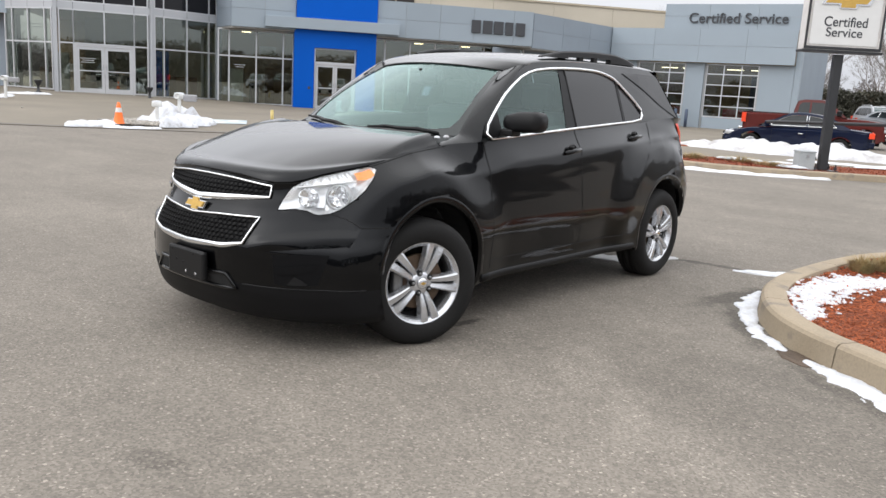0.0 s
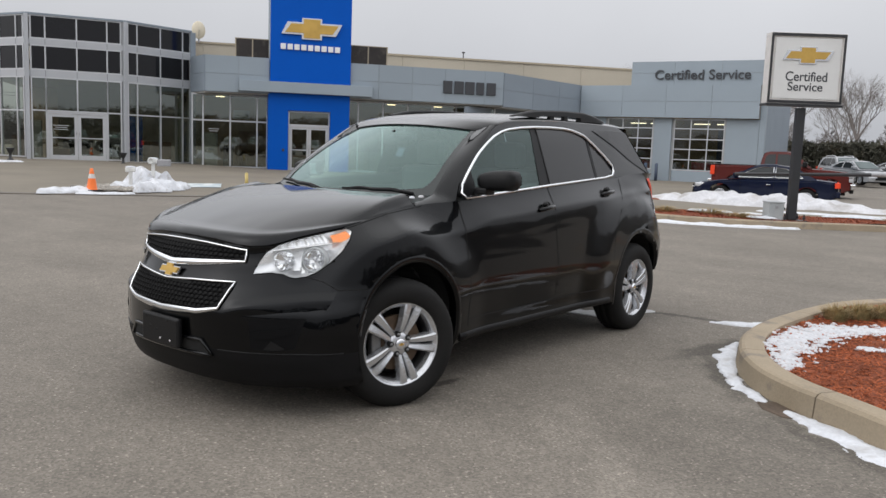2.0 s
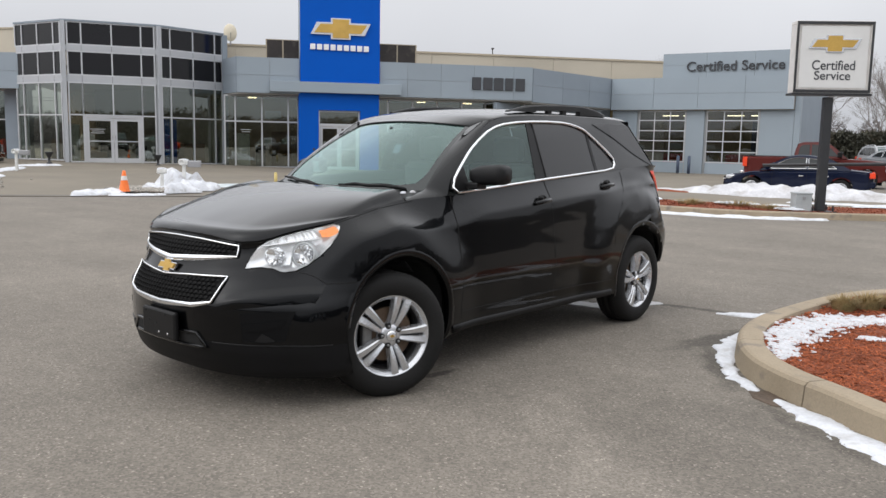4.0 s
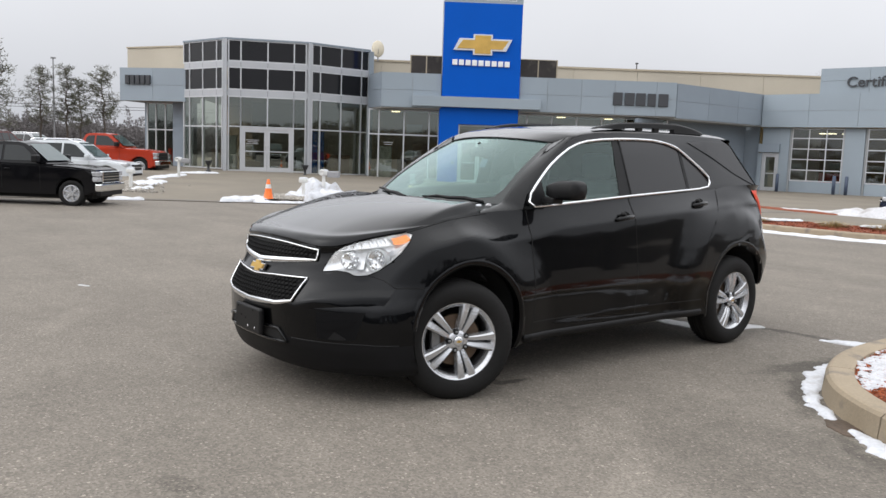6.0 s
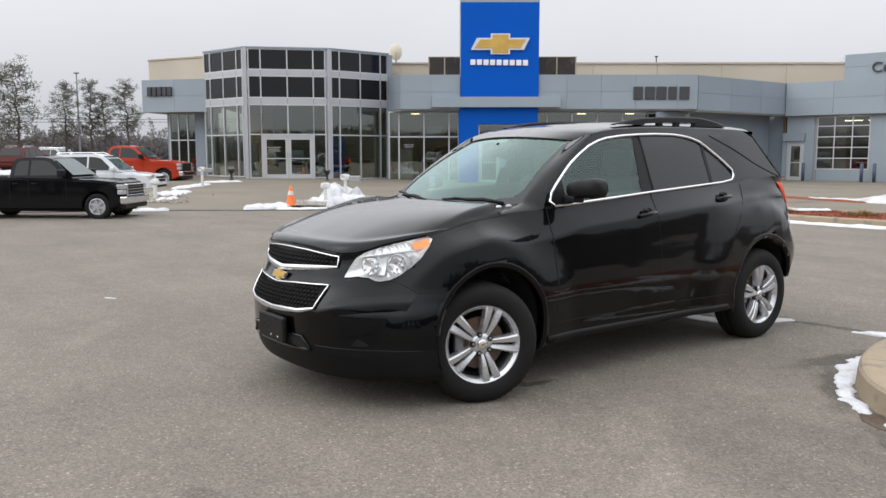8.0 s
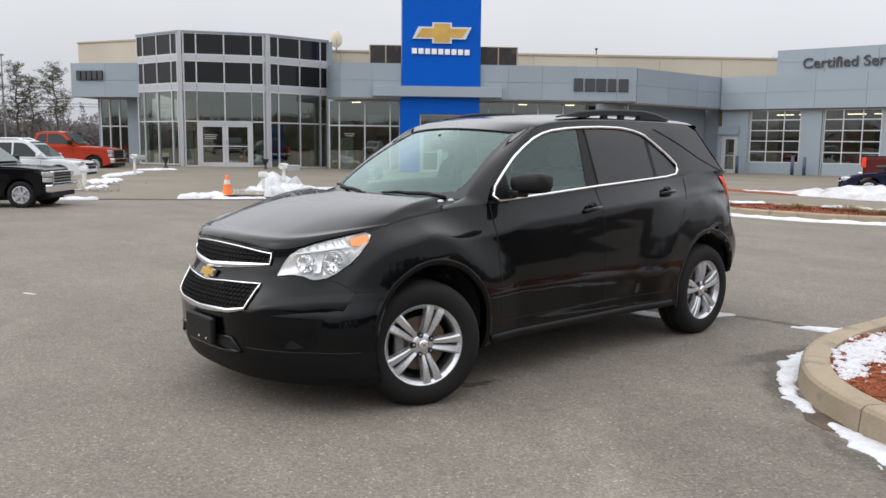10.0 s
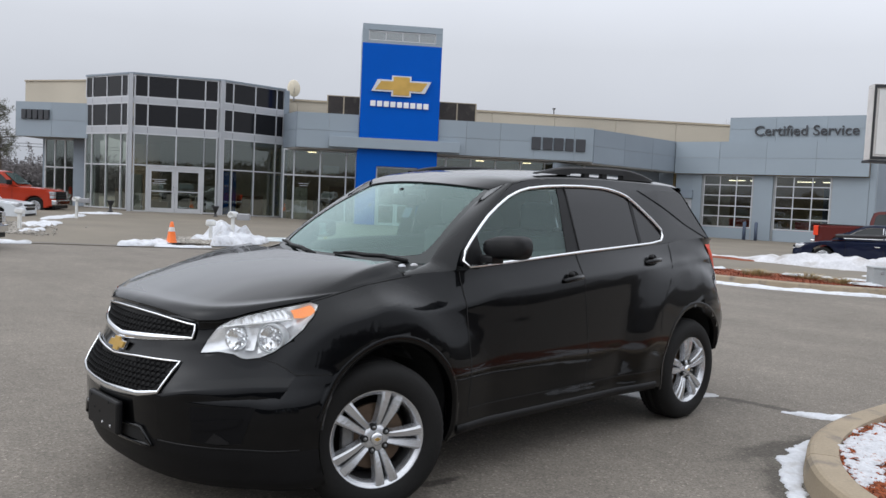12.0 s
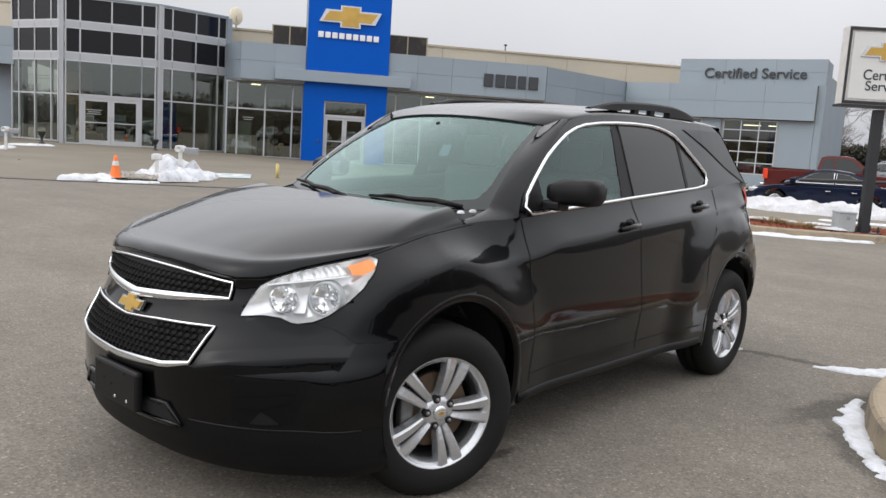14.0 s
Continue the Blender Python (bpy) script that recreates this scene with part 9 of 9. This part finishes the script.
snow_field("snow_patch", [(-30.6, 10.4, 0.25), (-30.5, 11.0, 0.36), (-30.3, 11.7, 0.2)], 0.06, 0.08, "thin snow beside the entrance planter", ragged=0.5, freq=1.5, seed=80, surface=drive_height)
snow_field("snow_patch", [(-48, 4.0, 1.2), (-52, 10.0, 1.4), (-58, 16.0, 1.0)], 0.3, 0.3, "old snow bank in the far lot", ragged=0.4, freq=0.3, seed=77, base=0.3)


def stone_bed():
    """Low bed of grey stones behind the cone."""
    rng = random.Random(9)
    base = bmesh.new()
    bmesh.ops.create_icosphere(base, subdivisions=1, radius=1.0)
    tri = [[v.co.copy() for v in f.verts] for f in base.faces]
    base.free()
    verts, faces = [], []
    for i in range(1000):
        t, w = rng.random(), rng.gauss(0, 0.32)
        x, y = -15.6 + (-17.6 + 15.6) * t + w * 0.6, 7.3 + (8.6 - 7.3) * t + w + 0.3 * rng.random()
        if i > 620:
            x, y = -19.6 - 4.6 * t + w * 1.2, 4.5 + 1.7 * t + w * 0.9
        r = rng.uniform(0.03, 0.085)
        sc = Vector((r * rng.uniform(0.7, 1.3), r * rng.uniform(0.7, 1.3), r * rng.uniform(0.4, 0.8)))
        for f in tri:
            b = len(verts)
            for p in f:
                verts.append((x + p.x * sc.x, y + p.y * sc.y, (0.07 if i <= 620 else drive_height(x, y) + 0.01) + p.z * sc.z))
            faces.append((b, b + 1, b + 2))
    me = bpy.data.meshes.new("stone_bed")
    me.from_pydata(verts, [], faces)
    me.materials.append(M["stones"])
    tagged(new("stone_bed", me), "bed of grey landscape stones", "stones", kind="stuff")


stone_bed()


def urn(x, y, z):
    u = empty("ash_urn", Matrix.Translation((x, y, z)) @ Matrix.Scale(0.72, 4), "black waisted ash urn beside the showroom glass", "urn", "urns at the showroom")
    bm = bmesh.new()
    lathe(bm, [(0.001, 0.0), (0.17, 0.0), (0.17, 0.05), (0.08, 0.10), (0.07, 0.35), (0.15, 0.48), (0.22, 0.66), (0.22, 0.70), (0.18, 0.69), (0.001, 0.66)], 20)
    part("bowl", bm, "pole_black", u, smooth=True)


urn(-31.6, 11.9, 0.28)
urn(-29.8, 15.9, 0.2)


def yellow_bollard():
    bm = bmesh.new()
    rod(bm, (0, 0, 0), (0, 0, 0.40), 0.05, 0.05, 14)
    lathe(bm, [(0.05, 0.40), (0.042, 0.43), (0.001, 0.445)], 14)
    o = part("bollard", bm, "yellow", smooth=True)
    o.matrix_basis = Matrix.Translation((-16.57, 12.37, 0.02))
    tagged(o, "short faded yellow bollard on the forecourt", "bollard")


yellow_bollard()
bm = bmesh.new()
bm.faces.new([bm.verts.new(p) for p in ((-16.51, 10.20, 0.056), (-16.10, 11.10, 0.056), (-17.60, 12.20, 0.072), (-17.98, 11.20, 0.072))])
tagged(part("parking_mark", bm, "blue_mark"), "worn blue and white accessible bay mark painted on concrete", "ground marking", kind="structure")

# ---- trees and distance ----
def limb(verts, faces, a, b, r0, r1, seg=5):
    d = (b - a)
    if d.length < 1e-5:
        return
    d.normalize()
    s = d.cross(Vector((0.3, 0.1, 1.0))).normalized()
    u = s.cross(d)
    k = len(verts)
    for p, r in ((a, r0), (b, r1)):
        for i in range(seg):
            t = 2 * math.pi * i / seg
            verts.append(tuple(p + s * r * math.cos(t) + u * r * math.sin(t)))
    for i in range(seg):
        j = (i + 1) % seg
        faces.append((k + i, k + j, k + seg + j, k + seg + i))


def mesh_part(name, verts, faces, mat, parent):
    me = bpy.data.meshes.new(name)
    me.from_pydata(verts, [], faces)
    me.materials.append(M[mat])
    ob = new(name, me)
    ob.parent = parent
    return ob


def pine(x, y, z, h, wide, seed, bare=0.25):
    """A scraggy pine: leaning trunk, whorls of limbs, crowns of needle tufts with gaps."""
    rng = random.Random(seed)
    t = empty("pine_tree", Matrix.Translation((x, y, z)), "scraggy dark green pine standing behind the lot", "tree", "pines behind the lot")
    tv, tf, cv, cf = [], [], [], []
    pts = [Vector((0, 0, -0.5))]
    for i in range(1, 9):
        pts.append(Vector((rng.uniform(-0.08, 0.08) * i * 0.4, rng.uniform(-0.08, 0.08) * i * 0.4, h * i / 8)))
    for i in range(8):
        limb(tv, tf, pts[i], pts[i + 1], 0.017 * h * (1 - i / 8.6), 0.017 * h * (1 - (i + 1) / 8.6), 7)
    for i in range(int(34 + h * 4)):
        f = bare + (1 - bare) * (i + rng.random()) / (34 + h * 4)
        k = min(7, int(f * 8))
        p = pts[k].lerp(pts[k + 1], f * 8 - k)
        ang = rng.uniform(0, 6.283)
        reach = wide * (0.35 + 0.75 * math.sin(math.pi * (0.10 + 0.90 * (1 - (f - bare) / (1 - bare))) ** 0.8 * 0.75)) * rng.uniform(0.45, 1.1) * (1 - f * 0.35)
        tip = p + Vector((math.cos(ang) * reach, math.sin(ang) * reach, reach * rng.uniform(0.0, 0.40)))
        limb(tv, tf, p, tip, 0.0045 * h, 0.0012 * h, 4)
        for _ in range(4):
            s = rng.uniform(0.55, 1.05)
            c = p.lerp(tip, s) + Vector((rng.gauss(0, 0.10), rng.gauss(0, 0.10), rng.gauss(0.04, 0.07))) * wide
            for _ in range(11):
                d = Vector((rng.gauss(0, 1), rng.gauss(0, 1), rng.gauss(0.35, 0.7))).normalized()
                w = d.cross(Vector((rng.gauss(0, 1), rng.gauss(0, 1), rng.gauss(0, 1)))).normalized() * 0.018 * (0.5 + 0.5 * wide)
                l = rng.uniform(0.10, 0.26) * (0.5 + 0.5 * wide)
                b = len(cv)
                q = c + Vector((rng.gauss(0, 0.07), rng.gauss(0, 0.07), rng.gauss(0, 0.05))) * wide
                cv += [tuple(q - w), tuple(q + w), tuple(q + d * l)]
                cf.append((b, b + 1, b + 2))
    mesh_part("trunk", tv, tf, "bark", t)
    mesh_part("crown", cv, cf, "needles", t)


pine(-62.0, 8.4, 0.4, 7.4, 2.5, 1, 0.22)
pine(-63.8, 12.0, 0.4, 6.4, 1.45, 2, 0.34)
pine(-63.3, 13.75, 0.4, 6.6, 1.25, 3, 0.36)
pine(-63.1, 14.7, 0.4, 5.7, 1.1, 4, 0.36)
pine(-62.8, 16.3, 0.4, 6.5, 1.5, 5, 0.42)
pine(-61.0, 5.0, 0.4, 7.0, 2.0, 6, 0.2)


def bare_tree(x, y, z, h, spread, seed, label="leafless winter tree with fine twigs"):
    rng = random.Random(seed)
    t = empty("bare_tree", Matrix.Translation((x, y, z)), label, "tree", "leafless trees beyond the hedge")
    tv, tf, cv, cf = [], [], [], []

    def grow(p, d, l, r, depth):
        n = 3
        for k in range(n):
            d2 = (d + Vector((rng.gauss(0, 0.10), rng.gauss(0, 0.10), 0.04))).normalized()
            q = p + d2 * l / n
            limb(tv if depth < 3 else cv, tf if depth < 3 else cf, p, q, r * (1 - k / n * 0.35), r * (1 - (k + 1) / n * 0.35), 6 if depth < 2 else 3)
            p, d = q, d2
            if depth < 6 and k:
                for _ in range(1 if depth else 2):
                    side = Vector((rng.gauss(0, 1), rng.gauss(0, 1), rng.gauss(0.1, 0.5))).normalized()
                    grow(p, (d * 0.75 + side * spread).normalized(), l * rng.uniform(0.50, 0.74), r * 0.44, depth + 1)
        if depth < 6:
            for _ in range(2):
                side = Vector((rng.gauss(0, 1), rng.gauss(0, 1), rng.gauss(0, 0.5))).normalized()
                grow(p, (d + side * spread * 0.8).normalized(), l * rng.uniform(0.55, 0.75), r * 0.5, depth + 1)
    grow(Vector((0, 0, -0.3)), Vector((0, 0, 1)), h * 0.36, h * 0.021, 0)
    mesh_part("trunk", tv, tf, "bare", t)
    mesh_part("twig_crown", cv, cf, "bare", t)


bare_tree(-11.2, 66.0, 0.3, 8.6, 0.55, 11)
bare_tree(-16.5, 64.0, 0.3, 6.2, 0.6, 12)
bare_tree(-13.6, 70.0, 0.3, 6.6, 0.6, 13)
bare_tree(-7.5, 68.0, 0.3, 7.0, 0.6, 14)
bare_tree(-4.5, 72.0, 0.3, 7.5, 0.55, 15)
bare_tree(-20.0, 74.0, 0.3, 9.5, 0.6, 16)
bare_tree(2.0, 70.0, 0.3, 8.0, 0.6, 17)
bare_tree(-30.5, 64.0, 0.0, 9.6, 0.6, 18)
bare_tree(-42.0, 62.0, 0.0, 9.4, 0.6, 19)


def leaf_mass(name, label, spine, height, depth, count, mat, leaf, seed, category, base=0.0, rough=0.35):
    """A row of shrubs or far woods made of many small leaves or twigs round a core."""
    rng = random.Random(seed)
    verts, faces = [], []
    seg = [(Vector((*a, 0)), Vector((*b, 0))) for a, b in zip(spine, spine[1:])]
    lens = [(b - a).length for a, b in seg]
    tot = sum(lens)
    for _ in range(count):
        s = rng.uniform(0, tot)
        for (a, b), l in zip(seg, lens):
            if s <= l:
                break
            s -= l
        p = a.lerp(b, min(1, s / l))
        n = noise.noise(Vector((p.x * 0.35, p.y * 0.35, seed))) * rough + noise.noise(Vector((p.x * 1.3, p.y * 1.3, seed + 3))) * rough * 0.6
        top = height * (1 + n)
        z = base + top * rng.random() ** 0.7
        side = Vector((b.y - a.y, a.x - b.x, 0)).normalized()
        p = p + side * rng.gauss(0, depth * 0.4)
        d = Vector((rng.gauss(0, 1), rng.gauss(0, 1), rng.gauss(0.9, 0.8))).normalized()
        w = d.cross(Vector((rng.gauss(0, 1), rng.gauss(0, 1), rng.gauss(0, 1)))).normalized() * leaf * rng.uniform(0.12, 0.3)
        l2 = leaf * rng.uniform(0.6, 1.6)
        k = len(verts)
        q = Vector((p.x, p.y, z))
        verts += [tuple(q - w), tuple(q + w), tuple(q + d * l2 + w * 0.3), tuple(q + d * l2 - w * 0.3)]
        faces.append((k, k + 1, k + 2, k + 3))
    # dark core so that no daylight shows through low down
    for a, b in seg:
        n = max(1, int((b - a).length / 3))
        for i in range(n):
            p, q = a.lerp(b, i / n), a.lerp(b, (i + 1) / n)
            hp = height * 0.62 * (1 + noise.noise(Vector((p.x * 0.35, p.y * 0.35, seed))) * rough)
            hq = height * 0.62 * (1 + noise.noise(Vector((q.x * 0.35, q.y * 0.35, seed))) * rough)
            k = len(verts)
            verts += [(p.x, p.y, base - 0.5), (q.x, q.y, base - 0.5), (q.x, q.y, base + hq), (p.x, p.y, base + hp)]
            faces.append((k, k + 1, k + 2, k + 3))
    me = bpy.data.meshes.new(name)
    me.from_pydata(verts, [], faces)
    me.materials.append(M[mat])
    return tagged(new(name, me), label, category, kind="stuff")


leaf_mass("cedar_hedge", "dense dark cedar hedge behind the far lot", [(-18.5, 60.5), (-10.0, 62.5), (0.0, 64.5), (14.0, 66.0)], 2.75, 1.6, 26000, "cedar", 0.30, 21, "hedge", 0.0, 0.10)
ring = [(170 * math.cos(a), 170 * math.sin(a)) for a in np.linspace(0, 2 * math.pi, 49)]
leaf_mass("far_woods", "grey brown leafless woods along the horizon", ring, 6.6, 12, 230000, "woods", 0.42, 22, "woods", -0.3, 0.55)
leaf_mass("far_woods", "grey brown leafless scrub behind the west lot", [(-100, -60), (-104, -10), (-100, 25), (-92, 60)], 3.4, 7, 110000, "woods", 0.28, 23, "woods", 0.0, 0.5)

leaf_mass("far_woods", "dark leafless woods beyond the lot, mirrored in glass and paint", [(-20, -112), (40, -105), (72, -68), (86, -20), (86, 30), (62, 74), (34, 92)], 5.5, 8, 70000, "east_woods", 0.55, 24, "woods", 0.0, 0.45)


def light_pole():
    p = empty("street_lamp", Matrix.Translation((-63.6, 12.9, 0.3)), "tall slim grey lot light pole", "street lamp")
    bm = bmesh.new()
    rod(bm, (0, 0, 0), (0, 0, 7.3), 0.075, 0.045)
    part("pole", bm, "grey_box", p)
    bm = bmesh.new()
    box(bm, -0.14, 0.14, -0.18, 0.18, 7.3, 7.42, 0.03)
    part("lamp_head", bm, "grey_box", p)


light_pole()
for dz in (0.0, 0.25):
    bm = bmesh.new()
    tube(bm, [(-78 + 7 * t, -30 + 60 * t, 4.6 + dz - 0.5 * math.sin(math.pi * t)) for t in np.linspace(0, 1, 14)], 0.02, 4)
    tagged(part("power_line", bm, "pole_black"), "thin dark power line crossing behind the trees", "power line")
